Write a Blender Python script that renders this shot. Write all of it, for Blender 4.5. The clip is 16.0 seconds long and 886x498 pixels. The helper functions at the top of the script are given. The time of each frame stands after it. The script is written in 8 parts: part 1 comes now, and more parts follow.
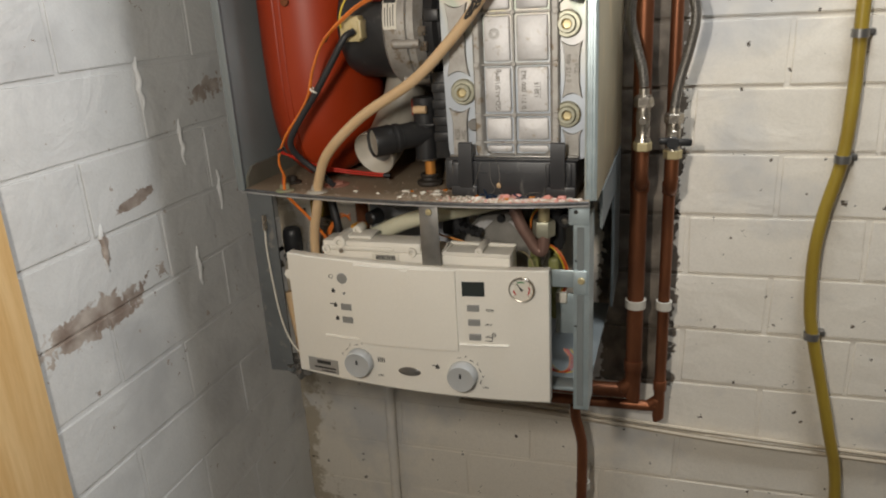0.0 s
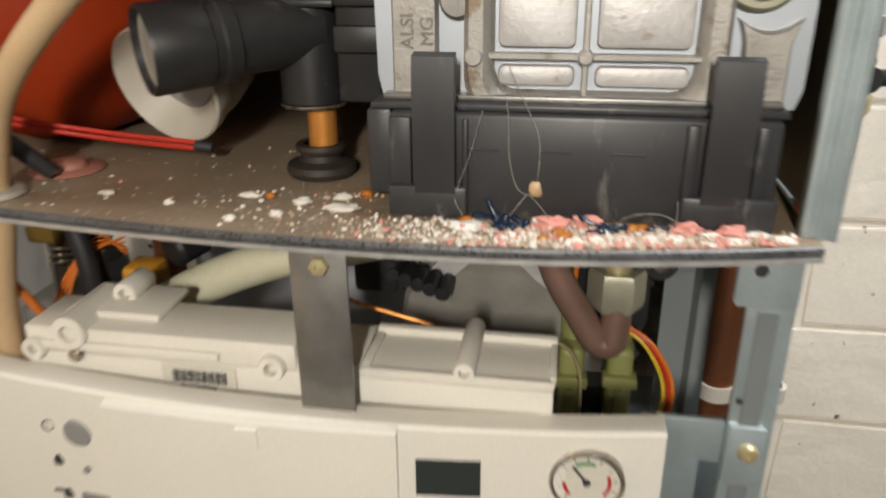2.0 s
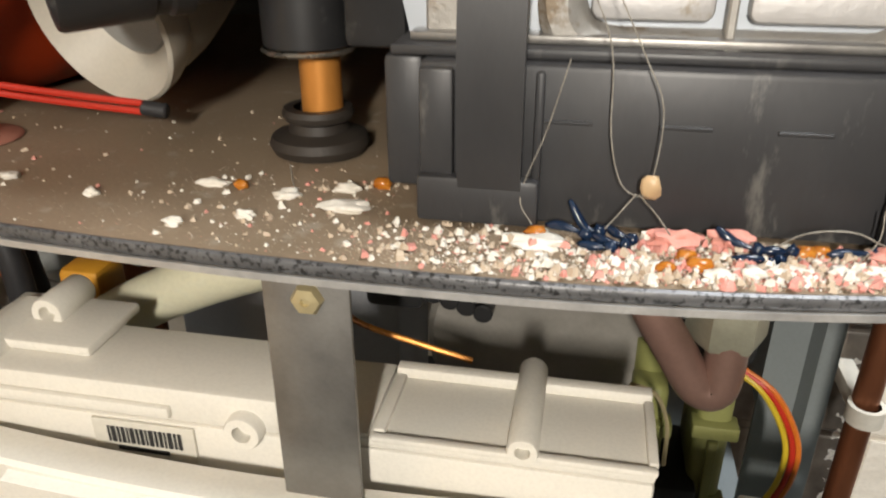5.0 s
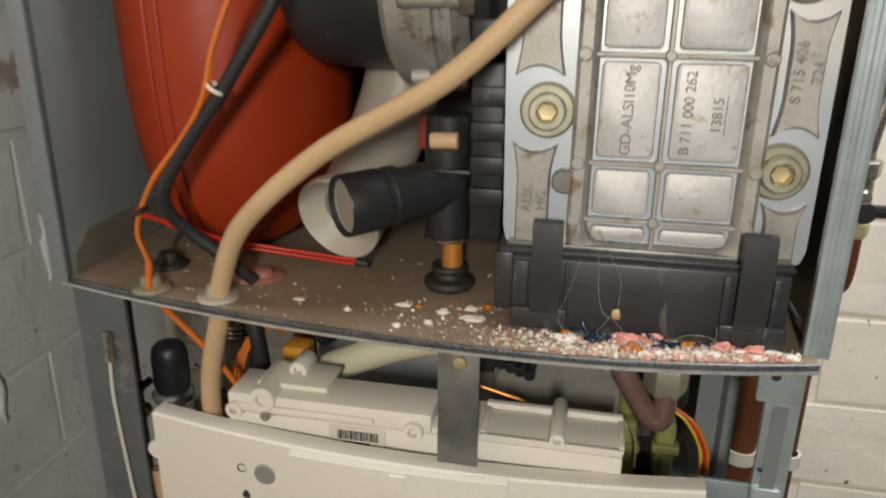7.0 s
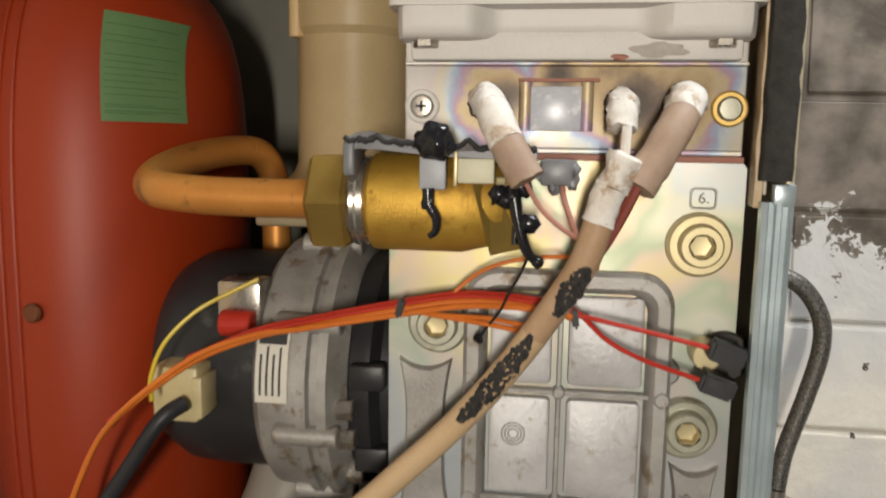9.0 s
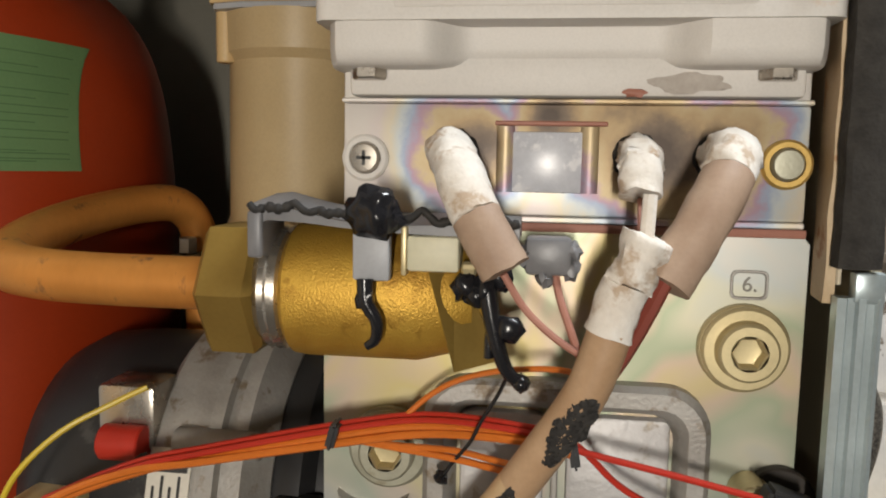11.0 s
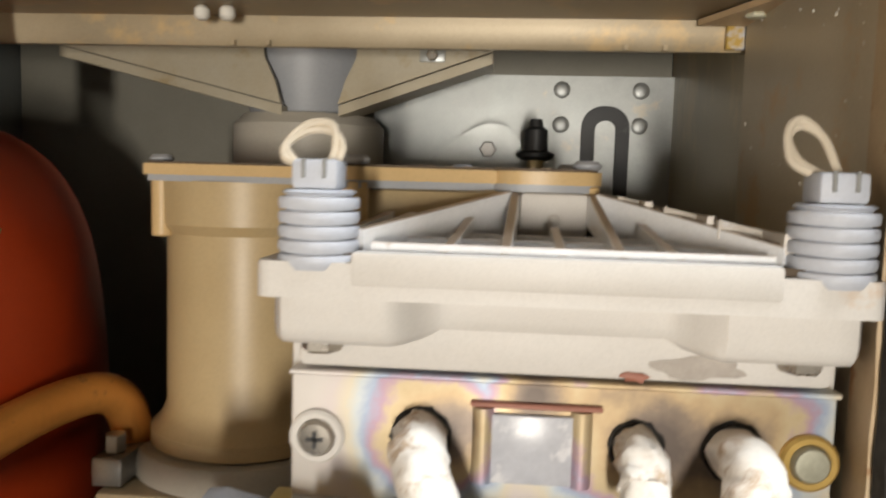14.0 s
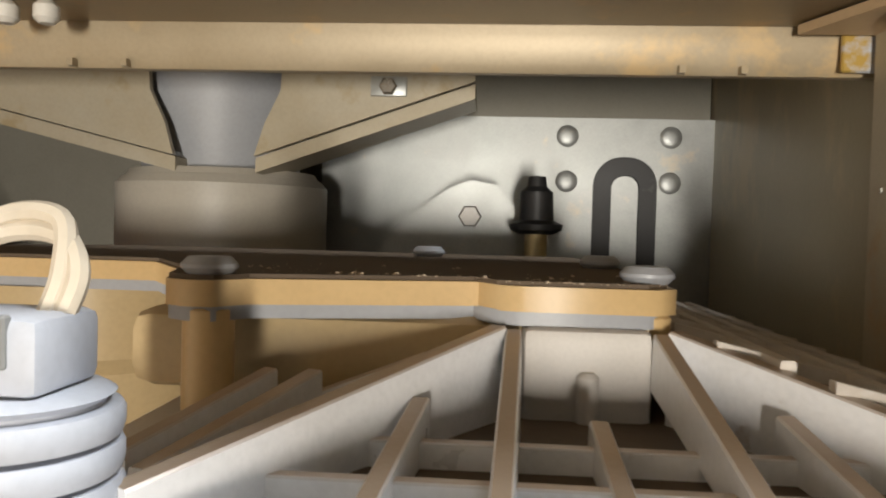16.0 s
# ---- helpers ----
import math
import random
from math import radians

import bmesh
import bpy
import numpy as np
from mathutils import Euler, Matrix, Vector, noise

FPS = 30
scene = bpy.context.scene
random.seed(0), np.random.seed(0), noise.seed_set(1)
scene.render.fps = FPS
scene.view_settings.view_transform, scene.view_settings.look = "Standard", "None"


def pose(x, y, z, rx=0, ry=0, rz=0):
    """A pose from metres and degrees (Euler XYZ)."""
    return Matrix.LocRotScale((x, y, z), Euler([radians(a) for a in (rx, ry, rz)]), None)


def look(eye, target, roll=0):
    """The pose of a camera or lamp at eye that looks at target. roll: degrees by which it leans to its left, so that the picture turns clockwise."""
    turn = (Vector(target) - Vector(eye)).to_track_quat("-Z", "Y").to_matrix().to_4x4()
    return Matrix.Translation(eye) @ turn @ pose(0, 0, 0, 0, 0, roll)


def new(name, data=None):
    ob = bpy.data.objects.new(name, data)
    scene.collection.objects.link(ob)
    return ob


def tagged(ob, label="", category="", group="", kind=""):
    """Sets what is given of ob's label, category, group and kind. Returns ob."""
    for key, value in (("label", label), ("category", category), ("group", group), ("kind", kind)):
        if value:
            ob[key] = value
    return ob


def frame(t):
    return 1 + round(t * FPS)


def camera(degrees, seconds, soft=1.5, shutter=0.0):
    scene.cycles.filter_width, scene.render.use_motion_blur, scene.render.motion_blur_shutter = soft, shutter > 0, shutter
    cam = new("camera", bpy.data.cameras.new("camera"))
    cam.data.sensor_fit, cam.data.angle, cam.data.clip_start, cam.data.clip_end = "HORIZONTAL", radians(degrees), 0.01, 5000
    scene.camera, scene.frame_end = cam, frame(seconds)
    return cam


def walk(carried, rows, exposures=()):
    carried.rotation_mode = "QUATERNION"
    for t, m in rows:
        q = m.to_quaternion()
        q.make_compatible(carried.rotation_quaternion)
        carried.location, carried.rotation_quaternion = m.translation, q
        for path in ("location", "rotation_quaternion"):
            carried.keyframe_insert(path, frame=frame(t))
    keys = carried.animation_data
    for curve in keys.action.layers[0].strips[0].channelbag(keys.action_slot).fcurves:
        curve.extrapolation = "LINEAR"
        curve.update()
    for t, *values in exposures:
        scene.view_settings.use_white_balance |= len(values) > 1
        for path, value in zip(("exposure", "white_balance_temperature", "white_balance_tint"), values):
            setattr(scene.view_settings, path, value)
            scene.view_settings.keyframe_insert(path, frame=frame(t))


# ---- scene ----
cam = camera(61.0, 16.0, soft=2.0, shutter=0.5)
METRES, EYE, TILT, LEAN, TURN = 1.5, 1.5, 0.0, 0.0, 18.1
ROWS = [
    (0.0, 0.0, 0.0, 0.0, -1.07, -18.91, 3.13),
    (0.5, -0.0117, 0.0536, -0.0157, -1.57, -19.23, 2.42),
    (1.0, -0.0281, 0.1701, -0.0394, -4.41, -19.74, 0.0),
    (1.5, -0.0178, 0.2644, -0.0595, -7.83, -21.22, -0.35),
    (2.0, -0.0038, 0.3489, -0.0751, -8.72, -22.9, 0.4),
    (2.5, 0.0061, 0.4011, -0.0743, -8.83, -25.26, 0.81),
    (3.0, 0.0153, 0.4247, -0.0856, -8.54, -26.91, 0.78),
    (3.5, 0.0177, 0.4343, -0.0953, -8.17, -27.84, 0.71),
    (4.0, 0.0078, 0.4274, -0.101, -7.8, -27.35, 0.52),
    (6.5, -0.0254, 0.3386, -0.0468, -6.72, -21.76, -0.59),
    (7.0, -0.0412, 0.2919, -0.0286, -6.61, -19.5, -0.66),
    (7.5, -0.0404, 0.2729, -0.0061, -6.66, -16.33, -0.48),
    (8.0, -0.0305, 0.2755, 0.0266, -8.48, -12.02, -0.45),
    (8.5, -0.0237, 0.291, 0.0454, -9.57, -9.43, -0.8),
    (9.0, -0.0164, 0.3163, 0.0555, -10.18, -8.07, -0.87),
    (9.5, -0.0055, 0.3427, 0.0606, -10.37, -7.39, -0.76),
    (10.0, 0.0018, 0.3721, 0.0625, -10.58, -6.86, -0.76),
    (12.5, 0.0029, 0.3665, 0.0745, -10.71, -6.12, -1.74),
    (13.0, -0.0036, 0.3585, 0.0922, -11.47, -5.92, -1.78),
    (13.5, -0.0063, 0.3846, 0.1016, -12.35, -5.66, -1.71),
    (14.0, 0.006, 0.3991, 0.1098, -13.44, -5.19, -1.57),
    (14.5, 0.0187, 0.409, 0.1174, -14.07, -4.18, -1.46),
    (15.0, 0.0265, 0.4433, 0.1228, -14.73, -3.01, -1.31),
    (15.5, 0.0293, 0.4615, 0.1181, -14.79, -1.56, -1.47),
    (16.0, 0.0291, 0.4706, 0.1185, -14.3, -1.68, -1.51),
]
EXPOSURES = [(0.0, -1.03), (0.5, -0.9), (1.0, -0.64), (1.5, -0.57), (2.0, -0.5), (2.5, -0.2), (3.0, 0.05), (4.0, 0.0), (6.5, -0.6), (7.0, -0.8), (8.0, -1.0), (9.0, -1.05), (10.0, -1.05), (12.5, -1.25), (13.5, -0.85), (14.5, -0.6), (15.0, -0.47), (16.0, -0.42)]
walk(cam, [(t, pose(0, 0, EYE, TILT, LEAN, TURN) @ pose(METRES * x, METRES * y, METRES * z, 90 + pitch, roll, yaw)) for t, x, y, z, yaw, pitch, roll in ROWS], EXPOSURES)

# ---- light: the hand-held torch, and an unseen cold fill lamp added overhead ----
world = bpy.data.worlds.new("cellar_dark")
scene.world = world
world.use_nodes = True
world.node_tree.nodes["Background"].inputs[0].default_value = (0.5, 0.52, 0.55, 1)
world.node_tree.nodes["Background"].inputs[1].default_value = 0.02
torch = bpy.data.lights.new("torch", "AREA")
torch.shape, torch.size, torch.size_y = "RECTANGLE", 0.03, 0.12
torch.energy, torch.color = 9.0, (1.0, 0.93, 0.83)
torch_ob = new("torch", torch)
torch_ob.matrix_world = look((-0.155, 0.0, 1.585), (-0.145, 0.80, 1.50))
# unseen lamp added above the boiler to brighten the two walls
wall_fill = bpy.data.lights.new("wall_fill", "AREA")
wall_fill.shape, wall_fill.size = "DISK", 0.36
wall_fill.energy, wall_fill.color = 25.0, (0.93, 0.97, 1.0)
lamp_ob = new("wall_fill", wall_fill)
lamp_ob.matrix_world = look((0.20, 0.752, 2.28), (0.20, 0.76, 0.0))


# ---- mesh helpers ----
def bm_new():
    return bmesh.new()


def place(bm, verts, m):
    bmesh.ops.transform(bm, matrix=m, verts=verts)


def box(bm, x0, x1, y0, y1, z0, z1, bev=0.0, seg=2):
    r = bmesh.ops.create_cube(bm, size=1.0)
    vs = r["verts"]
    m = Matrix.Translation(((x0 + x1) / 2, (y0 + y1) / 2, (z0 + z1) / 2)) @ Matrix.Diagonal((x1 - x0, y1 - y0, z1 - z0, 1))
    place(bm, vs, m)
    if bev > 0:
        es = list({e for v in vs for e in v.link_edges})
        bmesh.ops.bevel(bm, geom=es, offset=bev, segments=seg, profile=0.5, affect="EDGES")
    return bm


def axis_frame(a, b):
    a, b = Vector(a), Vector(b)
    q = (b - a).to_track_quat("Z", "Y").to_matrix().to_4x4()
    return Matrix.Translation(a) @ q, (b - a).length


def lathe(bm, prof, m, n=28, flat=1.0):
    """Turns (radius, height) pairs round the z axis of m; ends with a radius of 0 close."""
    rings = []
    for r, h in prof:
        if r < 1e-6:
            rings.append([bm.verts.new(m @ Vector((0, 0, h)))])
        else:
            rings.append([bm.verts.new(m @ Vector((r * math.cos(2 * math.pi * i / n), flat * r * math.sin(2 * math.pi * i / n), h))) for i in range(n)])
    for p, q in zip(rings, rings[1:]):
        for i in range(n):
            j = (i + 1) % n
            if len(p) == 1 and len(q) == 1:
                continue
            if len(p) == 1:
                bm.faces.new((p[0], q[j], q[i]))
            elif len(q) == 1:
                bm.faces.new((p[i], p[j], q[0]))
            else:
                bm.faces.new((p[i], p[j], q[j], q[i]))
    return bm


def rod(bm, a, b, r, n=20, r2=None, bev=0.0006):
    m, d = axis_frame(a, b)
    r2 = r if r2 is None else r2
    bev = min(bev, r * 0.4, d * 0.4)
    return lathe(bm, [(0, 0), (r - bev, 0), (r, bev), (r2, d - bev), (r2 - bev, d), (0, d)], m, n)


def smooth_path(pts, k=6):
    p = [Vector(v) for v in pts]
    p = [2 * p[0] - p[1]] + p + [2 * p[-1] - p[-2]]
    out = []
    for i in range(1, len(p) - 2):
        a, b, c, d = p[i - 1:i + 3]
        for s in range(k):
            t = s / k
            out.append(0.5 * ((2 * b) + (c - a) * t + (2 * a - 5 * b + 4 * c - d) * t * t + (3 * b - a - 3 * c + d) * t ** 3))
    out.append(p[-2])
    return out


def tube(bm, pts, r, n=10, k=6, smooth=True, radii=None):
    path = smooth_path(pts, k) if smooth else [Vector(v) for v in pts]
    up = Vector((0.3, 0.2, 1)).normalized()
    rings = []
    for i, v in enumerate(path):
        d = (path[min(i + 1, len(path) - 1)] - path[max(i - 1, 0)]).normalized()
        s = d.cross(up)
        s = s.normalized() if s.length > 1e-4 else Vector((1, 0, 0))
        u = s.cross(d).normalized()
        up = u
        rr = r if radii is None else radii(i / (len(path) - 1))
        rings.append([bm.verts.new(v + rr * (math.cos(2 * math.pi * j / n) * s + math.sin(2 * math.pi * j / n) * u)) for j in range(n)])
    for p, q in zip(rings, rings[1:]):
        for j in range(n):
            bm.faces.new((p[j], p[(j + 1) % n], q[(j + 1) % n], q[j]))
    bm.faces.new(rings[0])
    bm.faces.new(rings[-1][::-1])
    return bm


def round_rect(x0, x1, z0, z1, r, n=5):
    r = min(r, (x1 - x0) / 2 - 1e-5, (z1 - z0) / 2 - 1e-5)
    pts = []
    for cx, cz, a0 in ((x1 - r, z1 - r, 0), (x0 + r, z1 - r, 90), (x0 + r, z0 + r, 180), (x1 - r, z0 + r, 270)):
        for i in range(n + 1):
            a = radians(a0 + 90 * i / n)
            pts.append((cx + r * math.cos(a), cz + r * math.sin(a)))
    return pts


def loft(bm, rings, close=True):
    """Skins a list of equal rings of points; closes both ends."""
    vs = [[bm.verts.new(p) for p in ring] for ring in rings]
    n = len(vs[0])
    for p, q in zip(vs, vs[1:]):
        for i in range(n):
            bm.faces.new((p[i], p[(i + 1) % n], q[(i + 1) % n], q[i]))
    if close:
        bm.faces.new(vs[0][::-1])
        bm.faces.new(vs[-1])
    return bm


def pad(bm, x0, x1, z0, z1, y_base, y_top, r=0.002, bev=0.001, n=5):
    """A plate facing the viewer (towards -y) with rounded corners and a bevelled face."""
    o = lambda d, y: [(x, y, z) for x, z in round_rect(x0 + d, x1 - d, z0 + d, z1 - d, max(r - d, 0.0003), n)]
    return loft(bm, [o(0, y_base), o(0, y_top + bev), o(bev * 0.3, y_top + bev * 0.3), o(bev, y_top)])


def prism_y(bm, poly, y0, y1):
    return loft(bm, [[(x, y1, z) for x, z in poly], [(x, y0, z) for x, z in poly]])


def frame_pad(bm, outer, inner, y_base, y_top, bev=0.0015):
    """A raised ring between two rounded outlines of the same point count."""
    def ring(pts, y):
        return [bm.verts.new((x, y, z)) for x, z in pts]
    def shrink(pts, d):
        cx = sum(p[0] for p in pts) / len(pts)
        cz = sum(p[1] for p in pts) / len(pts)
        hx = max(abs(p[0] - cx) for p in pts)
        hz = max(abs(p[1] - cz) for p in pts)
        return [(cx + (x - cx) * (1 - d / hx), cz + (z - cz) * (1 - d / hz)) for x, z in pts]
    rs = [ring(outer, y_base), ring(outer, y_top + bev), ring(shrink(outer, bev), y_top), ring(shrink(inner, -bev), y_top), ring(inner, y_top + bev), ring(shrink(inner, bev), y_base)]
    n = len(outer)
    for p, q in zip(rs, rs[1:]):
        for i in range(n):
            bm.faces.new((p[i], p[(i + 1) % n], q[(i + 1) % n], q[i]))
    return bm


def blob(bm, c, r, seed=0, rough=0.25, scale=(1, 1, 1), sub=2, freq=2.0):
    res = bmesh.ops.create_icosphere(bm, subdivisions=sub, radius=1.0)
    for v in res["verts"]:
        n = noise.noise(v.co * freq + Vector((seed * 3.1, seed * 1.7, seed)))
        v.co = Vector(c) + Vector([r * (1 + rough * n * 2) * v.co[i] * scale[i] for i in range(3)])
    return bm


def thing(name, loc, label, category, group="", kind=""):
    ob = new(name)
    ob.empty_display_size = 0.02
    ob.location = loc
    return tagged(ob, label, category, group, kind)


def finish(name, bm, material, sharp=35):
    bmesh.ops.recalc_face_normals(bm, faces=bm.faces)
    me = bpy.data.meshes.new(name)
    for f in bm.faces:
        f.smooth = True
    lim = radians(sharp)
    for e in bm.edges:
        if len(e.link_faces) == 2 and e.calc_face_angle(0) > lim:
            e.smooth = False
    bm.to_mesh(me)
    bm.free()
    me.materials.append(material)
    return me


def part(name, bm, material, parent=None, label="", sharp=35):
    """Links a bmesh, given in world coordinates, as one mesh object under its thing or part."""
    ob = new(name, finish(name, bm, material, sharp))
    if parent is not None:
        ob.parent = parent
        if parent.data is None:
            ob.location = -Vector(parent.location)
    return tagged(ob, label)


def solid(name, bm, material, label, category, group="", kind="", sharp=35):
    return tagged(part(name, bm, material, None, "", sharp), label, category, group, kind)


def text_mesh(body, size, depth, m, material, name, parent, label=""):
    cu = bpy.data.curves.new(name, "FONT")
    cu.body, cu.size, cu.extrude, cu.align_x, cu.align_y = body, size, depth, "CENTER", "CENTER"
    tmp = new(name + "_tmp", cu)
    bpy.context.view_layer.update()
    me = bpy.data.meshes.new_from_object(tmp.evaluated_get(bpy.context.evaluated_depsgraph_get()))
    bpy.data.objects.remove(tmp)
    bpy.data.curves.remove(cu)
    me.name = name
    me.transform(m)
    me.materials.clear()
    me.materials.append(material)
    ob = new(name, me)
    if parent is not None:
        ob.parent = parent
        if parent.data is None:
            ob.location = -Vector(parent.location)
    return tagged(ob, label)


def facing(x, y, z, turn=0):
    """A pose for writing that faces -y; turn rotates it in its own plane, counterclockwise."""
    return pose(x, y, z, 90, 0, 0) @ pose(0, 0, 0, 0, 0, turn)


# ---- materials ----
def node(nt, kind, **vals):
    nd = nt.nodes.new(kind)
    for k, v in vals.items():
        nd.inputs[k.replace("_", " ")].default_value = v
    return nd


def pbr(name, a, b=None, rough=0.5, metal=0.0, big=25.0, fine=500.0, bump=0.15, spread=0.5, rvar=0.15, stain=None, stain_at=0.62, stain_scale=60.0, coat=0.0, trans=0.0, sss=0.0, squash=None, ior=1.45):
    """Two colours mixed by a broad noise, fine grain in gloss and relief, and blotches of a third colour."""
    m = bpy.data.materials.new(name)
    m.use_nodes = True
    nt = m.node_tree
    bs = nt.nodes["Principled BSDF"]
    L = nt.links.new
    geo = nt.nodes.new("ShaderNodeNewGeometry")
    src = geo.outputs["Position"]
    if squash:
        mp = nt.nodes.new("ShaderNodeMapping")
        mp.inputs["Scale"].default_value = squash
        L(src, mp.inputs["Vector"])
        src = mp.outputs[0]
    n1 = node(nt, "ShaderNodeTexNoise", Scale=big, Detail=5.0, Roughness=0.6)
    n2 = node(nt, "ShaderNodeTexNoise", Scale=fine, Detail=3.0)
    L(src, n1.inputs["Vector"])
    L(src, n2.inputs["Vector"])
    b = b or tuple(c * 0.8 for c in a)
    ramp = nt.nodes.new("ShaderNodeValToRGB")
    ramp.color_ramp.elements[0].position, ramp.color_ramp.elements[1].position = 0.5 - spread / 2.5, 0.5 + spread / 2.5
    ramp.color_ramp.elements[0].color, ramp.color_ramp.elements[1].color = (*b, 1), (*a, 1)
    L(n1.outputs["Fac"], ramp.inputs[0])
    col = ramp.outputs[0]
    grain = nt.nodes.new("ShaderNodeMix")
    grain.data_type, grain.blend_type = "RGBA", "MULTIPLY"
    gr = nt.nodes.new("ShaderNodeValToRGB")
    gr.color_ramp.elements[0].position, gr.color_ramp.elements[1].position = 0.3, 0.6
    gr.color_ramp.elements[0].color, gr.color_ramp.elements[1].color = (0.94, 0.94, 0.94, 1), (1, 1, 1, 1)
    L(n2.outputs["Fac"], gr.inputs[0])
    grain.inputs[0].default_value = 1.0
    L(col, grain.inputs[6])
    L(gr.outputs[0], grain.inputs[7])
    col = grain.outputs[2]
    if stain:
        n3 = node(nt, "ShaderNodeTexNoise", Scale=stain_scale, Detail=6.0, Roughness=0.65)
        L(src, n3.inputs["Vector"])
        r3 = nt.nodes.new("ShaderNodeValToRGB")
        r3.color_ramp.elements[0].position, r3.color_ramp.elements[1].position = stain_at - 0.03, stain_at + 0.05
        L(n3.outputs["Fac"], r3.inputs[0])
        mx = nt.nodes.new("ShaderNodeMix")
        mx.data_type = "RGBA"
        L(r3.outputs[0], mx.inputs[0])
        L(col, mx.inputs[6])
        mx.inputs[7].default_value = (*stain, 1)
        col = mx.outputs[2]
    L(col, bs.inputs["Base Color"])
    bs.inputs["Metallic"].default_value = metal
    rr = nt.nodes.new("ShaderNodeMapRange")
    rr.inputs["To Min"].default_value, rr.inputs["To Max"].default_value = max(rough - rvar, 0.03), min(rough + rvar, 1)
    L(n1.outputs["Fac"], rr.inputs[0])
    L(rr.outputs[0], bs.inputs["Roughness"])
    bs.inputs["IOR"].default_value = ior
    bs.inputs["Coat Weight"].default_value = coat
    bs.inputs["Transmission Weight"].default_value = trans
    if sss:
        bs.inputs["Subsurface Weight"].default_value = sss
        bs.inputs["Subsurface Radius"].default_value = (0.004, 0.003, 0.002)
        bs.inputs["Subsurface Scale"].default_value = 1.0
    if bump:
        bp = node(nt, "ShaderNodeBump", Strength=bump, Distance=0.0003)
        L(n2.outputs["Fac"], bp.inputs["Height"])
        L(bp.outputs[0], bs.inputs["Normal"])
    return m


GREY_PAINT = pbr("grey_casing_paint", (0.20, 0.222, 0.225), (0.155, 0.172, 0.175), 0.45, 0.0, 8, 700, 0.05)
STRUT_DARK = pbr("dark_strut_paint", (0.115, 0.125, 0.13), (0.085, 0.093, 0.097), 0.45, 0.0, 20, 700, 0.06, stain=(0.17, 0.165, 0.155), stain_at=0.62)
GALV = pbr("galvanised_steel", (0.42, 0.43, 0.42), (0.32, 0.335, 0.325), 0.42, 0.6, 60, 900, 0.06, stain=(0.5, 0.46, 0.38), stain_at=0.66)
GALV_WARM = pbr("soiled_galvanised_steel", (0.46, 0.38, 0.26), (0.34, 0.27, 0.17), 0.42, 0.2, 14, 900, 0.04, stain=(0.50, 0.36, 0.19), stain_at=0.60, stain_scale=30)
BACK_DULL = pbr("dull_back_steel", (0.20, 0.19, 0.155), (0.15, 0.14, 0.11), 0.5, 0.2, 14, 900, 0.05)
LINER = pbr("tan_stained_liner", (0.60, 0.47, 0.31), (0.46, 0.33, 0.19), 0.6, 0.0, 40, 900, 0.2, stain=(0.36, 0.17, 0.07), stain_at=0.62, stain_scale=70)
SKIRT = pbr("dirty_grey_tan_skirt", (0.40, 0.365, 0.29), (0.33, 0.275, 0.18), 0.45, 0.2, 14, 900, 0.05, stain=(0.30, 0.24, 0.14), stain_at=0.60, stain_scale=30)
SIDE_WARM = pbr("streaked_side_panel", (0.50, 0.44, 0.31), (0.40, 0.345, 0.23), 0.40, 0.15, 12, 900, 0.05, stain=(0.56, 0.46, 0.30), stain_at=0.585, stain_scale=24, squash=(1, 1, 0.5))
SIDE_LINER = pbr("olive_tan_side_liner", (0.60, 0.53, 0.40), (0.50, 0.43, 0.31), 0.42, 0.1, 10, 900, 0.08, stain=(0.58, 0.42, 0.24), stain_at=0.58, stain_scale=22)
PIPE_MAUVE = pbr("dull_mauve_copper", (0.27, 0.165, 0.135), (0.20, 0.12, 0.095), 0.42, 0.4, 40, 700, 0.1)
PLUG_ORANGE = pbr("orange_plug_plastic", (0.62, 0.30, 0.03), (0.52, 0.23, 0.02), 0.4, 0.0, 40, 700, 0.05)
ZINC_WHITE = pbr("bluish_zinc_tab", (0.62, 0.64, 0.68), (0.52, 0.53, 0.56), 0.35, 0.3, 40, 700, 0.05, stain=(0.50, 0.33, 0.08), stain_at=0.52, stain_scale=45)
SCORCHED_HOSE = pbr("heat_browned_hose", (0.46, 0.31, 0.19), (0.36, 0.22, 0.12), 0.5, 0.0, 60, 900, 0.1)
W_DULLRED = pbr("dull_red_wire", (0.26, 0.06, 0.04), (0.20, 0.045, 0.03), 0.45, bump=0)
RAIL = pbr("pale_zinc_rail", (0.50, 0.58, 0.60), (0.40, 0.47, 0.49), 0.35, 0.6, 40, 800, 0.05)
TRAY_TOP = pbr("dusty_tray", (0.29, 0.22, 0.15), (0.21, 0.158, 0.105), 0.6, 0.1, 18, 700, 0.3, stain=(0.30, 0.25, 0.19), stain_at=0.62, stain_scale=120)
TRAY_EDGE = pbr("tray_edge", (0.16, 0.16, 0.165), (0.07, 0.07, 0.073), 0.4, 0.3, 60, 900, 0.3, spread=0.6, stain=(0.02, 0.02, 0.02), stain_at=0.55, stain_scale=700)
CAST = pbr("cast_aluminium", (0.44, 0.425, 0.40), (0.28, 0.265, 0.24), 0.52, 0.5, 45, 800, 0.6, stain=(0.22, 0.175, 0.125), stain_at=0.60, stain_scale=75)
CAST_PAD = pbr("bright_cast_aluminium", (0.60, 0.59, 0.585), (0.45, 0.44, 0.435), 0.52, 0.3, 40, 420, 0.8, stain=(0.36, 0.32, 0.27), stain_at=0.62, stain_scale=110)
RED = pbr("red_vessel_paint", (0.33, 0.033, 0.004), (0.27, 0.026, 0.003), 0.48, 0.0, 6, 600, 0.03, spread=0.8, rvar=0.06)
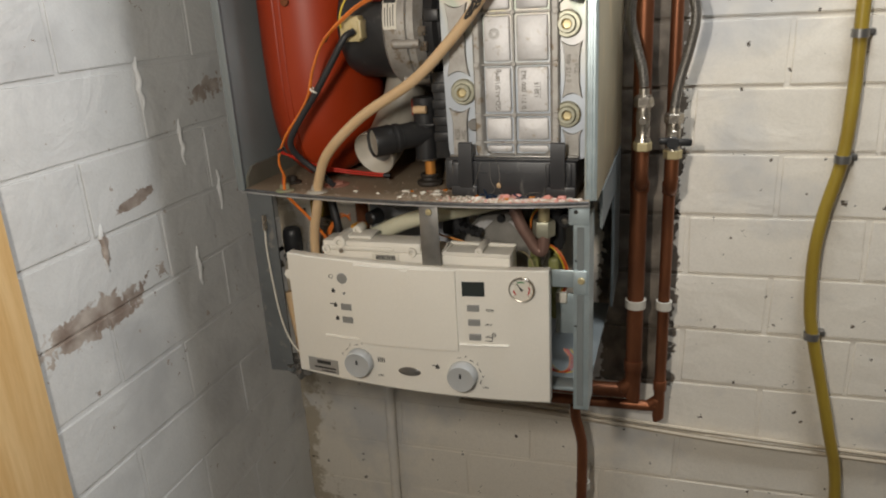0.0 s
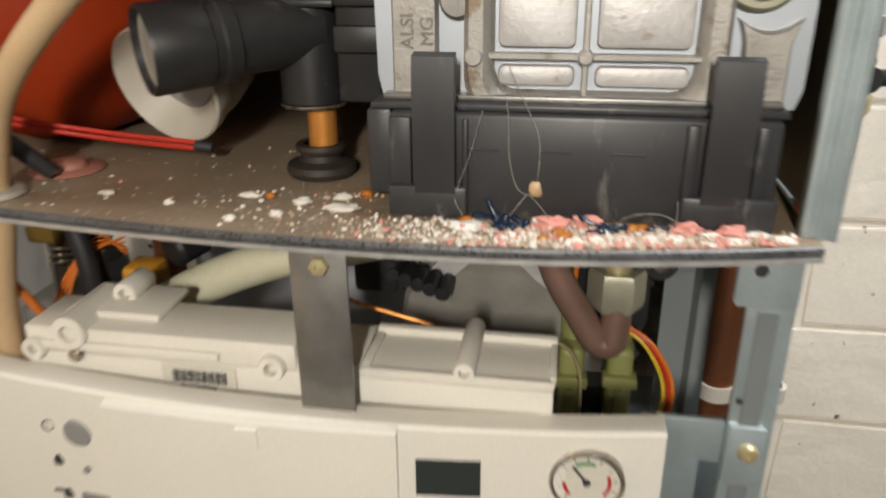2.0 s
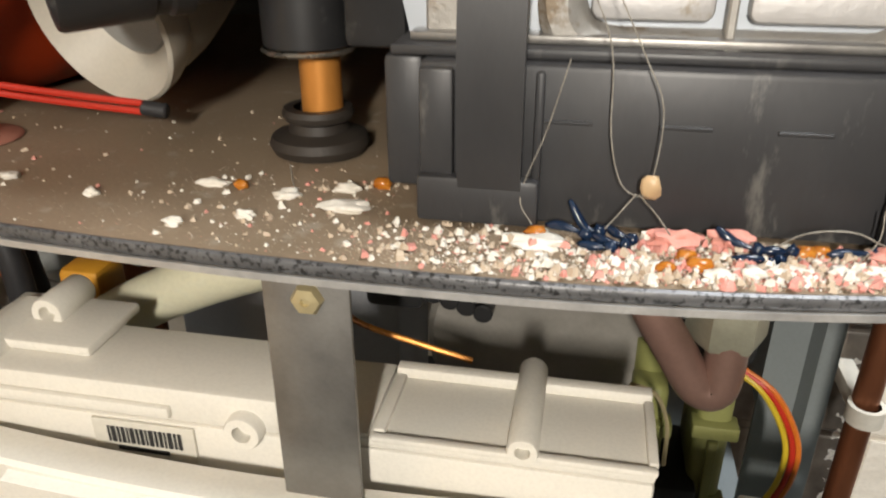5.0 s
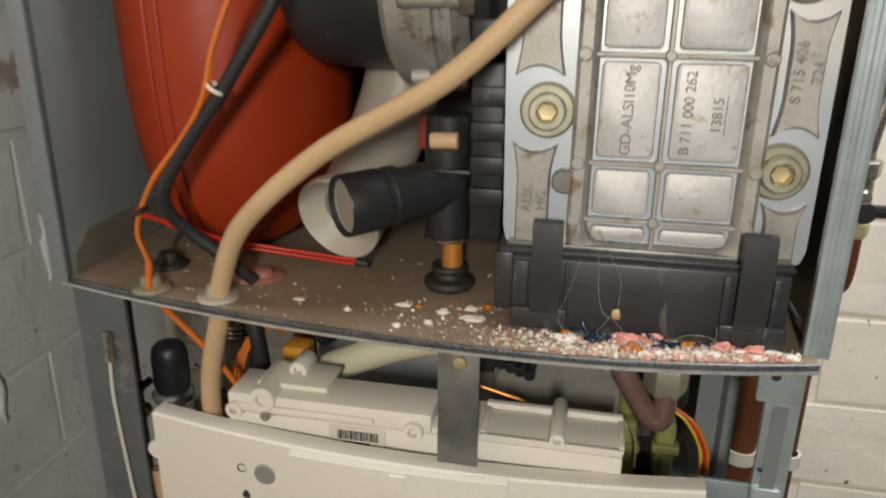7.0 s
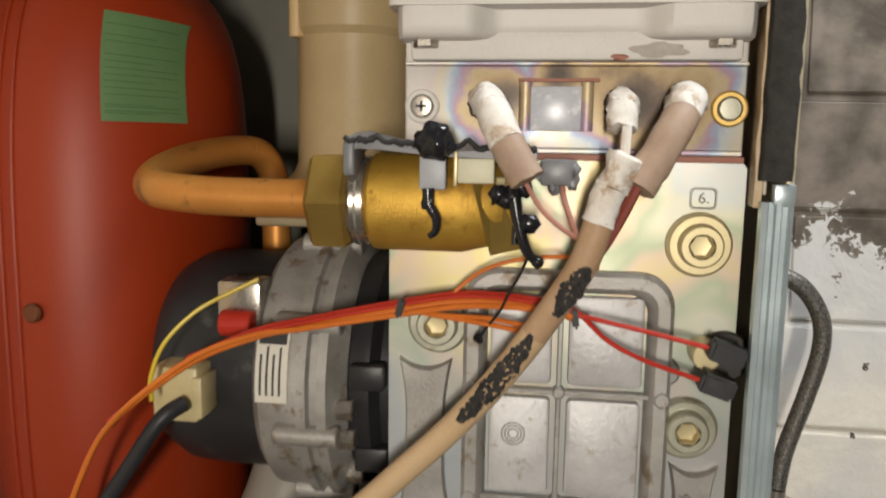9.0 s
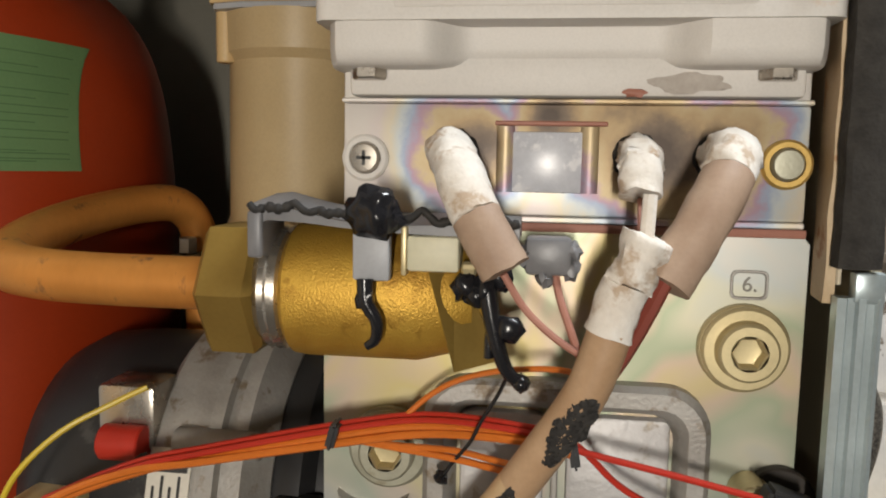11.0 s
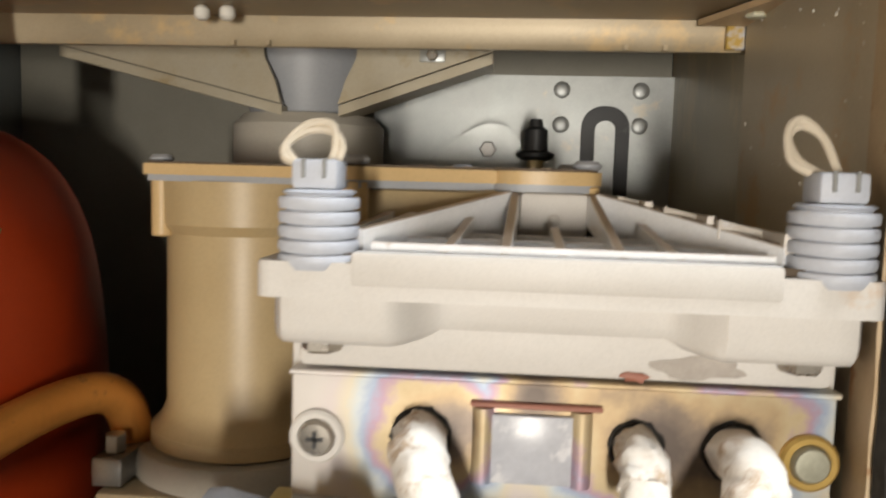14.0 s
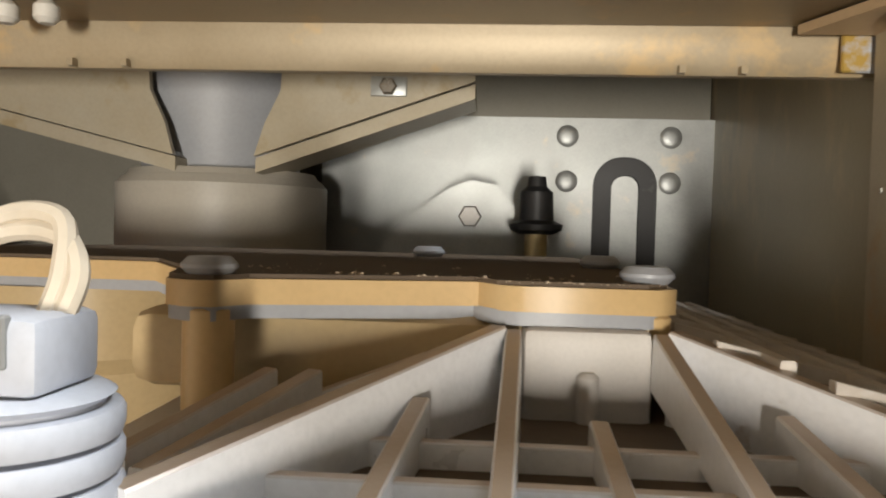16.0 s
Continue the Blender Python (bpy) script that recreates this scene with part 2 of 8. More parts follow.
BLACK = pbr("black_plastic", (0.022, 0.022, 0.023), (0.014, 0.014, 0.015), 0.45, 0.0, 30, 700, 0.08, stain=(0.055, 0.053, 0.05), stain_at=0.63)
RUBBER = pbr("worn_rubber", (0.035, 0.028, 0.022), (0.02, 0.016, 0.013), 0.6, 0.0, 60, 900, 0.2)
SUMP = pbr("black_sump_plastic", (0.040, 0.040, 0.042), (0.028, 0.028, 0.030), 0.40, 0.0, 25, 900, 0.10, stain=(0.11, 0.107, 0.10), stain_at=0.60, stain_scale=70, squash=(1, 1, 0.35))
# pale lip colour that holds the highlight along the tray's bottom edge
EDGE_LIP = pbr("bright_lip_highlight", (0.52, 0.51, 0.49), (0.36, 0.35, 0.34), 0.35, 0.5, 120, 900, 0.2)
CHAR = pbr("crusty_char", (0.013, 0.012, 0.012), (0.03, 0.027, 0.024), 0.75, 0.0, 300, 900, 0.5)
GREYBOLT = pbr("grey_green_bolt", (0.44, 0.43, 0.34), (0.34, 0.33, 0.25), 0.42, 0.6, 80, 900, 0.2, stain=(0.25, 0.21, 0.13), stain_at=0.62)
GOLD = pbr("gold_ring", (0.60, 0.41, 0.13), (0.48, 0.31, 0.09), 0.35, 0.6, 60, 900, 0.1)
CABLE_OLD = pbr("grubby_cable", (0.60, 0.53, 0.42), (0.48, 0.40, 0.30), 0.6, 0.0, 20, 500, 0.2)
WHITE_PL = pbr("cream_white_plastic", (0.74, 0.71, 0.64), (0.70, 0.67, 0.60), 0.42, 0.0, 6, 900, 0.02)
GREY_BTN = pbr("grey_button", (0.24, 0.24, 0.23), (0.22, 0.22, 0.21), 0.5, 0.0, 20, 900, 0.05)
KNOB = pbr("pale_grey_knob", (0.42, 0.43, 0.43), (0.38, 0.39, 0.39), 0.4, 0.0, 20, 900, 0.03)
INK = pbr("dark_print", (0.03, 0.03, 0.03), (0.025, 0.025, 0.025), 0.5)
RED_INK = pbr("red_print", (0.5, 0.03, 0.03), None, 0.5)
GREEN_INK = pbr("green_print", (0.03, 0.25, 0.08), None, 0.5)
LCD = pbr("dark_display", (0.035, 0.042, 0.04), (0.028, 0.033, 0.032), 0.2, 0.0, 8, 900, 0.0)
COPPER = pbr("aged_copper", (0.62, 0.27, 0.06), (0.50, 0.20, 0.04), 0.42, 0.5, 30, 500, 0.06, stain=(0.17, 0.075, 0.035), stain_at=0.62, squash=(1, 1, 0.35))
COPPER_DARK = pbr("dark_brown_copper", (0.27, 0.10, 0.045), (0.16, 0.06, 0.03), 0.42, 0.7, 30, 500, 0.06, squash=(1, 1, 0.3))
BRASS = pbr("brass", (0.60, 0.51, 0.30), (0.50, 0.42, 0.24), 0.42, 0.6, 40, 700, 0.08)
BRASS_CAST = pbr("gold_cast_brass", (0.60, 0.37, 0.06), (0.44, 0.24, 0.035), 0.46, 0.65, 45, 1500, 0.9, stain=(0.34, 0.18, 0.025), stain_at=0.58)
NUT_BRASS = pbr("brown_brass_nut", (0.36, 0.24, 0.06), (0.28, 0.18, 0.045), 0.38, 0.6, 30, 700, 0.08)
CHROME = pbr("nickel_fitting", (0.50, 0.46, 0.40), (0.38, 0.34, 0.29), 0.28, 0.9, 60, 900, 0.08)
BEIGE = pbr("tan_duct_plastic", (0.50, 0.38, 0.21), (0.43, 0.32, 0.17), 0.45, 0.0, 12, 800, 0.04)
BEIGE_LID = pbr("tan_lid_edge", (0.62, 0.44, 0.22), (0.52, 0.36, 0.17), 0.4, 0.0, 20, 800, 0.05)
DARK_TOP = pbr("brown_dust_and_shade", (0.13, 0.095, 0.062), (0.085, 0.06, 0.04), 0.8, 0.0, 30, 500, 0.3)
HEAD = pbr("powdery_white_casting", (0.64, 0.615, 0.58), (0.56, 0.53, 0.49), 0.5, 0.0, 14, 1500, 0.05, stain=(0.56, 0.43, 0.32), stain_at=0.64, stain_scale=26)


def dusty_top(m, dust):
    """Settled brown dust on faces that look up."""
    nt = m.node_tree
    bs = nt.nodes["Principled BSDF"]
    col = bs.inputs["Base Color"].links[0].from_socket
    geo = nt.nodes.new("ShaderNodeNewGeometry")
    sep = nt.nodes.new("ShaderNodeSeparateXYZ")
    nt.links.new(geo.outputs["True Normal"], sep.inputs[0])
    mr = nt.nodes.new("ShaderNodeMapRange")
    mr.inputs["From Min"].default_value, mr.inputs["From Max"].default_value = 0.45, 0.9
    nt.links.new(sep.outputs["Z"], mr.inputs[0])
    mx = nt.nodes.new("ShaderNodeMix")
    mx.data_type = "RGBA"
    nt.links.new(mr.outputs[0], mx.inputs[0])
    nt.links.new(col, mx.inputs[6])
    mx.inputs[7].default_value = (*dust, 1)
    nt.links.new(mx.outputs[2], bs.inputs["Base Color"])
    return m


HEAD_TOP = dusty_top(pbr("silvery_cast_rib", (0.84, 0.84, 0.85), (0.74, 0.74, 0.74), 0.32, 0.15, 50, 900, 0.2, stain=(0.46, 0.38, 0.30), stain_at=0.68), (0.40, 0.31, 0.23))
# side ribs: dust, plus the shade they stand in, mixed into a darker colour
HEAD_SIDE = pbr("dusty_shaded_side_rib", (0.64, 0.60, 0.55), (0.48, 0.43, 0.37), 0.5, 0.1, 60, 900, 0.3, stain=(0.60, 0.58, 0.56), stain_at=0.62, stain_scale=160)
GREY_PL = pbr("grey_plastic", (0.36, 0.37, 0.39), (0.32, 0.33, 0.35), 0.45, 0.0, 20, 800, 0.03)
CLEAR_CUP = pbr("milky_clear_plastic", (0.62, 0.58, 0.50), (0.54, 0.50, 0.42), 0.50, 0.0, 12, 800, 0.03, trans=0.25)
CUP = pbr("dull_beige_pipe", (0.32, 0.295, 0.25), (0.26, 0.24, 0.20), 0.45, 0.0, 12, 800, 0.03)
GREY_TUBE = pbr("pale_grey_pipe", (0.42, 0.39, 0.33), (0.36, 0.33, 0.28), 0.45, 0.0, 12, 800, 0.03)
CERAMIC = pbr("burnt_white_sleeve", (0.76, 0.73, 0.68), (0.62, 0.56, 0.49), 0.85, 0.0, 120, 900, 0.5, stain=(0.46, 0.36, 0.27), stain_at=0.575, stain_scale=90)
SOOT = pbr("grey_soot", (0.44, 0.40, 0.36), (0.33, 0.295, 0.26), 0.8, 0.0, 180, 900, 0.3)
SLEEVE = pbr("scorched_brown_sleeve", (0.40, 0.29, 0.21), (0.30, 0.20, 0.14), 0.6, 0.0, 80, 900, 0.2)
TAR = pbr("melted_black_plastic", (0.008, 0.008, 0.010), (0.014, 0.014, 0.016), 0.22, 0.0, 80, 300, 0.5, rvar=0.15)
TAR_GREY = pbr("grey_molten_plastic", (0.20, 0.20, 0.21), (0.13, 0.13, 0.135), 0.4, 0.0, 60, 500, 0.2)
HOSE = pbr("tan_rubber_hose", (0.56, 0.40, 0.235), (0.48, 0.33, 0.185), 0.42, 0.0, 15, 700, 0.05, sss=0.1)
HOSE_W = pbr("cream_convoluted_hose", (0.62, 0.60, 0.45), (0.54, 0.51, 0.37), 0.5, 0.0, 20, 600, 0.05, sss=0.1)
YELLOWED = pbr("yellowed_clear_plastic", (0.56, 0.47, 0.26), (0.44, 0.35, 0.17), 0.35, 0.0, 60, 700, 0.1, sss=0.1)
HOSE_Y = pbr("yellow_gas_hose", (0.38, 0.27, 0.035), (0.30, 0.20, 0.03), 0.35, 0.0, 10, 600, 0.05, sss=0.1)
W_RED = pbr("red_wire", (0.50, 0.03, 0.015), None, 0.4, bump=0)
DULL_RED = pbr("dull_red_plastic", (0.24, 0.035, 0.02), (0.18, 0.025, 0.015), 0.5)
W_ORANGE = pbr("orange_wire", (0.66, 0.17, 0.02), None, 0.4, bump=0)
W_YELLOW = pbr("yellow_wire", (0.62, 0.45, 0.03), None, 0.4, bump=0)
W_BLACK = pbr("black_wire_sleeve", (0.022, 0.022, 0.024), None, 0.5, bump=0.05)
W_WHITE = pbr("cream_wire", (0.66, 0.58, 0.46), None, 0.5, bump=0)
W_PINK = pbr("scorched_pink_wire", (0.42, 0.20, 0.15), (0.30, 0.12, 0.08), 0.6, bump=0)
LABEL_W = pbr("white_label", (0.66, 0.63, 0.55), (0.60, 0.57, 0.50), 0.5, bump=0)
LABEL_G = pbr("green_card", (0.135, 0.24, 0.10), (0.11, 0.21, 0.085), 0.6, 0.0, 30, 900, 0.03)
GREEN_INKD = pbr("dark_green_print", (0.06, 0.14, 0.05), None, 0.6, bump=0)
SILVER = pbr("silver_plate", (0.42, 0.42, 0.41), (0.36, 0.36, 0.35), 0.35, 0.5, 40, 900, 0.03)
STEEL = pbr("dull_steel", (0.30, 0.29, 0.27), (0.22, 0.21, 0.20), 0.4, 0.8, 60, 900, 0.1)
GREEN_GROM = pbr("dusty_green_rubber", (0.20, 0.24, 0.13), (0.24, 0.20, 0.135), 0.55, 0.0, 90, 700, 0.2)
# raised letters darker than the casting: the shading of their relief as colour
LETTER_SHADE = pbr("shaded_cast_letters", (0.25, 0.235, 0.21), (0.18, 0.17, 0.15), 0.6, 0.2, 200, 900, 0.2)
OLIVE = pbr("olive_valve_plastic", (0.27, 0.275, 0.10), (0.19, 0.195, 0.065), 0.45, 0.0, 30, 800, 0.05)
PUMP = pbr("dark_pump_casting", (0.27, 0.255, 0.23), (0.19, 0.18, 0.16), 0.5, 0.1, 40, 600, 0.2)
WOOD = pbr("planed_pine", (0.80, 0.55, 0.27), (0.68, 0.42, 0.17), 0.5, 0.0, 14, 160, 0.1, spread=0.4, squash=(6, 6, 0.35))
FOAM = pbr("black_seal_foam", (0.022, 0.02, 0.018), (0.04, 0.037, 0.033), 0.95, 0.0, 200, 900, 0.8)
BRAID = pbr("steel_braid", (0.34, 0.32, 0.29), (0.12, 0.11, 0.10), 0.4, 0.8, 900, 1500, 0.6, spread=0.2)
GLASS_GREY = pbr("smoked_sight_glass", (0.42, 0.43, 0.47), (0.55, 0.56, 0.60), 0.28, 0.0, 90, 600, 0.1, rvar=0.08, stain=(0.66, 0.66, 0.68), stain_at=0.58, stain_scale=110)
PIPE_CLIP = pbr("white_clip_plastic", (0.62, 0.58, 0.50), None, 0.5)


def tinted_steel(name, bands, scale):
    """Zinc-passivated steel with a rainbow sheen that wanders over the plate."""
    m = pbr(name, (0.60, 0.55, 0.46), (0.50, 0.44, 0.34), 0.44, 0.55, 30, 900, 0.02)
    nt = m.node_tree
    geo = nt.nodes.new("ShaderNodeNewGeometry")
    n = node(nt, "ShaderNodeTexNoise", Scale=scale, Detail=3.0, Distortion=0.6)
    nt.links.new(geo.outputs["Position"], n.inputs["Vector"])
    rp = nt.nodes.new("ShaderNodeValToRGB")
    e = rp.color_ramp.elements
    e[0].position, e[0].color = 0.30, (0.62, 0.585, 0.55, 1)
    e[1].position, e[1].color = 0.75, (0.50, 0.47, 0.42, 1)
    for p, c in bands:
        e.new(p).color = (*c, 1)
    nt.links.new(n.outputs["Fac"], rp.inputs[0])
    nt.links.new(rp.outputs[0], nt.nodes["Principled BSDF"].inputs["Base Color"])
    return m


def annealed_steel(name, holes):
    """Steel whose temper colours ring the electrode holes: soot, straw, purple, blue, then plain metal."""
    m = pbr(name, (0.60, 0.56, 0.50), (0.50, 0.46, 0.40), 0.50, 0.40, 30, 900, 0.04)
    nt = m.node_tree
    L = nt.links.new
    geo = nt.nodes.new("ShaderNodeNewGeometry")
    wob = node(nt, "ShaderNodeTexNoise", Scale=42.0, Detail=5.0, Roughness=0.6)
    L(geo.outputs["Position"], wob.inputs["Vector"])
    near = None
    for c, k in holes:
        vd = nt.nodes.new("ShaderNodeVectorMath")
        vd.operation = "DISTANCE"
        vd.inputs[1].default_value = c
        L(geo.outputs["Position"], vd.inputs[0])
        ml = nt.nodes.new("ShaderNodeMath")
        ml.operation = "MULTIPLY"
        ml.inputs[1].default_value = k
        L(vd.outputs["Value"], ml.inputs[0])
        if near is None:
            near = ml.outputs[0]
        else:
            mn = nt.nodes.new("ShaderNodeMath")
            mn.operation = "MINIMUM"
            L(near, mn.inputs[0])
            L(ml.outputs[0], mn.inputs[1])
            near = mn.outputs[0]
    ad = nt.nodes.new("ShaderNodeMath")
    ad.operation = "MULTIPLY_ADD"
    ad.inputs[1].default_value = 0.030
    L(wob.outputs["Fac"], ad.inputs[0])
    L(near, ad.inputs[2])
    mr = nt.nodes.new("ShaderNodeMapRange")
    mr.inputs["From Min"].default_value, mr.inputs["From Max"].default_value = 0.018, 0.062
    L(ad.outputs[0], mr.inputs[0])
    rp = nt.nodes.new("ShaderNodeValToRGB")
    e = rp.color_ramp.elements
    e[0].position, e[0].color = 0.0, (0.12, 0.095, 0.08, 1)
    e[1].position, e[1].color = 1.0, (0.62, 0.585, 0.55, 1)
    for p, c in ((0.12, (0.22, 0.17, 0.13)), (0.24, (0.46, 0.34, 0.20)), (0.33, (0.52, 0.42, 0.26)), (0.40, (0.42, 0.29, 0.36)), (0.47, (0.34, 0.40, 0.52)), (0.55, (0.52, 0.56, 0.57)), (0.66, (0.62, 0.56, 0.44)), (0.78, (0.60, 0.54, 0.52))):
        e.new(p).color = (*c, 1)
    L(mr.outputs[0], rp.inputs[0])
    L(rp.outputs[0], nt.nodes["Principled BSDF"].inputs["Base Color"])
    return m


TINT = annealed_steel("heat_tinted_steel", (((-0.1925, 0.7590, 1.5995), 1.35), ((-0.1370, 0.7590, 1.6020), 0.85), ((-0.1185, 0.7590, 1.5995), 1.15), ((-0.168, 0.7590, 1.6115), 1.9)))
ZINC_Y = tinted_steel("yellow_passivated_plate", ((0.36, (0.52, 0.50, 0.43)), (0.43, (0.56, 0.50, 0.30)), (0.48, (0.52, 0.44, 0.20)), (0.53, (0.50, 0.40, 0.30)), (0.57, (0.34, 0.38, 0.26)), (0.62, (0.50, 0.48, 0.36)), (0.68, (0.44, 0.46, 0.44))), 13.0)


def silver_below(m, z0, z1, colour):
    """The plating runs from yellow above to plain silver below."""
    nt = m.node_tree
    bs = nt.nodes["Principled BSDF"]
    col = bs.inputs["Base Color"].links[0].from_socket
    geo = nt.nodes.new("ShaderNodeNewGeometry")
    sep = nt.nodes.new("ShaderNodeSeparateXYZ")
    nt.links.new(geo.outputs["Position"], sep.inputs[0])
    mr = nt.nodes.new("ShaderNodeMapRange")
    mr.inputs["From Min"].default_value, mr.inputs["From Max"].default_value = z0, z1
    nt.links.new(sep.outputs["Z"], mr.inputs[0])
    mx = nt.nodes.new("ShaderNodeMix")
    mx.data_type = "RGBA"
    nt.links.new(mr.outputs[0], mx.inputs[0])
    mx.inputs[6].default_value = (*colour, 1)
    nt.links.new(col, mx.inputs[7])
    nt.links.new(mx.outputs[2], bs.inputs["Base Color"])


silver_below(ZINC_Y, 1.40, 1.53, (0.45, 0.485, 0.53))


def painted_masonry(name, paint_a, paint_b, bare_a, bare_b, strip):
    """White-painted brick: lumpy paint, flaked-off spots, and bare masonry where the paint never reached."""
    m = pbr(name, paint_a, paint_b, 0.62, 0.0, 4, 350, 0.15, spread=0.9)
    nt = m.node_tree
    bs = nt.nodes["Principled BSDF"]
    L = nt.links.new
    col = bs.inputs["Base Color"].links[0].from_socket
    geo = nt.nodes.new("ShaderNodeNewGeometry")
    sep = nt.nodes.new("ShaderNodeSeparateXYZ")
    L(geo.outputs["Position"], sep.inputs[0])
    bare = node(nt, "ShaderNodeTexNoise", Scale=30.0, Detail=6.0)
    L(geo.outputs["Position"], bare.inputs["Vector"])
    bramp = nt.nodes.new("ShaderNodeValToRGB")
    bramp.color_ramp.elements[0].position, bramp.color_ramp.elements[1].position = 0.38, 0.64
    bramp.color_ramp.elements[0].color, bramp.color_ramp.elements[1].color = (*bare_a, 1), (*bare_b, 1)
    L(bare.outputs["Fac"], bramp.inputs[0])
    flake = node(nt, "ShaderNodeTexNoise", Scale=17.0, Detail=8.0, Roughness=0.72)
    L(geo.outputs["Position"], flake.inputs["Vector"])

    def math_node(op, a, b):
        nd = nt.nodes.new("ShaderNodeMath")
        nd.operation = op
        for i, v in enumerate((a, b)):
            if isinstance(v, (int, float)):
                nd.inputs[i].default_value = v
            else:
                L(v, nd.inputs[i])
        return nd.outputs[0]

    smudge = node(nt, "ShaderNodeTexNoise", Scale=5.5, Detail=4.0, Roughness=0.55)
    L(geo.outputs["Position"], smudge.inputs["Vector"])
    sr = nt.nodes.new("ShaderNodeMapRange")
    sr.inputs["From Min"].default_value, sr.inputs["From Max"].default_value, sr.inputs["To Max"].default_value = 0.50, 0.66, 0.75
    L(smudge.outputs["Fac"], sr.inputs[0])
    sm = nt.nodes.new("ShaderNodeMix")
    sm.data_type = "RGBA"
    L(sr.outputs[0], sm.inputs[0])
    L(col, sm.inputs[6])
    sm.inputs[7].default_value = (*[0.72 * v for v in (paint_b[1], paint_b[1], paint_b[1])], 1)
    col = sm.outputs[2]
    speck = node(nt, "ShaderNodeTexNoise", Scale=75.0, Detail=3.0, Roughness=0.6)
    L(geo.outputs["Position"], speck.inputs["Vector"])
    mask = math_node("MAXIMUM", math_node("GREATER_THAN", flake.outputs["Fac"], 0.69), math_node("GREATER_THAN", speck.outputs["Fac"], 0.705))
    if strip:
        wob = math_node("MULTIPLY", math_node("SUBTRACT", flake.outputs["Fac"], 0.5), 0.05)
        wob = math_node("ADD", wob, math_node("MULTIPLY", math_node("SUBTRACT", speck.outputs["Fac"], 0.5), 0.035))
        xx = math_node("ADD", sep.outputs["X"], wob)
        s = math_node("MULTIPLY", math_node("GREATER_THAN", xx, -0.101), math_node("LESS_THAN", xx, 0.004))
        s = math_node("MULTIPLY", s, math_node("GREATER_THAN", sep.outputs["Z"], 0.924))
        wob2 = math_node("MULTIPLY", math_node("SUBTRACT", flake.outputs["Fac"], 0.5), 0.35)
        t = math_node("MULTIPLY", math_node("GREATER_THAN", math_node("ADD", sep.outputs["Z"], wob2), 1.50), math_node("GREATER_THAN", sep.outputs["X"], -0.11))
        mask = math_node("MAXIMUM", mask, math_node("MAXIMUM", s, t))
        # brown damp run down the corner of the two walls
        edge = math_node("SUBTRACT", math_node("ADD", -0.612, math_node("MULTIPLY", math_node("SUBTRACT", flake.outputs["Fac"], 0.42), 0.30)), sep.outputs["X"])
        damp = nt.nodes.new("ShaderNodeMapRange")
        damp.inputs["From Min"].default_value, damp.inputs["From Max"].default_value, damp.inputs["To Max"].default_value = -0.006, 0.014, 0.7
        L(edge, damp.inputs[0])
        dm = nt.nodes.new("ShaderNodeMix")
        dm.data_type = "RGBA"
        L(damp.outputs[0], dm.inputs[0])
        L(col, dm.inputs[6])
        dm.inputs[7].default_value = (0.36, 0.29, 0.18, 1)
        col = dm.outputs[2]
    else:
        for cy, cz, ry, rz, tilt in ((0.625, 1.172, 0.115, 0.022, 0.012), (0.715, 1.283, 0.030, 0.007, 0.006), (0.885, 1.391, 0.055, 0.017, 0.004), (0.657, 1.240, 0.006, 0.020, 0.0)):
            py = math_node("DIVIDE", math_node("SUBTRACT", sep.outputs["Y"], cy), ry)
            pz = math_node("DIVIDE", math_node("SUBTRACT", sep.outputs["Z"], math_node("ADD", cz, math_node("MULTIPLY", py, tilt))), rz)
            rr2 = math_node("ADD", math_node("MULTIPLY", py, py), math_node("MULTIPLY", pz, pz))
            lim = math_node("ADD", 0.15, math_node("MULTIPLY", math_node("SUBTRACT", flake.outputs["Fac"], 0.42), 8.0))
            mask = math_node("MAXIMUM", mask, math_node("LESS_THAN", rr2, lim))
    mx = nt.nodes.new("ShaderNodeMix")
    mx.data_type = "RGBA"
    L(mask, mx.inputs[0])
    L(col, mx.inputs[6])
    L(bramp.outputs[0], mx.inputs[7])
    L(mx.outputs[2], bs.inputs["Base Color"])
    big = node(nt, "ShaderNodeTexNoise", Scale=14.0, Detail=6.0, Roughness=0.55, Distortion=0.4)
    L(geo.outputs["Position"], big.inputs["Vector"])
    old = bs.inputs["Normal"].links[0].from_node
    b2 = node(nt, "ShaderNodeBump", Strength=0.22 if strip else 0.38, Distance=0.014)
    L(big.outputs["Fac"], b2.inputs["Height"])
    L(old.outputs[0], b2.inputs["Normal"])
    L(b2.outputs[0], bs.inputs["Normal"])
    return m


PAINT_BACK = painted_masonry("white_painted_brick", (0.84, 0.78, 0.68), (0.79, 0.73, 0.63), (0.075, 0.06, 0.045), (0.20, 0.165, 0.13), True)
PAINT_LEFT = painted_masonry("grey_white_painted_brick", (0.70, 0.70, 0.69), (0.65, 0.65, 0.64), (0.26, 0.20, 0.165), (0.50, 0.44, 0.39), False)
PLASTER = pbr("cellar_plaster", (0.55, 0.52, 0.47), (0.48, 0.45, 0.40), 0.8, 0.0, 3, 200, 0.3)
CONCRETE = pbr("concrete_floor", (0.26, 0.25, 0.23), (0.19, 0.18, 0.17), 0.85, 0.0, 4, 150, 0.3)

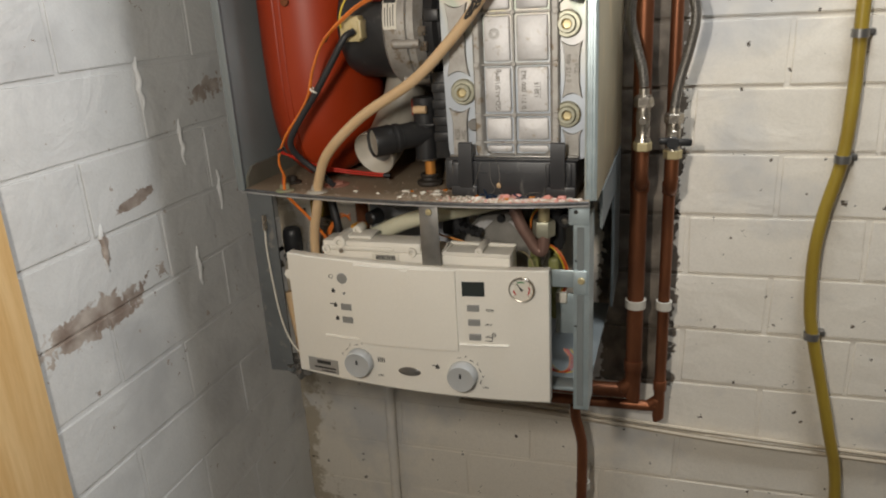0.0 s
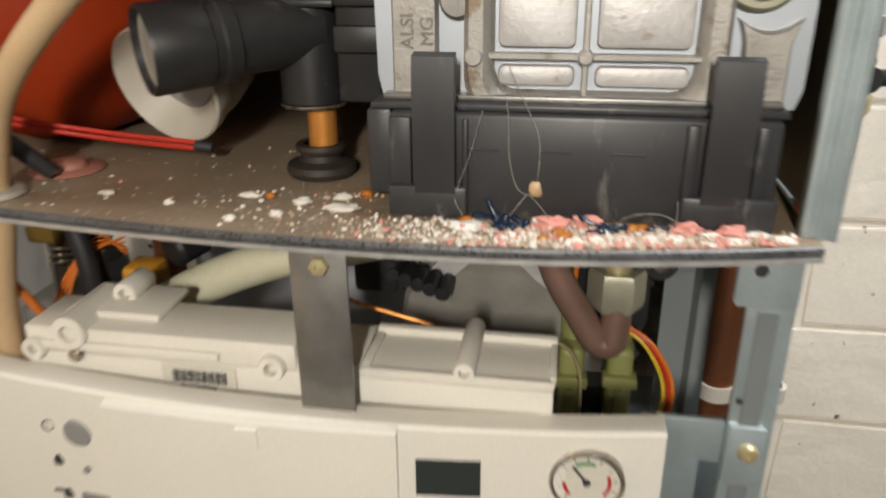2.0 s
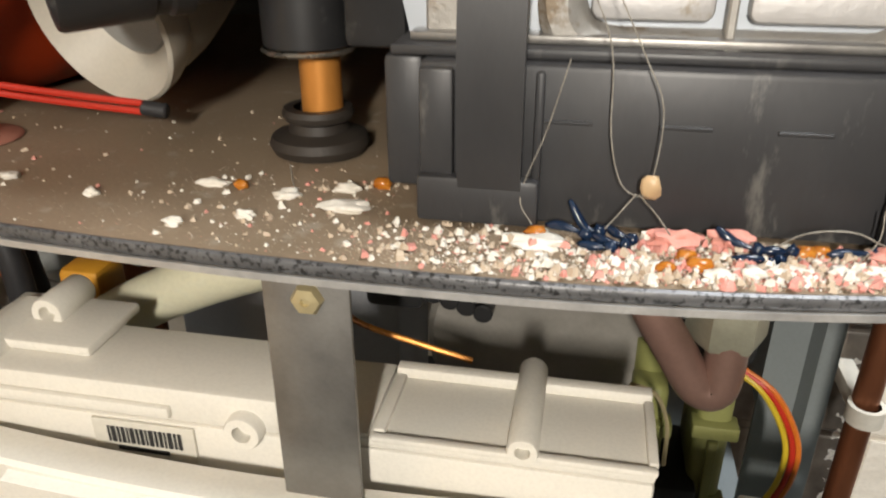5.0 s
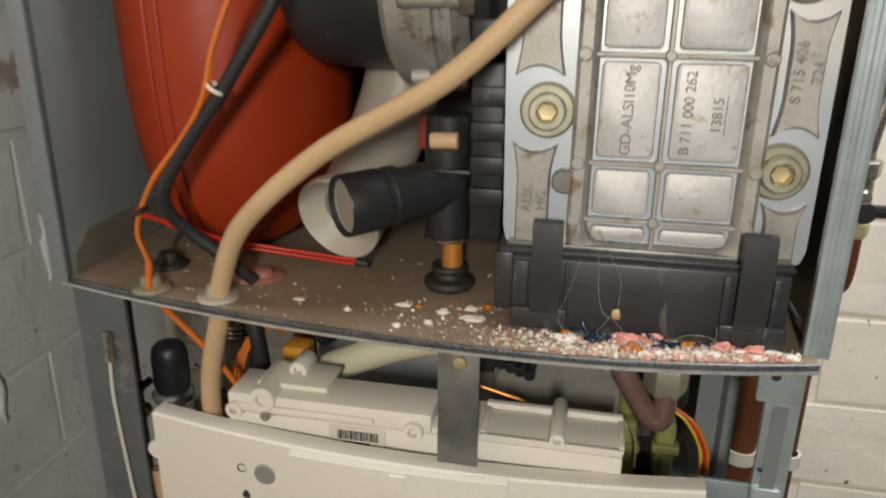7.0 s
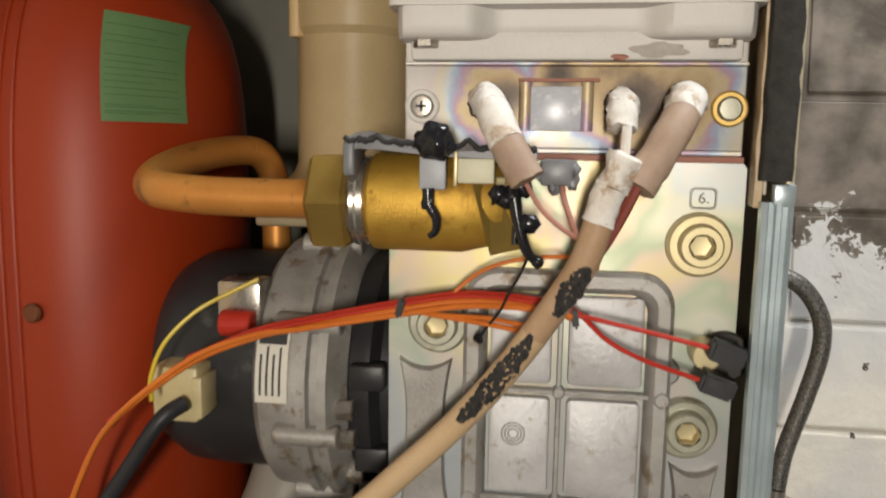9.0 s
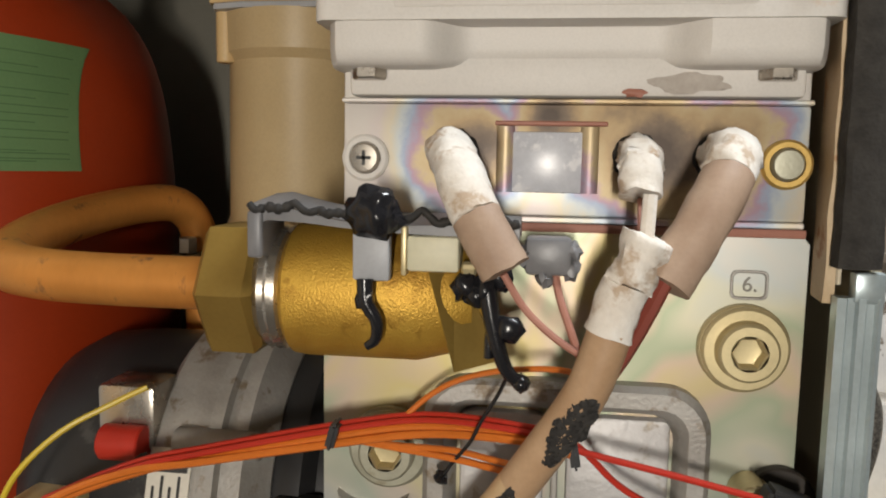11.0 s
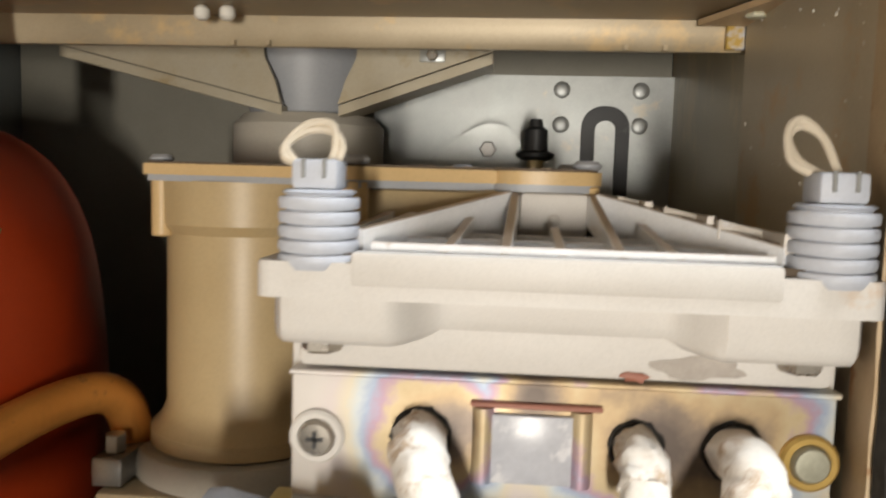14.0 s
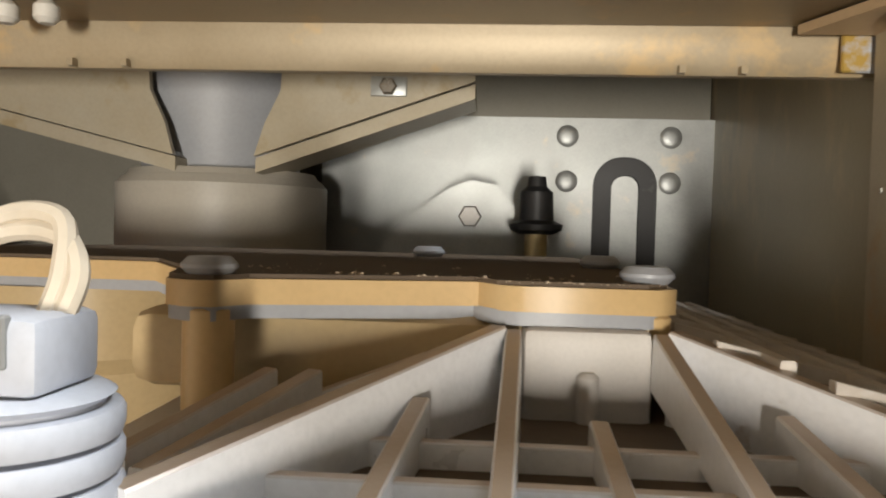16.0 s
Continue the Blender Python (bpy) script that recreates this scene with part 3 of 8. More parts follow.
# ---- the cellar ----
XL, YB = -0.62, 1.046
part("wall_north", box(bm_new(), -0.86, 2.0, YB, YB + 0.22, 0.0, 2.3), PAINT_BACK)
part("wall_west", box(bm_new(), XL - 0.22, XL, -1.6, YB - 0.002, 0.0, 2.3), PAINT_LEFT)
part("wall_east", box(bm_new(), 1.8, 2.0, -1.6, YB - 0.002, 0.0, 2.3), PLASTER)
part("wall_south", box(bm_new(), -0.86, 2.0, -1.8, -1.602, 0.0, 2.3), PLASTER)
part("floor", box(bm_new(), -0.86, 2.0, -1.8, YB + 0.2, -0.2, -0.002), CONCRETE)
part("ceiling", box(bm_new(), -0.86, 2.0, -1.8, YB + 0.2, 2.302, 2.45), PLASTER)
for nm in ("wall_north", "wall_west", "wall_east", "wall_south", "floor", "ceiling"):
    tagged(bpy.data.objects[nm], kind="structure", category=nm.split("_")[0], label={"wall_north": "white-painted rough brick wall behind the boiler", "wall_west": "grey-white painted brick wall beside the boiler", "floor": "bare grey concrete cellar floor", "ceiling": "plain plastered cellar ceiling"}.get(nm, "plain plastered cellar wall"))

# ---- boiler casing ----
def edge_y(x):
    return 0.717 + (0.475 if x < -0.215 else 1.0) * (x + 0.215) ** 2


casing = thing("boiler_casing", (-0.285, 0.92, 1.05), "opened grey steel boiler casing hung on the brick wall", "boiler casing")
part("side_panel", box(bm_new(), -0.492, -0.488, 0.75, 1.042, 1.291, 1.76, 0.001), GREY_PAINT, casing, "grey painted side panel")
bm = box(bm_new(), -0.0800, -0.0765, 0.7485, 1.042, 1.291, 1.76, 0.001)
part("side_panel", bm, SIDE_WARM, casing, "soiled corroded side panel")
for prism in ([(0.80, 1.288), (1.042, 1.288), (1.042, 1.245), (0.80, 1.245)], [(0.955, 1.2445), (1.042, 1.2445), (1.042, 1.10), (0.955, 1.085)]):
    bm = loft(bm_new(), [[(-0.0765, y, z) for y, z in prism], [(-0.0795, y, z) for y, z in prism]])
    part("side_strip", bm, GREY_PAINT, casing, "lower grey side strip")
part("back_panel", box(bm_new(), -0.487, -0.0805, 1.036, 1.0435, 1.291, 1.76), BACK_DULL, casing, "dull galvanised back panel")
part("top_panel", box(bm_new(), -0.492, -0.0765, 0.885, 1.0435, 1.761, 1.765), GALV_WARM, casing)
bm = box(bm_new(), -0.487, -0.0805, 0.748, 0.876, 1.729, 1.732, 0.0008)
part("top_panel", bm, GALV_WARM, casing, "soiled front strip of the top")
bm = bm_new()
lip = [(0.876, 1.7325), (0.882, 1.7325), (0.884, 1.730), (0.884, 1.7195), (0.882, 1.7175), (0.879, 1.7175), (0.8775, 1.720), (0.8765, 1.727)]
loft(bm, [[(x, y, z) for y, z in lip] for x in (-0.487, -0.0810)])
for x in (-0.2895, -0.2750, -0.132, -0.117):
    box(bm, x - 0.0008, x + 0.0008, 0.8755, 0.878, 1.7175, 1.7195)
part("rail", bm, GALV_WARM, casing, "folded rail across the top")
part("rail_tab", box(bm_new(), -0.0945, -0.0830, 0.8740, 0.8755, 1.7178, 1.7285, 0.0004, 1), ZINC_WHITE, casing, "bluish zinc tab with yellow drips")
part("side_liner", box(bm_new(), -0.0880, -0.0866, 0.7495, 0.872, 1.565, 1.7285, 0.0004, 1), SIDE_LINER, casing, "olive tan inner side liner")

# tray with a curved front edge
xs = [-0.494 + 0.410 * i / 40 for i in range(41)]
bm = bm_new()
rows = []
for x in xs:
    y = edge_y(x)
    rows.append([bm.verts.new(p) for p in ((x, 1.034, 1.2928), (x, y + 0.0014, 1.2928), (x, y + 0.0014, 1.2905), (x, 1.034, 1.2905))])
for p, q in zip(rows, rows[1:]):
    for i in range(4):
        bm.faces.new((p[i], p[(i + 1) % 4], q[(i + 1) % 4], q[i]))
bm.faces.new(rows[0]), bm.faces.new(rows[-1][::-1])
tray = part("tray", bm, TRAY_TOP, casing, "brown dusty tray strewn with crumbs")
bm = bm_new()
sec = [(0.0018, 1.2930), (0.0010, 1.2932), (0.0003, 1.2928), (0.0, 1.2921), (0.0002, 1.2906), (0.0006, 1.2899), (0.0014, 1.2899), (0.0018, 1.2904)]
loft(bm, [[(x, edge_y(x) + dy, z) for dy, z in sec] for x in xs])
part("tray_edge", bm, TRAY_EDGE, casing, "scuffed dark rolled tray edge")
lip_s = [(-0.0005, 1.2898), (-0.0006, 1.2882), (0.0020, 1.2880), (0.0020, 1.2896)]
part("tray_lip", loft(bm_new(), [[(x, edge_y(x) + dy, z) for dy, z in lip_s] for x in xs]), EDGE_LIP, casing, "lower lip with the edge highlight in its pale colour")
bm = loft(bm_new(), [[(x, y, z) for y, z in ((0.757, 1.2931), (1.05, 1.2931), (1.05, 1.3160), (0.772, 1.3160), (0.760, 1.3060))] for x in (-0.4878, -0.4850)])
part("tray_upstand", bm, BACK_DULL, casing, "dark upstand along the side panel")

# left upright of the opening
part("front_flange", box(bm_new(), -0.4935, -0.484, 0.747, 0.7495, 1.292, 1.76, 0.0008), GREY_PAINT, casing)
# right upright: ribbed pale rail that stops short, with the foam seal above
bm = bm_new()
prof = [(-0.0895, 0.748), (-0.0895, 0.7435), (-0.0875, 0.7425), (-0.0868, 0.7436), (-0.0850, 0.7436), (-0.0843, 0.7425), (-0.0825, 0.7425), (-0.0818, 0.7436), (-0.0800, 0.7436), (-0.0792, 0.7425), (-0.0780, 0.7430), (-0.0775, 0.7445), (-0.0775, 0.748)]
loft(bm, [[(x, y, z) for x, y in prof] for z in (1.292, 1.4, 1.5, 1.5625)] + [])
box(bm, -0.0855, -0.0775, 0.7428, 0.7478, 1.561, 1.5695, 0.0008)
part("front_rail", bm, RAIL, casing, "ribbed pale zinc front rail")
bm = bm_new()
n_f = 34
loft(bm, [[(x + 0.0012 * noise.noise(Vector((x * 300, z * 160, 3))), y, z) for x, y in ((-0.0905, 0.7478), (-0.0905, 0.742), (-0.0885, 0.7408), (-0.083, 0.7408), (-0.0795, 0.742), (-0.0795, 0.7478))] for z in [1.5705 + 0.185 * i / n_f for i in range(n_f + 1)]])
part("foam_seal", bm, FOAM, casing, "rough black foam sealing strip")
part("front_flange", box(bm_new(), -0.0872, -0.0825, 0.7479, 0.7484, 1.571, 1.76, 0.0002), GALV_WARM, casing)

# lower frame under the tray
bm = bm_new()
loft(bm, [[(x, y, z) for x, y in ((-0.485, 0.752), (-0.453, 0.752), (-0.453, 0.7545), (-0.4825, 0.7545), (-0.4825, 0.80), (-0.485, 0.80))] for z in (1.055, 1.2875)])
part("strut", bm, STRUT_DARK, casing, "dark grey folded corner strut")
bm = bm_new()
loft(bm, [[(x, y, z) for x, y in ((-0.0845, 0.748), (-0.101, 0.748), (-0.101, 0.7505), (-0.087, 0.7505), (-0.087, 0.79), (-0.0845, 0.79))] for z in (1.047, 1.272)])
pad(bm, -0.106, -0.0845, 1.264, 1.2880, 0.7500, 0.7470, 0.002, 0.0004)
part("strut", bm, RAIL, casing, "pale zinc corner strut with punched holes")
part("strut_groove", box(bm_new(), -0.0972, -0.0900, 0.7472, 0.7479, 1.052, 1.262, 0.0002, 1), GREY_PAINT, casing, "darker inner channel")
for z in (1.2785, 1.225, 1.150):
    part("punched_hole", rod(bm_new(), (-0.0985, 0.7469, z), (-0.0985, 0.7462, z), 0.0024 if z > 1.25 else 0.0013, 12), INK, casing)
bm = box(bm_new(), -0.132, -0.088, 0.752, 0.755, 1.192, 1.212, 0.001)
pad(bm, -0.101, -0.0865, 1.187, 1.214, 0.748, 0.7458, 0.002, 0.0004)
part("bracket", bm, RAIL, casing)
part("bracket", box(bm_new(), -0.150, -0.088, 0.760, 0.785, 1.062, 1.066, 0.001), RAIL, casing)
part("bracket", box(bm_new(), -0.128, -0.086, 0.80, 0.803, 1.115, 1.165, 0.001), RAIL, casing, "pressed zinc mounting bracket")
# zinc channel in the darker casing grey, which stands in for its shade
part("channel", loft(bm_new(), [[(x, y, z) for x, y in ((-0.1150, 0.850), (-0.1010, 0.850), (-0.0990, 0.842), (-0.0920, 0.842), (-0.0920, 0.8435), (-0.0980, 0.8435), (-0.1000, 0.8520), (-0.1150, 0.8520))] for z in (1.10, 1.265)]), GREY_PAINT, casing, "folded zinc channel behind the strut, greyed for its shade")
bm = lathe(bm_new(), [(0.0040, 0), (0.0040, 0.0008), (0.0032, 0.0022), (0.0014, 0.0024), (0.0012, 0.0014), (0, 0.0014)], axis_frame((-0.0925, 0.7458, 1.2030), (-0.0925, 0, 1.2030))[0], 18)
part("screw", bm, BRASS, casing, "yellow cross-head screw in the bracket")
part("bottom_plate", box(bm_new(), -0.472, -0.088, 0.80, 1.035, 1.052, 1.056, 0.001), GREY_PAINT, casing)


# ---- heat exchanger ----
def socket_bolt(bm, x, z, y, rw=0.0128, rb=0.0088):
    m, _ = axis_frame((x, y, z), (x, y - 1, z))
    hexr = 0.0048
    lathe(bm, [(rw, 0), (rw, 0.0012), (rw - 0.0008, 0.0018), (rb + 0.0004, 0.0018), (rb, 0.0024), (rb, 0.0058), (rb - 0.0008, 0.0066), (hexr + 0.0006, 0.0066)], m, 30)
    return lathe(bm_new(), [(hexr + 0.0006, 0.0066), (hexr, 0.0060), (hexr * 0.92, 0.0022), (0, 0.0018)], m, 6)


hx = thing("heat_exchanger", (-0.165, 0.86, 1.328), "cast aluminium boiler heat exchanger with bolted front cover", "heat exchanger")
outline = [(-0.2365, 1.340), (-0.2350, 1.3330), (-0.2300, 1.3290), (-0.098, 1.3285), (-0.0925, 1.3310), (-0.0905, 1.3370), (-0.0905, 1.5745), (-0.0925, 1.577), (-0.2385, 1.577), (-0.2385, 1.44)]
part("body", box(bm_new(), -0.232, -0.097, 0.772, 0.96, 1.334, 1.60, 0.004), CAST, hx)
part("front_plate", prism_y(bm_new(), outline[::-1], 0.7645, 0.774), ZINC_Y, hx, "yellow-passivated front plate with rainbow sheen")

FX0, FX1, FZ0, FZ1 = -0.2045, -0.1165, 1.3265, 1.5305
bm = bm_new()
frame_pad(bm, round_rect(FX0, FX1, FZ0, FZ1, 0.014, 6), round_rect(FX0 + 0.0085, FX1 - 0.0085, FZ0 + 0.0075, FZ1 - 0.0085, 0.008, 6), 0.7646, 0.7575, 0.0018)
ROWZ = [1.3345, 1.3475, 1.3760, 1.4270, 1.4770, 1.5225]
for z in ROWZ[1:5]:
    box(bm, FX0 + 0.006, FX1 - 0.006, 0.7597, 0.7644, z - 0.0011, z + 0.0011, 0.0005, 1)
box(bm, -0.1640, -0.1618, 0.7597, 0.7644, FZ0 + 0.005, FZ1 - 0.005, 0.0005, 1)
for z in ROWZ[1:5]:
    for x in (FX0 + 0.0035, -0.1629, FX1 - 0.0035):
        rod(bm, (x, 0.7645, z), (x, 0.7563 if abs(x + 0.163) > 0.01 else 0.7585, z), 0.0034 if abs(x + 0.163) > 0.01 else 0.0027, 16, bev=0.0007)
rod(bm, (-0.1629, 0.7645, FZ0 + 0.0035), (-0.1629, 0.7563, FZ0 + 0.0035), 0.0036, 16, bev=0.0007)
cover = part("cover", bm, CAST, hx, "ribbed cast aluminium cover")


def dog_bone(bm, x0, x1, z0, z1, lo, hi):
    """A raised bar whose flared ends are hollowed round the bolts (lo, hi say which end is)."""
    xc, hw = (x0 + x1) / 2, (x1 - x0) / 2
    side = []
    for i in range(13):
        t = i / 12
        flare = max(lo * (1 - t / 0.3) if t < 0.3 else 0, hi * (1 - (1 - t) / 0.3) if t > 0.7 else 0)
        side.append((hw * (0.74 + 0.26 * flare ** 1.5), z0 + (z1 - z0) * t))
    arc = lambda z, sgn, on: [(xc + sgn * u * hw, z - sgn * 0 + (1 - u * u) * 0.0045 * on) for u in (0.6, 0.2, -0.2, -0.6)]
    out = [(xc + w, z) for w, z in side] + arc(z1, 1, -hi) + [(xc - w, z) for w, z in side[::-1]] + arc(z0, -1, lo)
    zc = (z0 + z1) / 2
    ins = lambda k: [(xc + (x - xc) * (1 - k / hw), zc + (z - zc) * (1 - 2 * k / (z1 - z0))) for x, z in out]
    loft(bm, [[(x, y, z) for x, z in ins(k)] for k, y in ((0, 0.7645), (0.0003, 0.7620), (0.0014, 0.7606))])
    return bm


for x0, x1, z0, z1, lo, hi in ((-0.2335, -0.2095, 1.416, 1.489, 1, 1), (-0.2335, -0.2110, 1.332, 1.384, 0, 1), (-0.1150, -0.0940, 1.392, 1.448, 1, 1), (-0.1150, -0.0940, 1.331, 1.361, 0, 1)):
    part("ridge", dog_bone(bm_new(), x0, x1, z0, z1, lo, hi), CAST, hx, "raised cast ridge with hollowed ends")
for z0, z1 in zip(ROWZ, ROWZ[1:]):
    for x0, x1 in ((FX0 + 0.0095, -0.1642), (-0.1616, FX1 - 0.0095)):
        bm = pad(bm_new(), x0 + 0.0022, x1 - 0.0022, z0 + 0.0030, z1 - 0.0030, 0.7647, 0.7606, 0.0025, 0.0012)
        part("pad", bm, CAST_PAD, cover)
for x, z, mt in ((-0.108, 1.543, BRASS), (-0.216, 1.505, GREYBOLT), (-0.109, 1.464, GREYBOLT), (-0.217, 1.400, GREYBOLT), (-0.109, 1.376, GREYBOLT)):
    bm = bm_new()
    rod(bm, (x, 0.7646, z), (x, 0.7615, z), 0.0135, 32, bev=0.0006)
    sock = socket_bolt(bm, x, z, 0.7614)
    bolt = part("bolt", bm, mt, hx, "dull yellow hexagon socket bolt on a washer")
    part("socket", sock, BRASS, bolt, "bright brass hexagon socket", 20)
for x, z in ((-0.119, 1.489), (-0.207, 1.366)):
    bm = rod(bm_new(), (x, 0.7645, z), (x, 0.7590, z), 0.0062, 24, bev=0.0008)
    box(bm, x - 0.0004, x + 0.0004, 0.7586, 0.7592, z - 0.0055, z + 0.0055)
    part("plug", bm, STEEL, hx, "slotted dull steel plug")
for body, x, z, size, mt in (("GD-ALSI10Mg", -0.1795, 1.4015, 0.0072, CAST), ("B 711 000 262", -0.1525, 1.4015, 0.0066, CAST), ("13815", -0.1395, 1.4010, 0.0066, CAST), ("8 715 406", -0.1075, 1.4215, 0.0068, CAST_PAD), ("724", -0.0995, 1.4215, 0.0068, CAST_PAD), ("ALSI", -0.2245, 1.3555, 0.0066, CAST_PAD), ("MG", -0.2175, 1.3555, 0.0066, CAST_PAD)):
    text_mesh(body, size, 0.0006, facing(x, 0.7603, z, 90), LETTER_SHADE, "cast_writing", hx)
for r in (0.0022, 0.0036, 0.0050):
    m, _ = axis_frame((-0.1820, 0.7608, 1.4570), (-0.1820, 0, 1.4570))
    part("cast_ring", lathe(bm_new(), [(r - 0.0005, 0), (r - 0.0003, 0.0006), (r + 0.0003, 0.0006), (r + 0.0005, 0)], m, 28), CAST, hx)
box_b = box(bm_new(), -0.1362, -0.1357, 0.7601, 0.7606, 1.392, 1.410)
part("underline", box_b, STEEL, hx)
bm = frame_pad(bm_new(), round_rect(-0.1125, -0.1015, 1.5575, 1.5665, 0.002, 4), round_rect(-0.1117, -0.1023, 1.5583, 1.5657, 0.0016, 4), 0.7646, 0.7640, 0.0002)
part("stamp", bm, CAST, hx)
text_mesh("6.", 0.0065, 0.0003, facing(-0.1068, 0.7643, 1.562), LETTER_SHADE, "stamp_writing", hx)

# ---- black condensate sump under it ----
sump = thing("condensate_sump", (-0.167, 0.82, 1.2934), "matt black plastic condensate sump resting on the tray", "sump")
part("basin", box(bm_new(), -0.229, -0.0985, 0.747, 0.90, 1.2934, 1.3300, 0.0015), SUMP, sump)
part("end_wall", box(bm_new(), -0.2385, -0.2292, 0.752, 0.90, 1.2985, 1.3300, 0.0015), SUMP, sump)
part("top_lip", box(bm_new(), -0.2365, -0.0965, 0.751, 0.90, 1.3302, 1.3325, 0.0006), SUMP, sump)
for x0, x1, z0 in ((-0.1290, -0.0985, 1.2934), (-0.2290, -0.2010, 1.2940)):
    part("clip_foot", box(bm_new(), x0, x1, 0.7418, 0.7468, z0, 1.3052, 0.0012), SUMP, sump)
for x0, x1 in ((-0.2285, -0.2208), (-0.2030, -0.2010), (-0.1290, -0.1250), (-0.1070, -0.1030)):
    part("clip_guide", box(bm_new(), x0, x1, 0.7440, 0.7468, 1.3047, 1.3290, 0.0008), SUMP, sump)
for x0, x1 in ((-0.2192, -0.2050), (-0.1232, -0.1088)):
    bm = bm_new()
    prof = [(0.7416, 1.3030), (0.7400, 1.3075), (0.7385, 1.3380), (0.7400, 1.3500), (0.7445, 1.3510), (0.7460, 1.3470), (0.7425, 1.3360), (0.7432, 1.3090)]
    loft(bm, [[(x, y, z) for y, z in prof] for x in (x0, x1)])
    part("clip", bm, SUMP, sump, "springy retaining clip")
for x in (-0.196, -0.171, -0.147):
    part("ridge", box(bm_new(), x - 0.0055, x + 0.0055, 0.7461, 0.7475, 1.3175, 1.3183, 0.0002, 1), SUMP, sump)
part("seal", box(bm_new(), -0.2330, -0.0980, 0.7560, 0.763, 1.3326, 1.3345, 0.0004), STEEL, sump, "dark gasket line")


# ---- expansion vessel: a round flat drum, seen edge on ----
VX0, VX1 = -0.484, -0.352
VXC, VHX, VYC, VZC, VAY, VAZ = (VX0 + VX1) / 2, (VX1 - VX0) / 2, 0.861, 1.4885, 0.0905, 0.1975


def vessel_half(x, lift=0.0):
    """Half depth and half height of the rounded drum at x."""
    k = max(1 - min(abs((x - VXC) / VHX), 1.0) ** 2.1, 0.0) ** 0.48
    return VAY * k + lift, VAZ - 0.085 * (1 - k) + lift


def vessel_front(x, z, lift=0.0):
    hy, hz = vessel_half(x, lift)
    return VYC - hy * max(1 - abs((z - VZC) / hz) ** 3.2, 0.0) ** (1 / 3.2)


def vessel_ring(x, lift=0.0, at=None):
    hy, hz = vessel_half(x if at is None else at, lift)
    out = []
    for i in range(72):
        ca, sa = math.cos(2 * math.pi * i / 72), math.sin(2 * math.pi * i / 72)
        out.append((x, VYC + hy * math.copysign(abs(ca) ** 0.625, ca), VZC + hz * math.copysign(abs(sa) ** 0.625, sa)))
    return out


vessel = thing("expansion_vessel", (-0.412, 0.861, 1.2905), "glossy red painted flat expansion vessel inside the boiler", "expansion vessel")
bm = bm_new()
us = [math.sin(math.pi / 2 * (-1 + 2 * i / 30)) for i in range(31)]
loft(bm, [vessel_ring(VXC + VHX * u * 0.9995) for u in us])
part("shell", bm, RED, vessel, "", 50)
bm = bm_new()
for x, w, h in ((-0.4325, 0.0016, 0.0014), (-0.4240, 0.0012, 0.0012)):
    loft(bm, [vessel_ring(x + dx, -dy, x) for dx, dy in ((-w, 0.002), (-w * 0.6, -h * 0.7), (0, -h), (w * 0.6, -h * 0.7), (w, 0.002))], False)
part("seam", bm, RED, vessel, "raised rolled seam")
blob_b = rod(bm_new(), (-0.4150, 0.7700, 1.4985), (-0.4150, 0.7665, 1.4985), 0.0048, 18, bev=0.001)
part("rust_spot", blob_b, COPPER_DARK, vessel, "small brown rusty bump")
bm = box(bm_new(), -0.390, -0.370, 0.824, 0.8265, 1.678, 1.728, 0.0006)
part("bracket", bm, RED, vessel, "red hanging bracket")
part("screw", rod(bm_new(), (-0.3800, 0.824, 1.7080), (-0.3800, 0.8205, 1.7080), 0.0036, 16, bev=0.001), COPPER_DARK, vessel)
CX0, CX1, CZ0, CZ1 = -0.3875, -0.3620, 1.5910, 1.6450


def card_point(s, t, lift):
    x = CX0 + (CX1 - CX0) * s + 0.0030 * (1 - t)
    z = CZ0 + (CZ1 - CZ0) * t - 0.0025 * t * s
    return (x, vessel_front(x, z, lift), z)


bm = bm_new()
NS, NT = 10, 10
for lift in (0.0012, 0.0005):
    g = [[bm.verts.new(card_point(i / NS, j / NT, lift)) for i in range(NS + 1)] for j in range(NT + 1)]
    for j in range(NT):
        for i in range(NS):
            bm.faces.new((g[j][i], g[j][i + 1], g[j + 1][i + 1], g[j + 1][i]))
card = part("label", bm, LABEL_G, vessel, "green printed card label", 60)
bm = bm_new()
for i, t in enumerate([0.07, 0.09, 0.13, 0.15, 0.24, 0.30, 0.36, 0.42, 0.48, 0.54, 0.60, 0.72, 0.78, 0.88]):
    s1 = 0.94 if i % 3 else 0.70
    for j in range(8):
        q = [card_point(0.06 + (s1 - 0.06) * (j + a) / 8, t + c, 0.0015) for a, c in ((0, 0), (1, 0), (1, 0.007), (0, 0.007))]
        bm.faces.new([bm.verts.new(p) for p in q])
part("print_line", bm, GREEN_INKD, card)

# ---- fan ----
FY, FZ = 0.822, 1.468
fan = thing("fan", (-0.30, FY, 1.40), "boiler fan with black motor and cast aluminium housing", "fan")
mx, _ = axis_frame((-0.361, FY, FZ), (0, FY, FZ))
part("motor", lathe(bm_new(), [(0, 0), (0.042, 0.0), (0.050, 0.004), (0.0555, 0.014), (0.057, 0.03), (0.057, 0.061), (0, 0.061)], mx, 48), BLACK, fan, "smooth black motor can")
bm = lathe(bm_new(), [(0.045, 0.059), (0.060, 0.059), (0.0645, 0.063), (0.0655, 0.075), (0.0655, 0.081), (0.0685, 0.082), (0.0685, 0.0865), (0.0655, 0.0875), (0.0655, 0.0905), (0.0685, 0.0915), (0.0685, 0.096), (0.063, 0.099), (0.058, 0.103), (0.04, 0.103)], mx, 48)
part("housing", bm, CAST, fan, "grey cast aluminium housing")
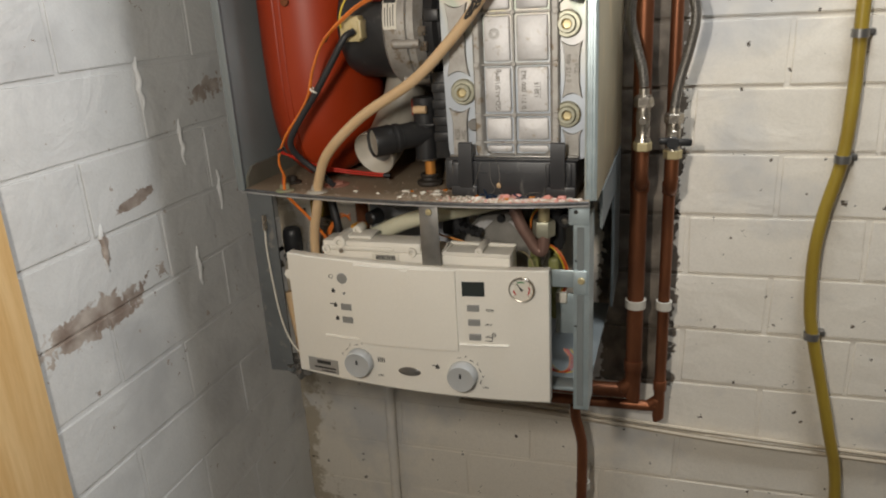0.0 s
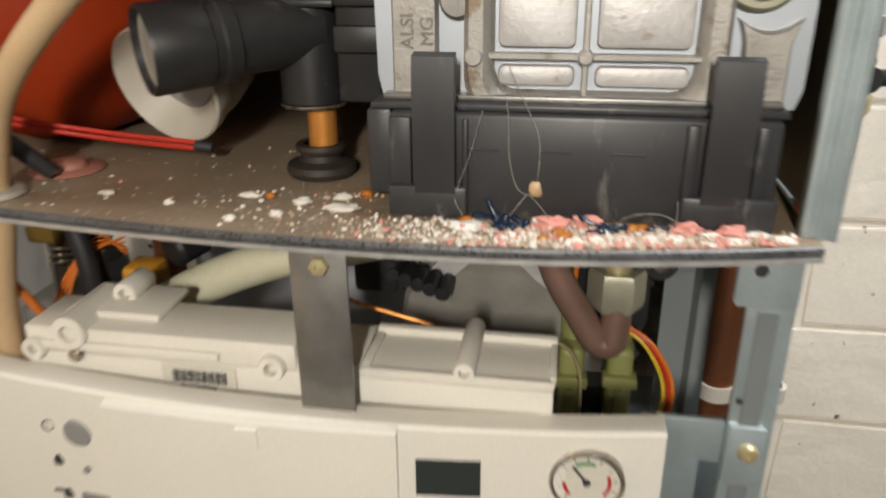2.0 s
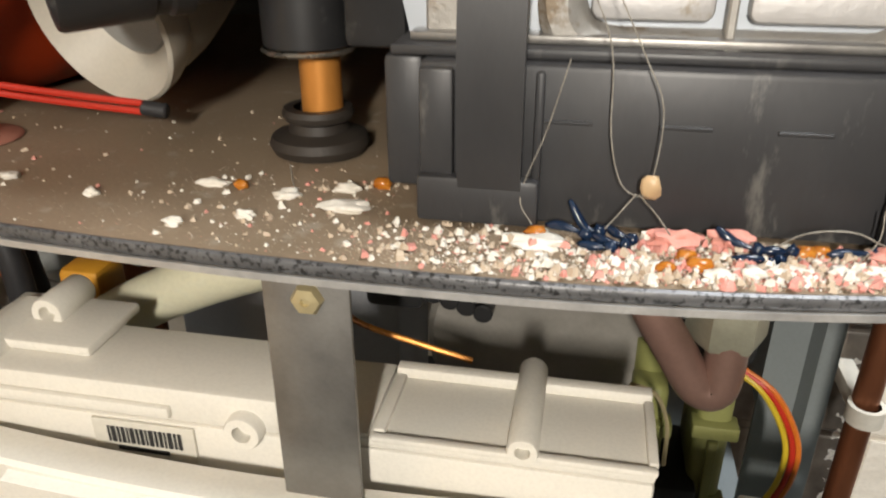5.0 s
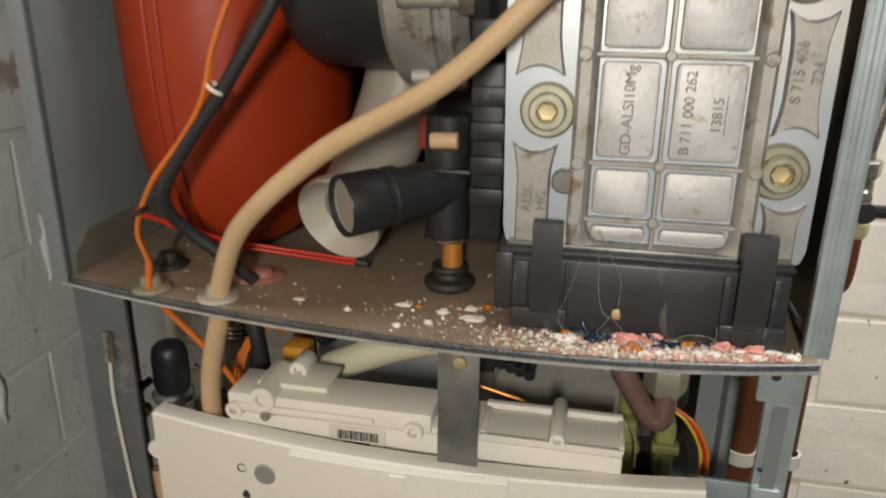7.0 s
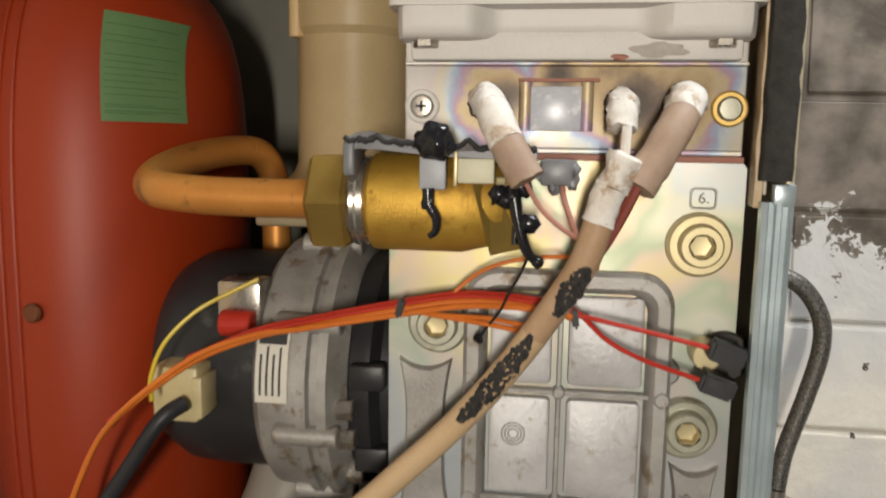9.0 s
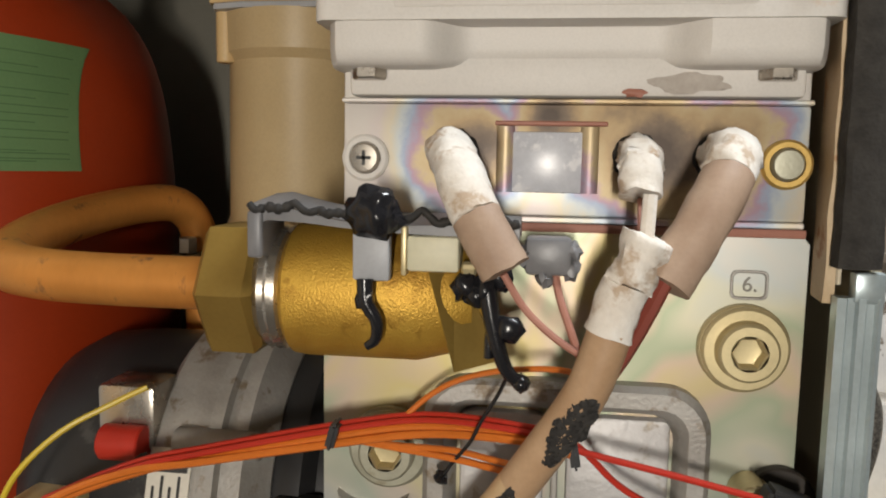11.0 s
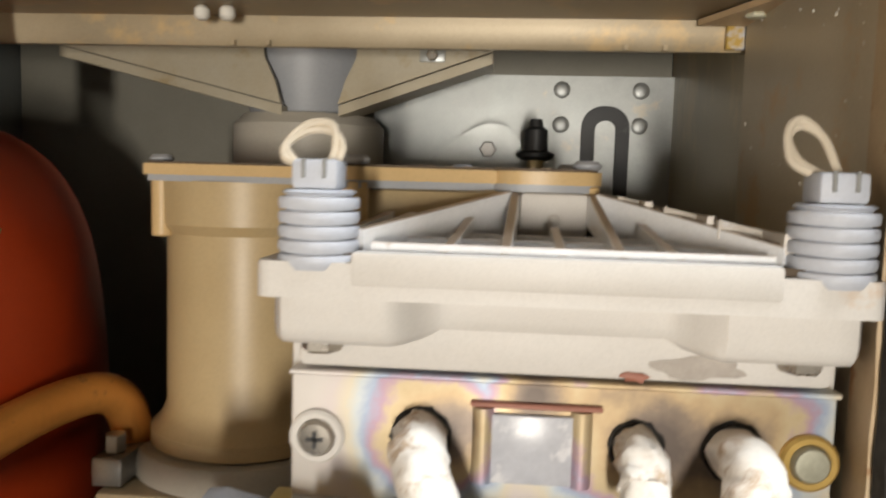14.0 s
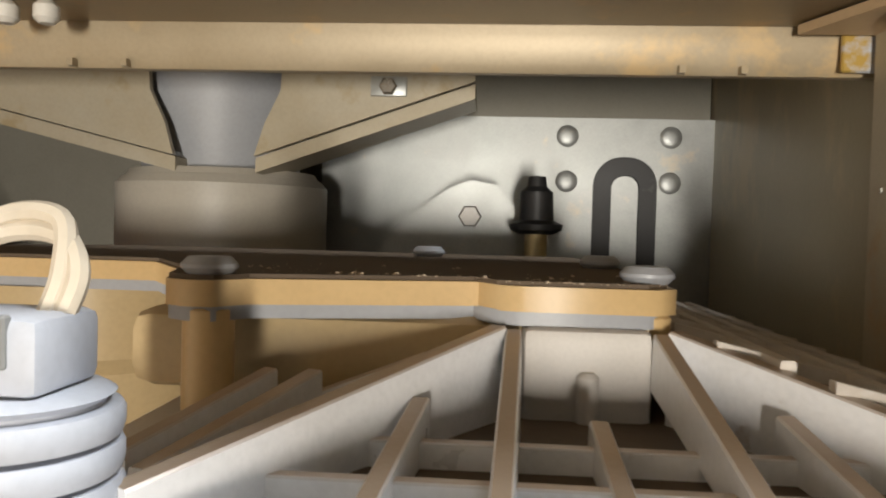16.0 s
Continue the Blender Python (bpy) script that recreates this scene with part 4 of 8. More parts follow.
for a in (15, 60, 105, 150, 195, 240, 285, 330):
    ca, sa = 0.0665 * math.cos(radians(a)), 0.0665 * math.sin(radians(a))
    part("bolt_boss", rod(bm_new(), (-0.290, FY + ca, FZ + sa), (-0.260, FY + ca, FZ + sa), 0.0050, 14), CAST, fan)
bm = lathe(bm_new(), [(0.03, 0.101), (0.056, 0.101), (0.058, 0.105), (0.058, 0.113), (0.052, 0.117), (0.052, 0.124), (0.03, 0.124)], mx, 40)
for a in (170, 215, 260):
    ca, sa = 0.057 * math.cos(radians(a)), 0.057 * math.sin(radians(a))
    part("inlet_lug", box(bm_new(), -0.256, -0.240, FY + ca - 0.006, FY + ca + 0.004, FZ + sa - 0.006, FZ + sa + 0.006, 0.0015), BLACK, fan)
part("inlet_ring", bm, BLACK, fan)
for a in (185, 200, 228):
    ca, sa = 0.060 * math.cos(radians(a)), 0.060 * math.sin(radians(a))
    part("screw_head", rod(bm_new(), (-0.262, FY + ca, FZ + sa), (-0.254, FY + ca, FZ + sa), 0.0052, 6), CHROME, fan)


def on_drum(bm, x0, x1, a0, a1, r, t=0.0006, n=8):
    """A sheet laid on the fan's drum between two angles (degrees, 180 faces the viewer)."""
    lo = [[bm.verts.new((x, FY + rr * math.cos(radians(a0 + (a1 - a0) * i / n)), FZ - rr * math.sin(radians(a0 + (a1 - a0) * i / n)))) for i in range(n + 1)] for x, rr in ((x0, r), (x0, r + t), (x1, r + t), (x1, r))]
    for p, q in zip(lo, lo[1:]):
        for i in range(n):
            bm.faces.new((p[i], p[i + 1], q[i + 1], q[i]))
    return bm


sticker = part("label", on_drum(bm_new(), -0.2985, -0.2835, 178, 208, 0.0656), LABEL_W, fan, "white printed label")
bm = bm_new()
for i in range(4):
    on_drum(bm, -0.2965 + 0.003 * i, -0.2955 + 0.003 * i, 181, 197 + 3 * (i % 2), 0.0663, 0.0001)
on_drum(bm, -0.2975, -0.2845, 201, 206, 0.0663, 0.0001)
part("print_line", bm, INK, sticker)
bm = box(bm_new(), -0.346, -0.324, 0.752, 0.775, 1.455, 1.481, 0.002)
box(bm, -0.326, -0.321, 0.750, 0.768, 1.458, 1.477, 0.001)
part("connector", bm, YELLOWED, fan, "yellowed translucent plug connector")
bm = rod(bm_new(), (-0.316, 0.763, 1.500), (-0.301, 0.763, 1.500), 0.0062, 18)
part("pressure_port", bm, W_RED, fan, "small red cap on the housing")
bm = box(bm_new(), -0.320, -0.299, 0.766, 0.785, 1.496, 1.519, 0.002)
part("terminal_block", bm, CHROME, fan)

# ---- gas valve and its pipe ----
GY, GZ = 0.747, 1.559
gas = thing("gas_valve", (-0.22, GY, 1.542), "gold cast brass gas valve with heat-damaged coil", "gas valve")
mg, _ = axis_frame((-0.262, GY, GZ), (0, GY, GZ))
lathe_b = lathe(bm_new(), [(0, 0.020), (0.0170, 0.020), (0.0195, 0.022), (0.0200, 0.026), (0.0200, 0.058), (0.0190, 0.062), (0.0165, 0.072), (0.0150, 0.0745), (0, 0.0745)], mg, 36)
box(lathe_b, -0.206, -0.183, GY - 0.010, GY + 0.022, GZ - 0.0165, GZ + 0.012, 0.004, 3)
box(lathe_b, -0.232, -0.196, GY, GY + 0.024, GZ - 0.015, GZ + 0.014, 0.003, 3)
part("body", lathe_b, BRASS_CAST, gas, "pitted gold brass body")
part("slanted_rib", loft(bm_new(), [[(x, y + (k if y < 0.74 else 0), z) for x, z, k in ((-0.2005, 1.5735, 0.0), (-0.1930, 1.5735, 0.0070), (-0.1800, 1.5425, 0.0070), (-0.1915, 1.5405, 0.0))] for y in (0.7278, 0.7500)]), NUT_BRASS, gas, "slanted facet of the body")
part("nut", lathe(bm_new(), [(0.010, -0.004), (0.0185, -0.004), (0.0212, -0.002), (0.0212, 0.0110), (0.0185, 0.0130), (0.010, 0.0130)], mg, 6), NUT_BRASS, gas, "large hexagon union nut", 20)
part("collar", lathe(bm_new(), [(0.012, 0.0125), (0.0170, 0.0125), (0.0185, 0.0145), (0.0182, 0.0162), (0.0187, 0.0172), (0.0183, 0.0195), (0.0165, 0.0208), (0.012, 0.0208)], mg, 30), CHROME, gas, "bright threaded collar")
pipe_pts = [(-0.255, GY, GZ), (-0.300, GY, GZ), (-0.325, GY, GZ + 0.001), (-0.342, 0.754, GZ + 0.003), (-0.350, 0.775, GZ + 0.008), (-0.349, 0.805, GZ + 0.014), (-0.342, 0.840, GZ + 0.018), (-0.334, 0.858, GZ + 0.016), (-0.329, 0.866, GZ + 0.002), (-0.328, 0.867, GZ - 0.03), (-0.328, 0.867, GZ - 0.08)]
solid("copper_pipe", tube(bm_new(), pipe_pts, 0.0082, 18, 6), COPPER, "bent orange copper gas pipe joined to the valve", "pipe")

# ---- ignition plate ----
ign = thing("ignition_plate", (-0.163, 0.765, 1.581), "heat-tinted steel electrode plate screwed to the burner", "metal plate")
bm = pad(bm_new(), -0.2305, -0.0945, 1.5815, 1.6145, 0.7625, 0.7590, 0.001, 0.0004)
box(bm, -0.2305, -0.0945, 0.7560, 0.775, 1.6146, 1.6160, 0.0004, 1)
box(bm, -0.2305, -0.0945, 0.7580, 0.770, 1.5795, 1.5814, 0.0004, 1)
part("plate", bm, TINT, ign)
bm = box(bm_new(), -0.232, -0.093, 0.763, 0.80, 1.5785, 1.629, 0.002)
part("backing", bm, HEAD, ign)
part("red_gasket", box(bm_new(), -0.2, -0.093, 0.7600, 0.766, 1.5766, 1.5793, 0.0006), W_PINK, ign, "scorched red gasket edge")
for x, mt, ring_m in ((-0.2235, CHROME, HEAD), (-0.1005, GREYBOLT, GOLD)):
    bm = bm_new()
    m, _ = axis_frame((x, 0.7588, 1.598), (x, 0, 1.598))
    lathe(bm, [(0.0072, 0), (0.0072, 0.0012), (0.0064, 0.0018), (0.0050, 0.0018), (0.0048, 0.001)], m, 28)
    w = part("washer", bm, ring_m, ign)
    bm = bm_new()
    lathe(bm, [(0.0047, 0.0008), (0.0047, 0.0022), (0.0040, 0.0032), (0, 0.0034)], m, 24)
    scr = part("screw", bm, mt, ign, "cross-head screw")
    if mt is GREYBOLT:
        continue
    bm = bm_new()
    for w2, h2 in ((0.0022, 0.0005), (0.0005, 0.0022)):
        box(bm, x - w2, x + w2, 0.7551, 0.7556, 1.598 - h2, 1.598 + h2)
    part("cross_slot", bm, INK, scr)
bm = box(bm_new(), -0.1795, -0.1575, 0.7572, 0.7594, 1.5885, 1.6065, 0.0006)
win = part("sight_glass", bm, GLASS_GREY, ign, "smoky sight glass between two bent tabs")
for x in (-0.1808, -0.1560):
    m, _ = axis_frame((x, 0.7585, 1.5885), (x, 0.7585, 2))
    part("tab", lathe(bm_new(), [(0, 0), (0.0027, 0), (0.0027, 0.0195), (0, 0.0195)], m, 18), TINT, ign)
part("scorched_seal", box(bm_new(), -0.184, -0.151, 0.7566, 0.7590, 1.6082, 1.6096, 0.0004, 1), W_PINK, ign, "scorched red seal over the sight glass")
for x, r in ((-0.1965, 0.0066), (-0.1425, 0.0055), (-0.1185, 0.0066)):
    m, _ = axis_frame((x, 0.7589, 1.5995), (x, 0, 1.5995))
    part("grommet", lathe(bm_new(), [(r, 0), (r, 0.0006), (r - 0.0012, 0.0012), (r - 0.0022, 0.0002), (0, 0.0002)], m, 24), STEEL, ign)

# ---- burner head above it ----
head = thing("burner_manifold", (-0.163, 0.84, 1.616), "powdery white cast burner manifold with ribbed top", "burner")
part("neck", box(bm_new(), -0.2285, -0.0965, 0.757, 0.935, 1.6165, 1.632, 0.002), HEAD, head)
def bulge(x):
    """How far the skirt swells round the two corner nuts, 0 in the middle and 1 at the ends."""
    u = max((-0.192 - x) / 0.012, (x + 0.137) / 0.012)
    u = max(0.0, min(1.0, u))
    return u * u * (3 - 2 * u)


bm = bm_new()
rings = []
for i in range(49):
    x = -0.2325 + 0.1385 * i / 48
    end = max(0.0, 1 - min(x + 0.2325, -0.094 - x) / 0.006)
    k = 1 - (1 - end * end) ** 0.5 if end < 1 else 1.0
    f = 0.7560 - 0.0115 * bulge(x) + 0.006 * k
    zb_ = 1.6255 - 0.0012 * bulge(x)
    rings.append([(x, 0.95, 1.6364), (x, f, 1.6364), (x, f, zb_ + 0.0050), (x, f + 0.0009, zb_ + 0.0022), (x, f + 0.0026, zb_ + 0.0006), (x, f + 0.0050, zb_), (x, 0.95, zb_)])
loft(bm, rings)
part("skirt", bm, HEAD, head)
bm = bm_new()
p = round_rect(-0.2355, -0.0915, 0.743, 0.955, 0.004, 4)
loft(bm, [[(x, y, 1.6364) for x, y in p], [(x, y, 1.6440) for x, y in p], [(x * 0.995 - 0.0008, y * 0.999 + 0.0008, 1.6450) for x, y in p]])
box(bm, -0.2125, -0.1145, 0.7425, 0.7468, 1.6395, 1.6478, 0.0012)
part("flange", bm, HEAD, head, "thick chalky flange")
part("scorch", blob(bm_new(), (-0.1290, 0.7569, 1.6205), 1.0, 17, 0.35, (0.0100, 0.0003, 0.0032), 3, 1.5), SOOT, head, "grey sooty scorch mark", 80)
part("scrap", blob(bm_new(), (-0.1440, 0.7567, 1.6178), 1.0, 23, 0.45, (0.0032, 0.0004, 0.0011), 2, 1.5), W_PINK, head, "torn scrap of red gasket", 80)
for x in (-0.222, -0.105):
    part("nut", rod(bm_new(), (x, 0.756, 1.6212), (x, 0.756, 1.6250), 0.0052, 6), CHROME, head)

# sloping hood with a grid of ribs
# the floor's dark brown also carries the shade between the ribs
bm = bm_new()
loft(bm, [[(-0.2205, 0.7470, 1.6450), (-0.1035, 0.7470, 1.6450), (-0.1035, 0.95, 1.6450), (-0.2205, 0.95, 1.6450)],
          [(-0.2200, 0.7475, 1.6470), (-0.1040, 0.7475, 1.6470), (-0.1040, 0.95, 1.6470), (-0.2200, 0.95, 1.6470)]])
part("hood", bm, DARK_TOP, head, "dark brown floor between the ribs, their shade in its colour")


def rib(bm, a, b, h0, h1, w=0.0011):
    a, b = Vector(a), Vector(b)
    s = (b - a).cross(Vector((0, 0, 1))).normalized() * w
    vs = [[(p + k * s + Vector((0, 0, dz))) for k, dz in ((-1.2, -h), (1.2, -h), (1.0, -0.0003), (0.8, 0), (-0.8, 0), (-1.0, -0.0003))] for p, h in ((a, h0), (b, h1))]
    loft(bm, vs)


RIBS = []
for x0, x1, zf in ((-0.2125, -0.1765, 1.6525), (-0.1110, -0.1480, 1.6515)):
    RIBS.append(((x0, 0.7525, zf), (x1, 0.807, 1.6620), 0.0065, 0.0165, 0.0016))
    RIBS.append(((x0 + (0.004 if x0 < -0.2 else -0.004), 0.80, 1.6500), (x1, 0.812, 1.6610), 0.004, 0.013, 0.0012))
for x, xt, yt, ztop in ((-0.1912, -0.1870, 0.786, 1.6545), (-0.1768, -0.1740, 0.806, 1.6615), (-0.1632, -0.1630, 0.785, 1.6525), (-0.1492, -0.1505, 0.806, 1.6615), (-0.1362, -0.1385, 0.786, 1.6540)):
    RIBS.append(((x, 0.7476, 1.6480), (xt, yt, ztop), 0.004, 0.009, 0.0013))
for y, x0, x1, z in ((0.7492, -0.2085, -0.1150, 1.6498), (0.7660, -0.2020, -0.1215, 1.6500), (0.7800, -0.1960, -0.1290, 1.6504)):
    RIBS.append(((x0, y, z), (x1, y, z - 0.0003), 0.0052, 0.0052, 0.0011))
slope_z = lambda x: 1.6600 - 0.2316 * (x + 0.146)
for i in range(11):
    y = 0.768 + 0.0165 * i
    xr = -0.1135 - (y - 0.7525) * 0.62 if y < 0.805 else -0.1460
    RIBS.append(((xr, y, slope_z(xr) + 0.0022), (-0.0990, y, slope_z(-0.0990) + 0.0022), 0.005, 0.004, 0.0010))
for x in (-0.136, -0.1235, -0.111):
    RIBS.append(((x, 0.7560 + (-0.1135 - x) / 0.62, slope_z(x) + 0.0026), (x, 0.945, slope_z(x) + 0.0026), 0.005, 0.005, 0.0011))
for a, b_ in (((-0.2240, 0.775, 1.6490), (-0.2120, 0.800, 1.6550)), ((-0.2180, 0.768, 1.6490), (-0.2050, 0.800, 1.6550))):
    RIBS.append((a, b_, 0.003, 0.008, 0.0014))
for a, b_, h0, h1, w in RIBS:
    bm = bm_new()
    rib(bm, a, b_, h0, h1, w)
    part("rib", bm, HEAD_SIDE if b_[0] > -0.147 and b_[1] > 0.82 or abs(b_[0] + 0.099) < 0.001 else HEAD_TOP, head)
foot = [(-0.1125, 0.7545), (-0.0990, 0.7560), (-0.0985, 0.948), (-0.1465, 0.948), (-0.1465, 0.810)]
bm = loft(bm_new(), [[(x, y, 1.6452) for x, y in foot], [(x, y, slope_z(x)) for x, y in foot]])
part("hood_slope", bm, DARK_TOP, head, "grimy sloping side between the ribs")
bm = box(bm_new(), -0.1725, -0.1515, 0.806, 0.835, 1.6452, 1.6618, 0.0015)
rod(bm, (-0.1620, 0.8055, 1.6452), (-0.1620, 0.8055, 1.6550), 0.0018, 12, bev=0.0014)
part("outlet", bm, HEAD, head, "bright square outlet neck")

# ---- tan air duct: tower, arm and lid ----
duct = thing("air_duct", (-0.282, 0.88, 1.555), "tan plastic air duct with a bolted brown lid", "duct")
bm = bm_new()
mt_, _ = axis_frame((-0.284, 0.882, 1.555), (-0.284, 0.882, 2))
lathe(bm, [(0, 0), (0.040, 0), (0.040, 0.006), (0.036, 0.010), (0.0335, 0.016), (0.0330, 0.086), (0.0360, 0.090), (0.0365, 0.107), (0, 0.107)], mt_, 48)
part("tower", bm, BEIGE, duct)
part("base_flange", lathe(bm_new(), [(0.030, -0.012), (0.046, -0.012), (0.0465, -0.006), (0.045, -0.001), (0.030, -0.001)], mt_, 40), GREY_TUBE, duct)
bm = box(bm_new(), -0.242, -0.150, 0.812, 0.93, 1.6480, 1.6622, 0.004)
part("arm", bm, BEIGE, duct)
lid_out = [(-0.3175, 0.862), (-0.315, 0.850), (-0.300, 0.846), (-0.252, 0.846), (-0.236, 0.822), (-0.230, 0.802), (-0.2262, 0.7995), (-0.2215, 0.7995), (-0.2175, 0.805), (-0.180, 0.815), (-0.176, 0.8085), (-0.172, 0.8075), (-0.151, 0.8075), (-0.1472, 0.8110), (-0.1472, 0.905), (-0.152, 0.925), (-0.300, 0.925), (-0.3215, 0.905)]
lid = part("lid", loft(bm_new(), [[(x, y, z) for x, y in lid_out] for z in (1.6642, 1.6684)]), BEIGE_LID, duct, "tan lid edge", 60)
lid_in = [(x * 0.985 - 0.0035, y + (0.0012 if y < 0.86 else -0.0012)) for x, y in lid_out]
part("lid_top", loft(bm_new(), [[(x, y, z) for x, y in lid_in] for z in (1.6684, 1.6692)]), DARK_TOP, lid, "dark dusty lid top")
part("gasket", loft(bm_new(), [[(x, y, z) for x, y in lid_in] for z in (1.6618, 1.6643)]), GREY_PL, duct, "grey sealing gasket", 60)
for x, y in ((-0.2238, 0.8045), (-0.1515, 0.8140), (-0.153, 0.86), (-0.196, 0.90), (-0.312, 0.86)):
    bm = rod(bm_new(), (x, y, 1.6690), (x, y, 1.6720), 0.0046, 18, bev=0.0012)
    part("bolt", bm, GREY_PL, duct, "grey flanged bolt")
    part("bolt_post", rod(bm_new(), (x, y, 1.640 if x < -0.2 else 1.6600), (x, y, 1.6640), 0.0042, 18), BEIGE_LID, duct)
for x in (-0.327, -0.247):
    bm = box(bm_new(), x - 0.006, x + 0.006, 0.842, 0.862, 1.543, 1.5545, 0.001)
    rod(bm, (x, 0.85, 1.5546), (x, 0.85, 1.562), 0.0042, 6)
    part("lug", bm, STEEL, duct, "dark bolt and lug")
part("deck", box(bm_new(), -0.330, -0.240, 0.838, 0.95, 1.5360, 1.5425, 0.002), GALV_WARM, duct)

# ---- control panel hanging below the tray ----
def fy(x):
    return 0.7185 + 0.62 * (x + 0.28) ** 2


panel = thing("control_panel", (-0.278, 0.73, 1.06), "cream white boiler control panel hanging loose under the tray", "control panel")
bm = bm_new()
PX = [-0.431 + 0.306 * i / 36 for i in range(37)]
zt = lambda x: 1.2225 - 0.018 * (x + 0.431)
zb = lambda x: 1.0690 - 0.036 * (x + 0.431)
rings = []
for x in PX:
    y = fy(x)
    rings.append([(x, y + 0.012, zt(x)), (x, y + 0.0012, zt(x)), (x, y, zt(x) - 0.0012), (x, y, zb(x) + 0.003), (x, y + 0.003, zb(x)), (x, y + 0.016, zb(x)), (x, y + 0.016, zb(x) + 0.0025), (x, y + 0.004, zb(x) + 0.0035), (x, y + 0.003, zt(x) - 0.003), (x, y + 0.012, zt(x) - 0.003)])
loft(bm, rings)
box(bm, -0.4315, -0.4288, fy(-0.43) + 0.001, fy(-0.43) + 0.016, 1.071, 1.222, 0.0008)
box(bm, -0.1275, -0.1248, fy(-0.126) + 0.001, fy(-0.126) + 0.016, 1.059, 1.216, 0.0008)
part("fascia", bm, WHITE_PL, panel, "bowed cream plastic fascia")


def on_panel(bm, x0, x1, z0, z1, h=0.0008, n=8, base=0.0):
    """A thin raised sheet that follows the bow of the fascia."""
    rr = []
    for i in range(n + 1):
        x = x0 + (x1 - x0) * i / n
        y = fy(x) - base
        rr.append([(x, y + 0.0006, z0), (x, y - h, z0 + h * 0.4), (x, y - h, z1 - h * 0.4), (x, y + 0.0006, z1)])
    return loft(bm, rr)


part("flap", on_panel(bm_new(), -0.342, -0.2235, 1.121, 1.2185, 0.0034, 14), WHITE_PL, panel, "closed centre flap")
part("flap_tab", on_panel(bm_new(), -0.285, -0.2765, 1.205, 1.217, 0.0045, 4), WHITE_PL, panel)
for x0, x1, z in ((-0.388, -0.343, 1.1235), (-0.222, -0.168, 1.1285)):
    part("moulded_edge", on_panel(bm_new(), x0, x1, z, z + 0.0030, 0.0030, 6), WHITE_PL, panel)
part("side_lug", rod(bm_new(), (-0.4335, fy(-0.43) + 0.004, 1.1940), (-0.4335, fy(-0.43) + 0.010, 1.1940), 0.0062, 18), WHITE_PL, panel, "rounded hinge lug on the edge")
m, _ = axis_frame((-0.3585, fy(-0.3585) + 0.001, 1.1990), (-0.3585, 0, 1.1990))
part("power_button", lathe(bm_new(), [(0.0064, 0), (0.0064, 0.0014), (0.0056, 0.0022), (0, 0.0024)], m, 28), GREY_BTN, panel, "round grey button")
part("status_light", lathe(bm_new(), [(0.0015, 0), (0.0015, 0.0014), (0, 0.0018)], axis_frame((-0.3575, fy(-0.3575), 1.1810), (-0.3575, 0, 1.1810))[0], 14), GREY_BTN, panel)
for x, z in ((-0.3565, 1.1640), (-0.3560, 1.1480), (-0.2055, 1.1738), (-0.2050, 1.1568), (-0.2045, 1.1392)):
    part("button", on_panel(bm_new(), x - 0.0065, x + 0.0065, z - 0.0040, z + 0.0040, 0.0014, 4), GREY_BTN, panel)
part("display", on_panel(bm_new(), -0.2170, -0.1925, 1.1875, 1.2045, 0.0006, 6), LCD, panel, "dark blank display")
part("logo_badge", lathe(bm_new(), [(0.0135, 0), (0.0135, 0.0008), (0.0120, 0.0016), (0, 0.0018)], axis_frame((-0.2835, fy(-0.2835) + 0.0004, 1.0905), (-0.2835, 0, 1.0905))[0] @ pose(0, 0, 0), 36, 0.42), STEEL, panel, "dark oval badge")
nameplate = part("nameplate", on_panel(bm_new(), -0.4175, -0.3760, 1.0735, 1.0920, 0.0008, 6), SILVER, panel, "silver model plate")
bm = bm_new()
for x0, x1, z, h in ((-0.405, -0.386, 1.0850, 0.0045), (-0.409, -0.380, 1.0790, 0.0022), (-0.400, -0.380, 1.0755, 0.0014)):
    on_panel(bm, x0, x1, z, z + h, 0.0002, 4, 0.0009)
part("print_line", bm, INK, nameplate)
# gauge
GX, GZ2 = -0.1530, 1.1965
mgz, _ = axis_frame((GX, fy(GX) + 0.001, GZ2), (GX, 0, GZ2))
gauge = part("pressure_gauge", lathe(bm_new(), [(0.0142, 0), (0.0142, 0.0030), (0.0134, 0.0040), (0.0124, 0.0036), (0.0124, 0.0022)], mgz, 40), CHROME, panel, "round pressure gauge with chrome rim")
part("dial", lathe(bm_new(), [(0.0126, 0.0012), (0.0126, 0.0022), (0, 0.0022)], mgz, 40), LABEL_W, gauge)


def dial_arc(bm, a0, a1, r0, r1, y, n=14):
    p = [[bm.verts.new((GX + r * math.cos(radians(a0 + (a1 - a0) * i / n)), y, GZ2 + r * math.sin(radians(a0 + (a1 - a0) * i / n)))) for i in range(n + 1)] for r in (r0, r1)]
    for i in range(n):
        bm.faces.new((p[0][i], p[0][i + 1], p[1][i + 1], p[1][i]))
    return bm


yd = fy(GX) + 0.001 - 0.0025
part("red_arc", dial_arc(bm_new(), -40, 25, 0.0078, 0.0092, yd), RED_INK, gauge)
part("red_arc", dial_arc(bm_new(), 185, 225, 0.0078, 0.0092, yd), RED_INK, gauge)
part("green_arc", dial_arc(bm_new(), 70, 120, 0.0078, 0.0092, yd), GREEN_INK, gauge)
bm = bm_new()
for i in range(11):
    dial_arc(bm, 225 - 27 * i - 1.2, 225 - 27 * i + 1.2, 0.0098, 0.0114, yd, 1)
part("dial_tick", bm, INK, gauge)
bm = rod(bm_new(), (GX + 0.001, yd - 0.0006, GZ2 - 0.001), (GX - 0.0055, yd - 0.0006, GZ2 + 0.0070), 0.0005, 6)
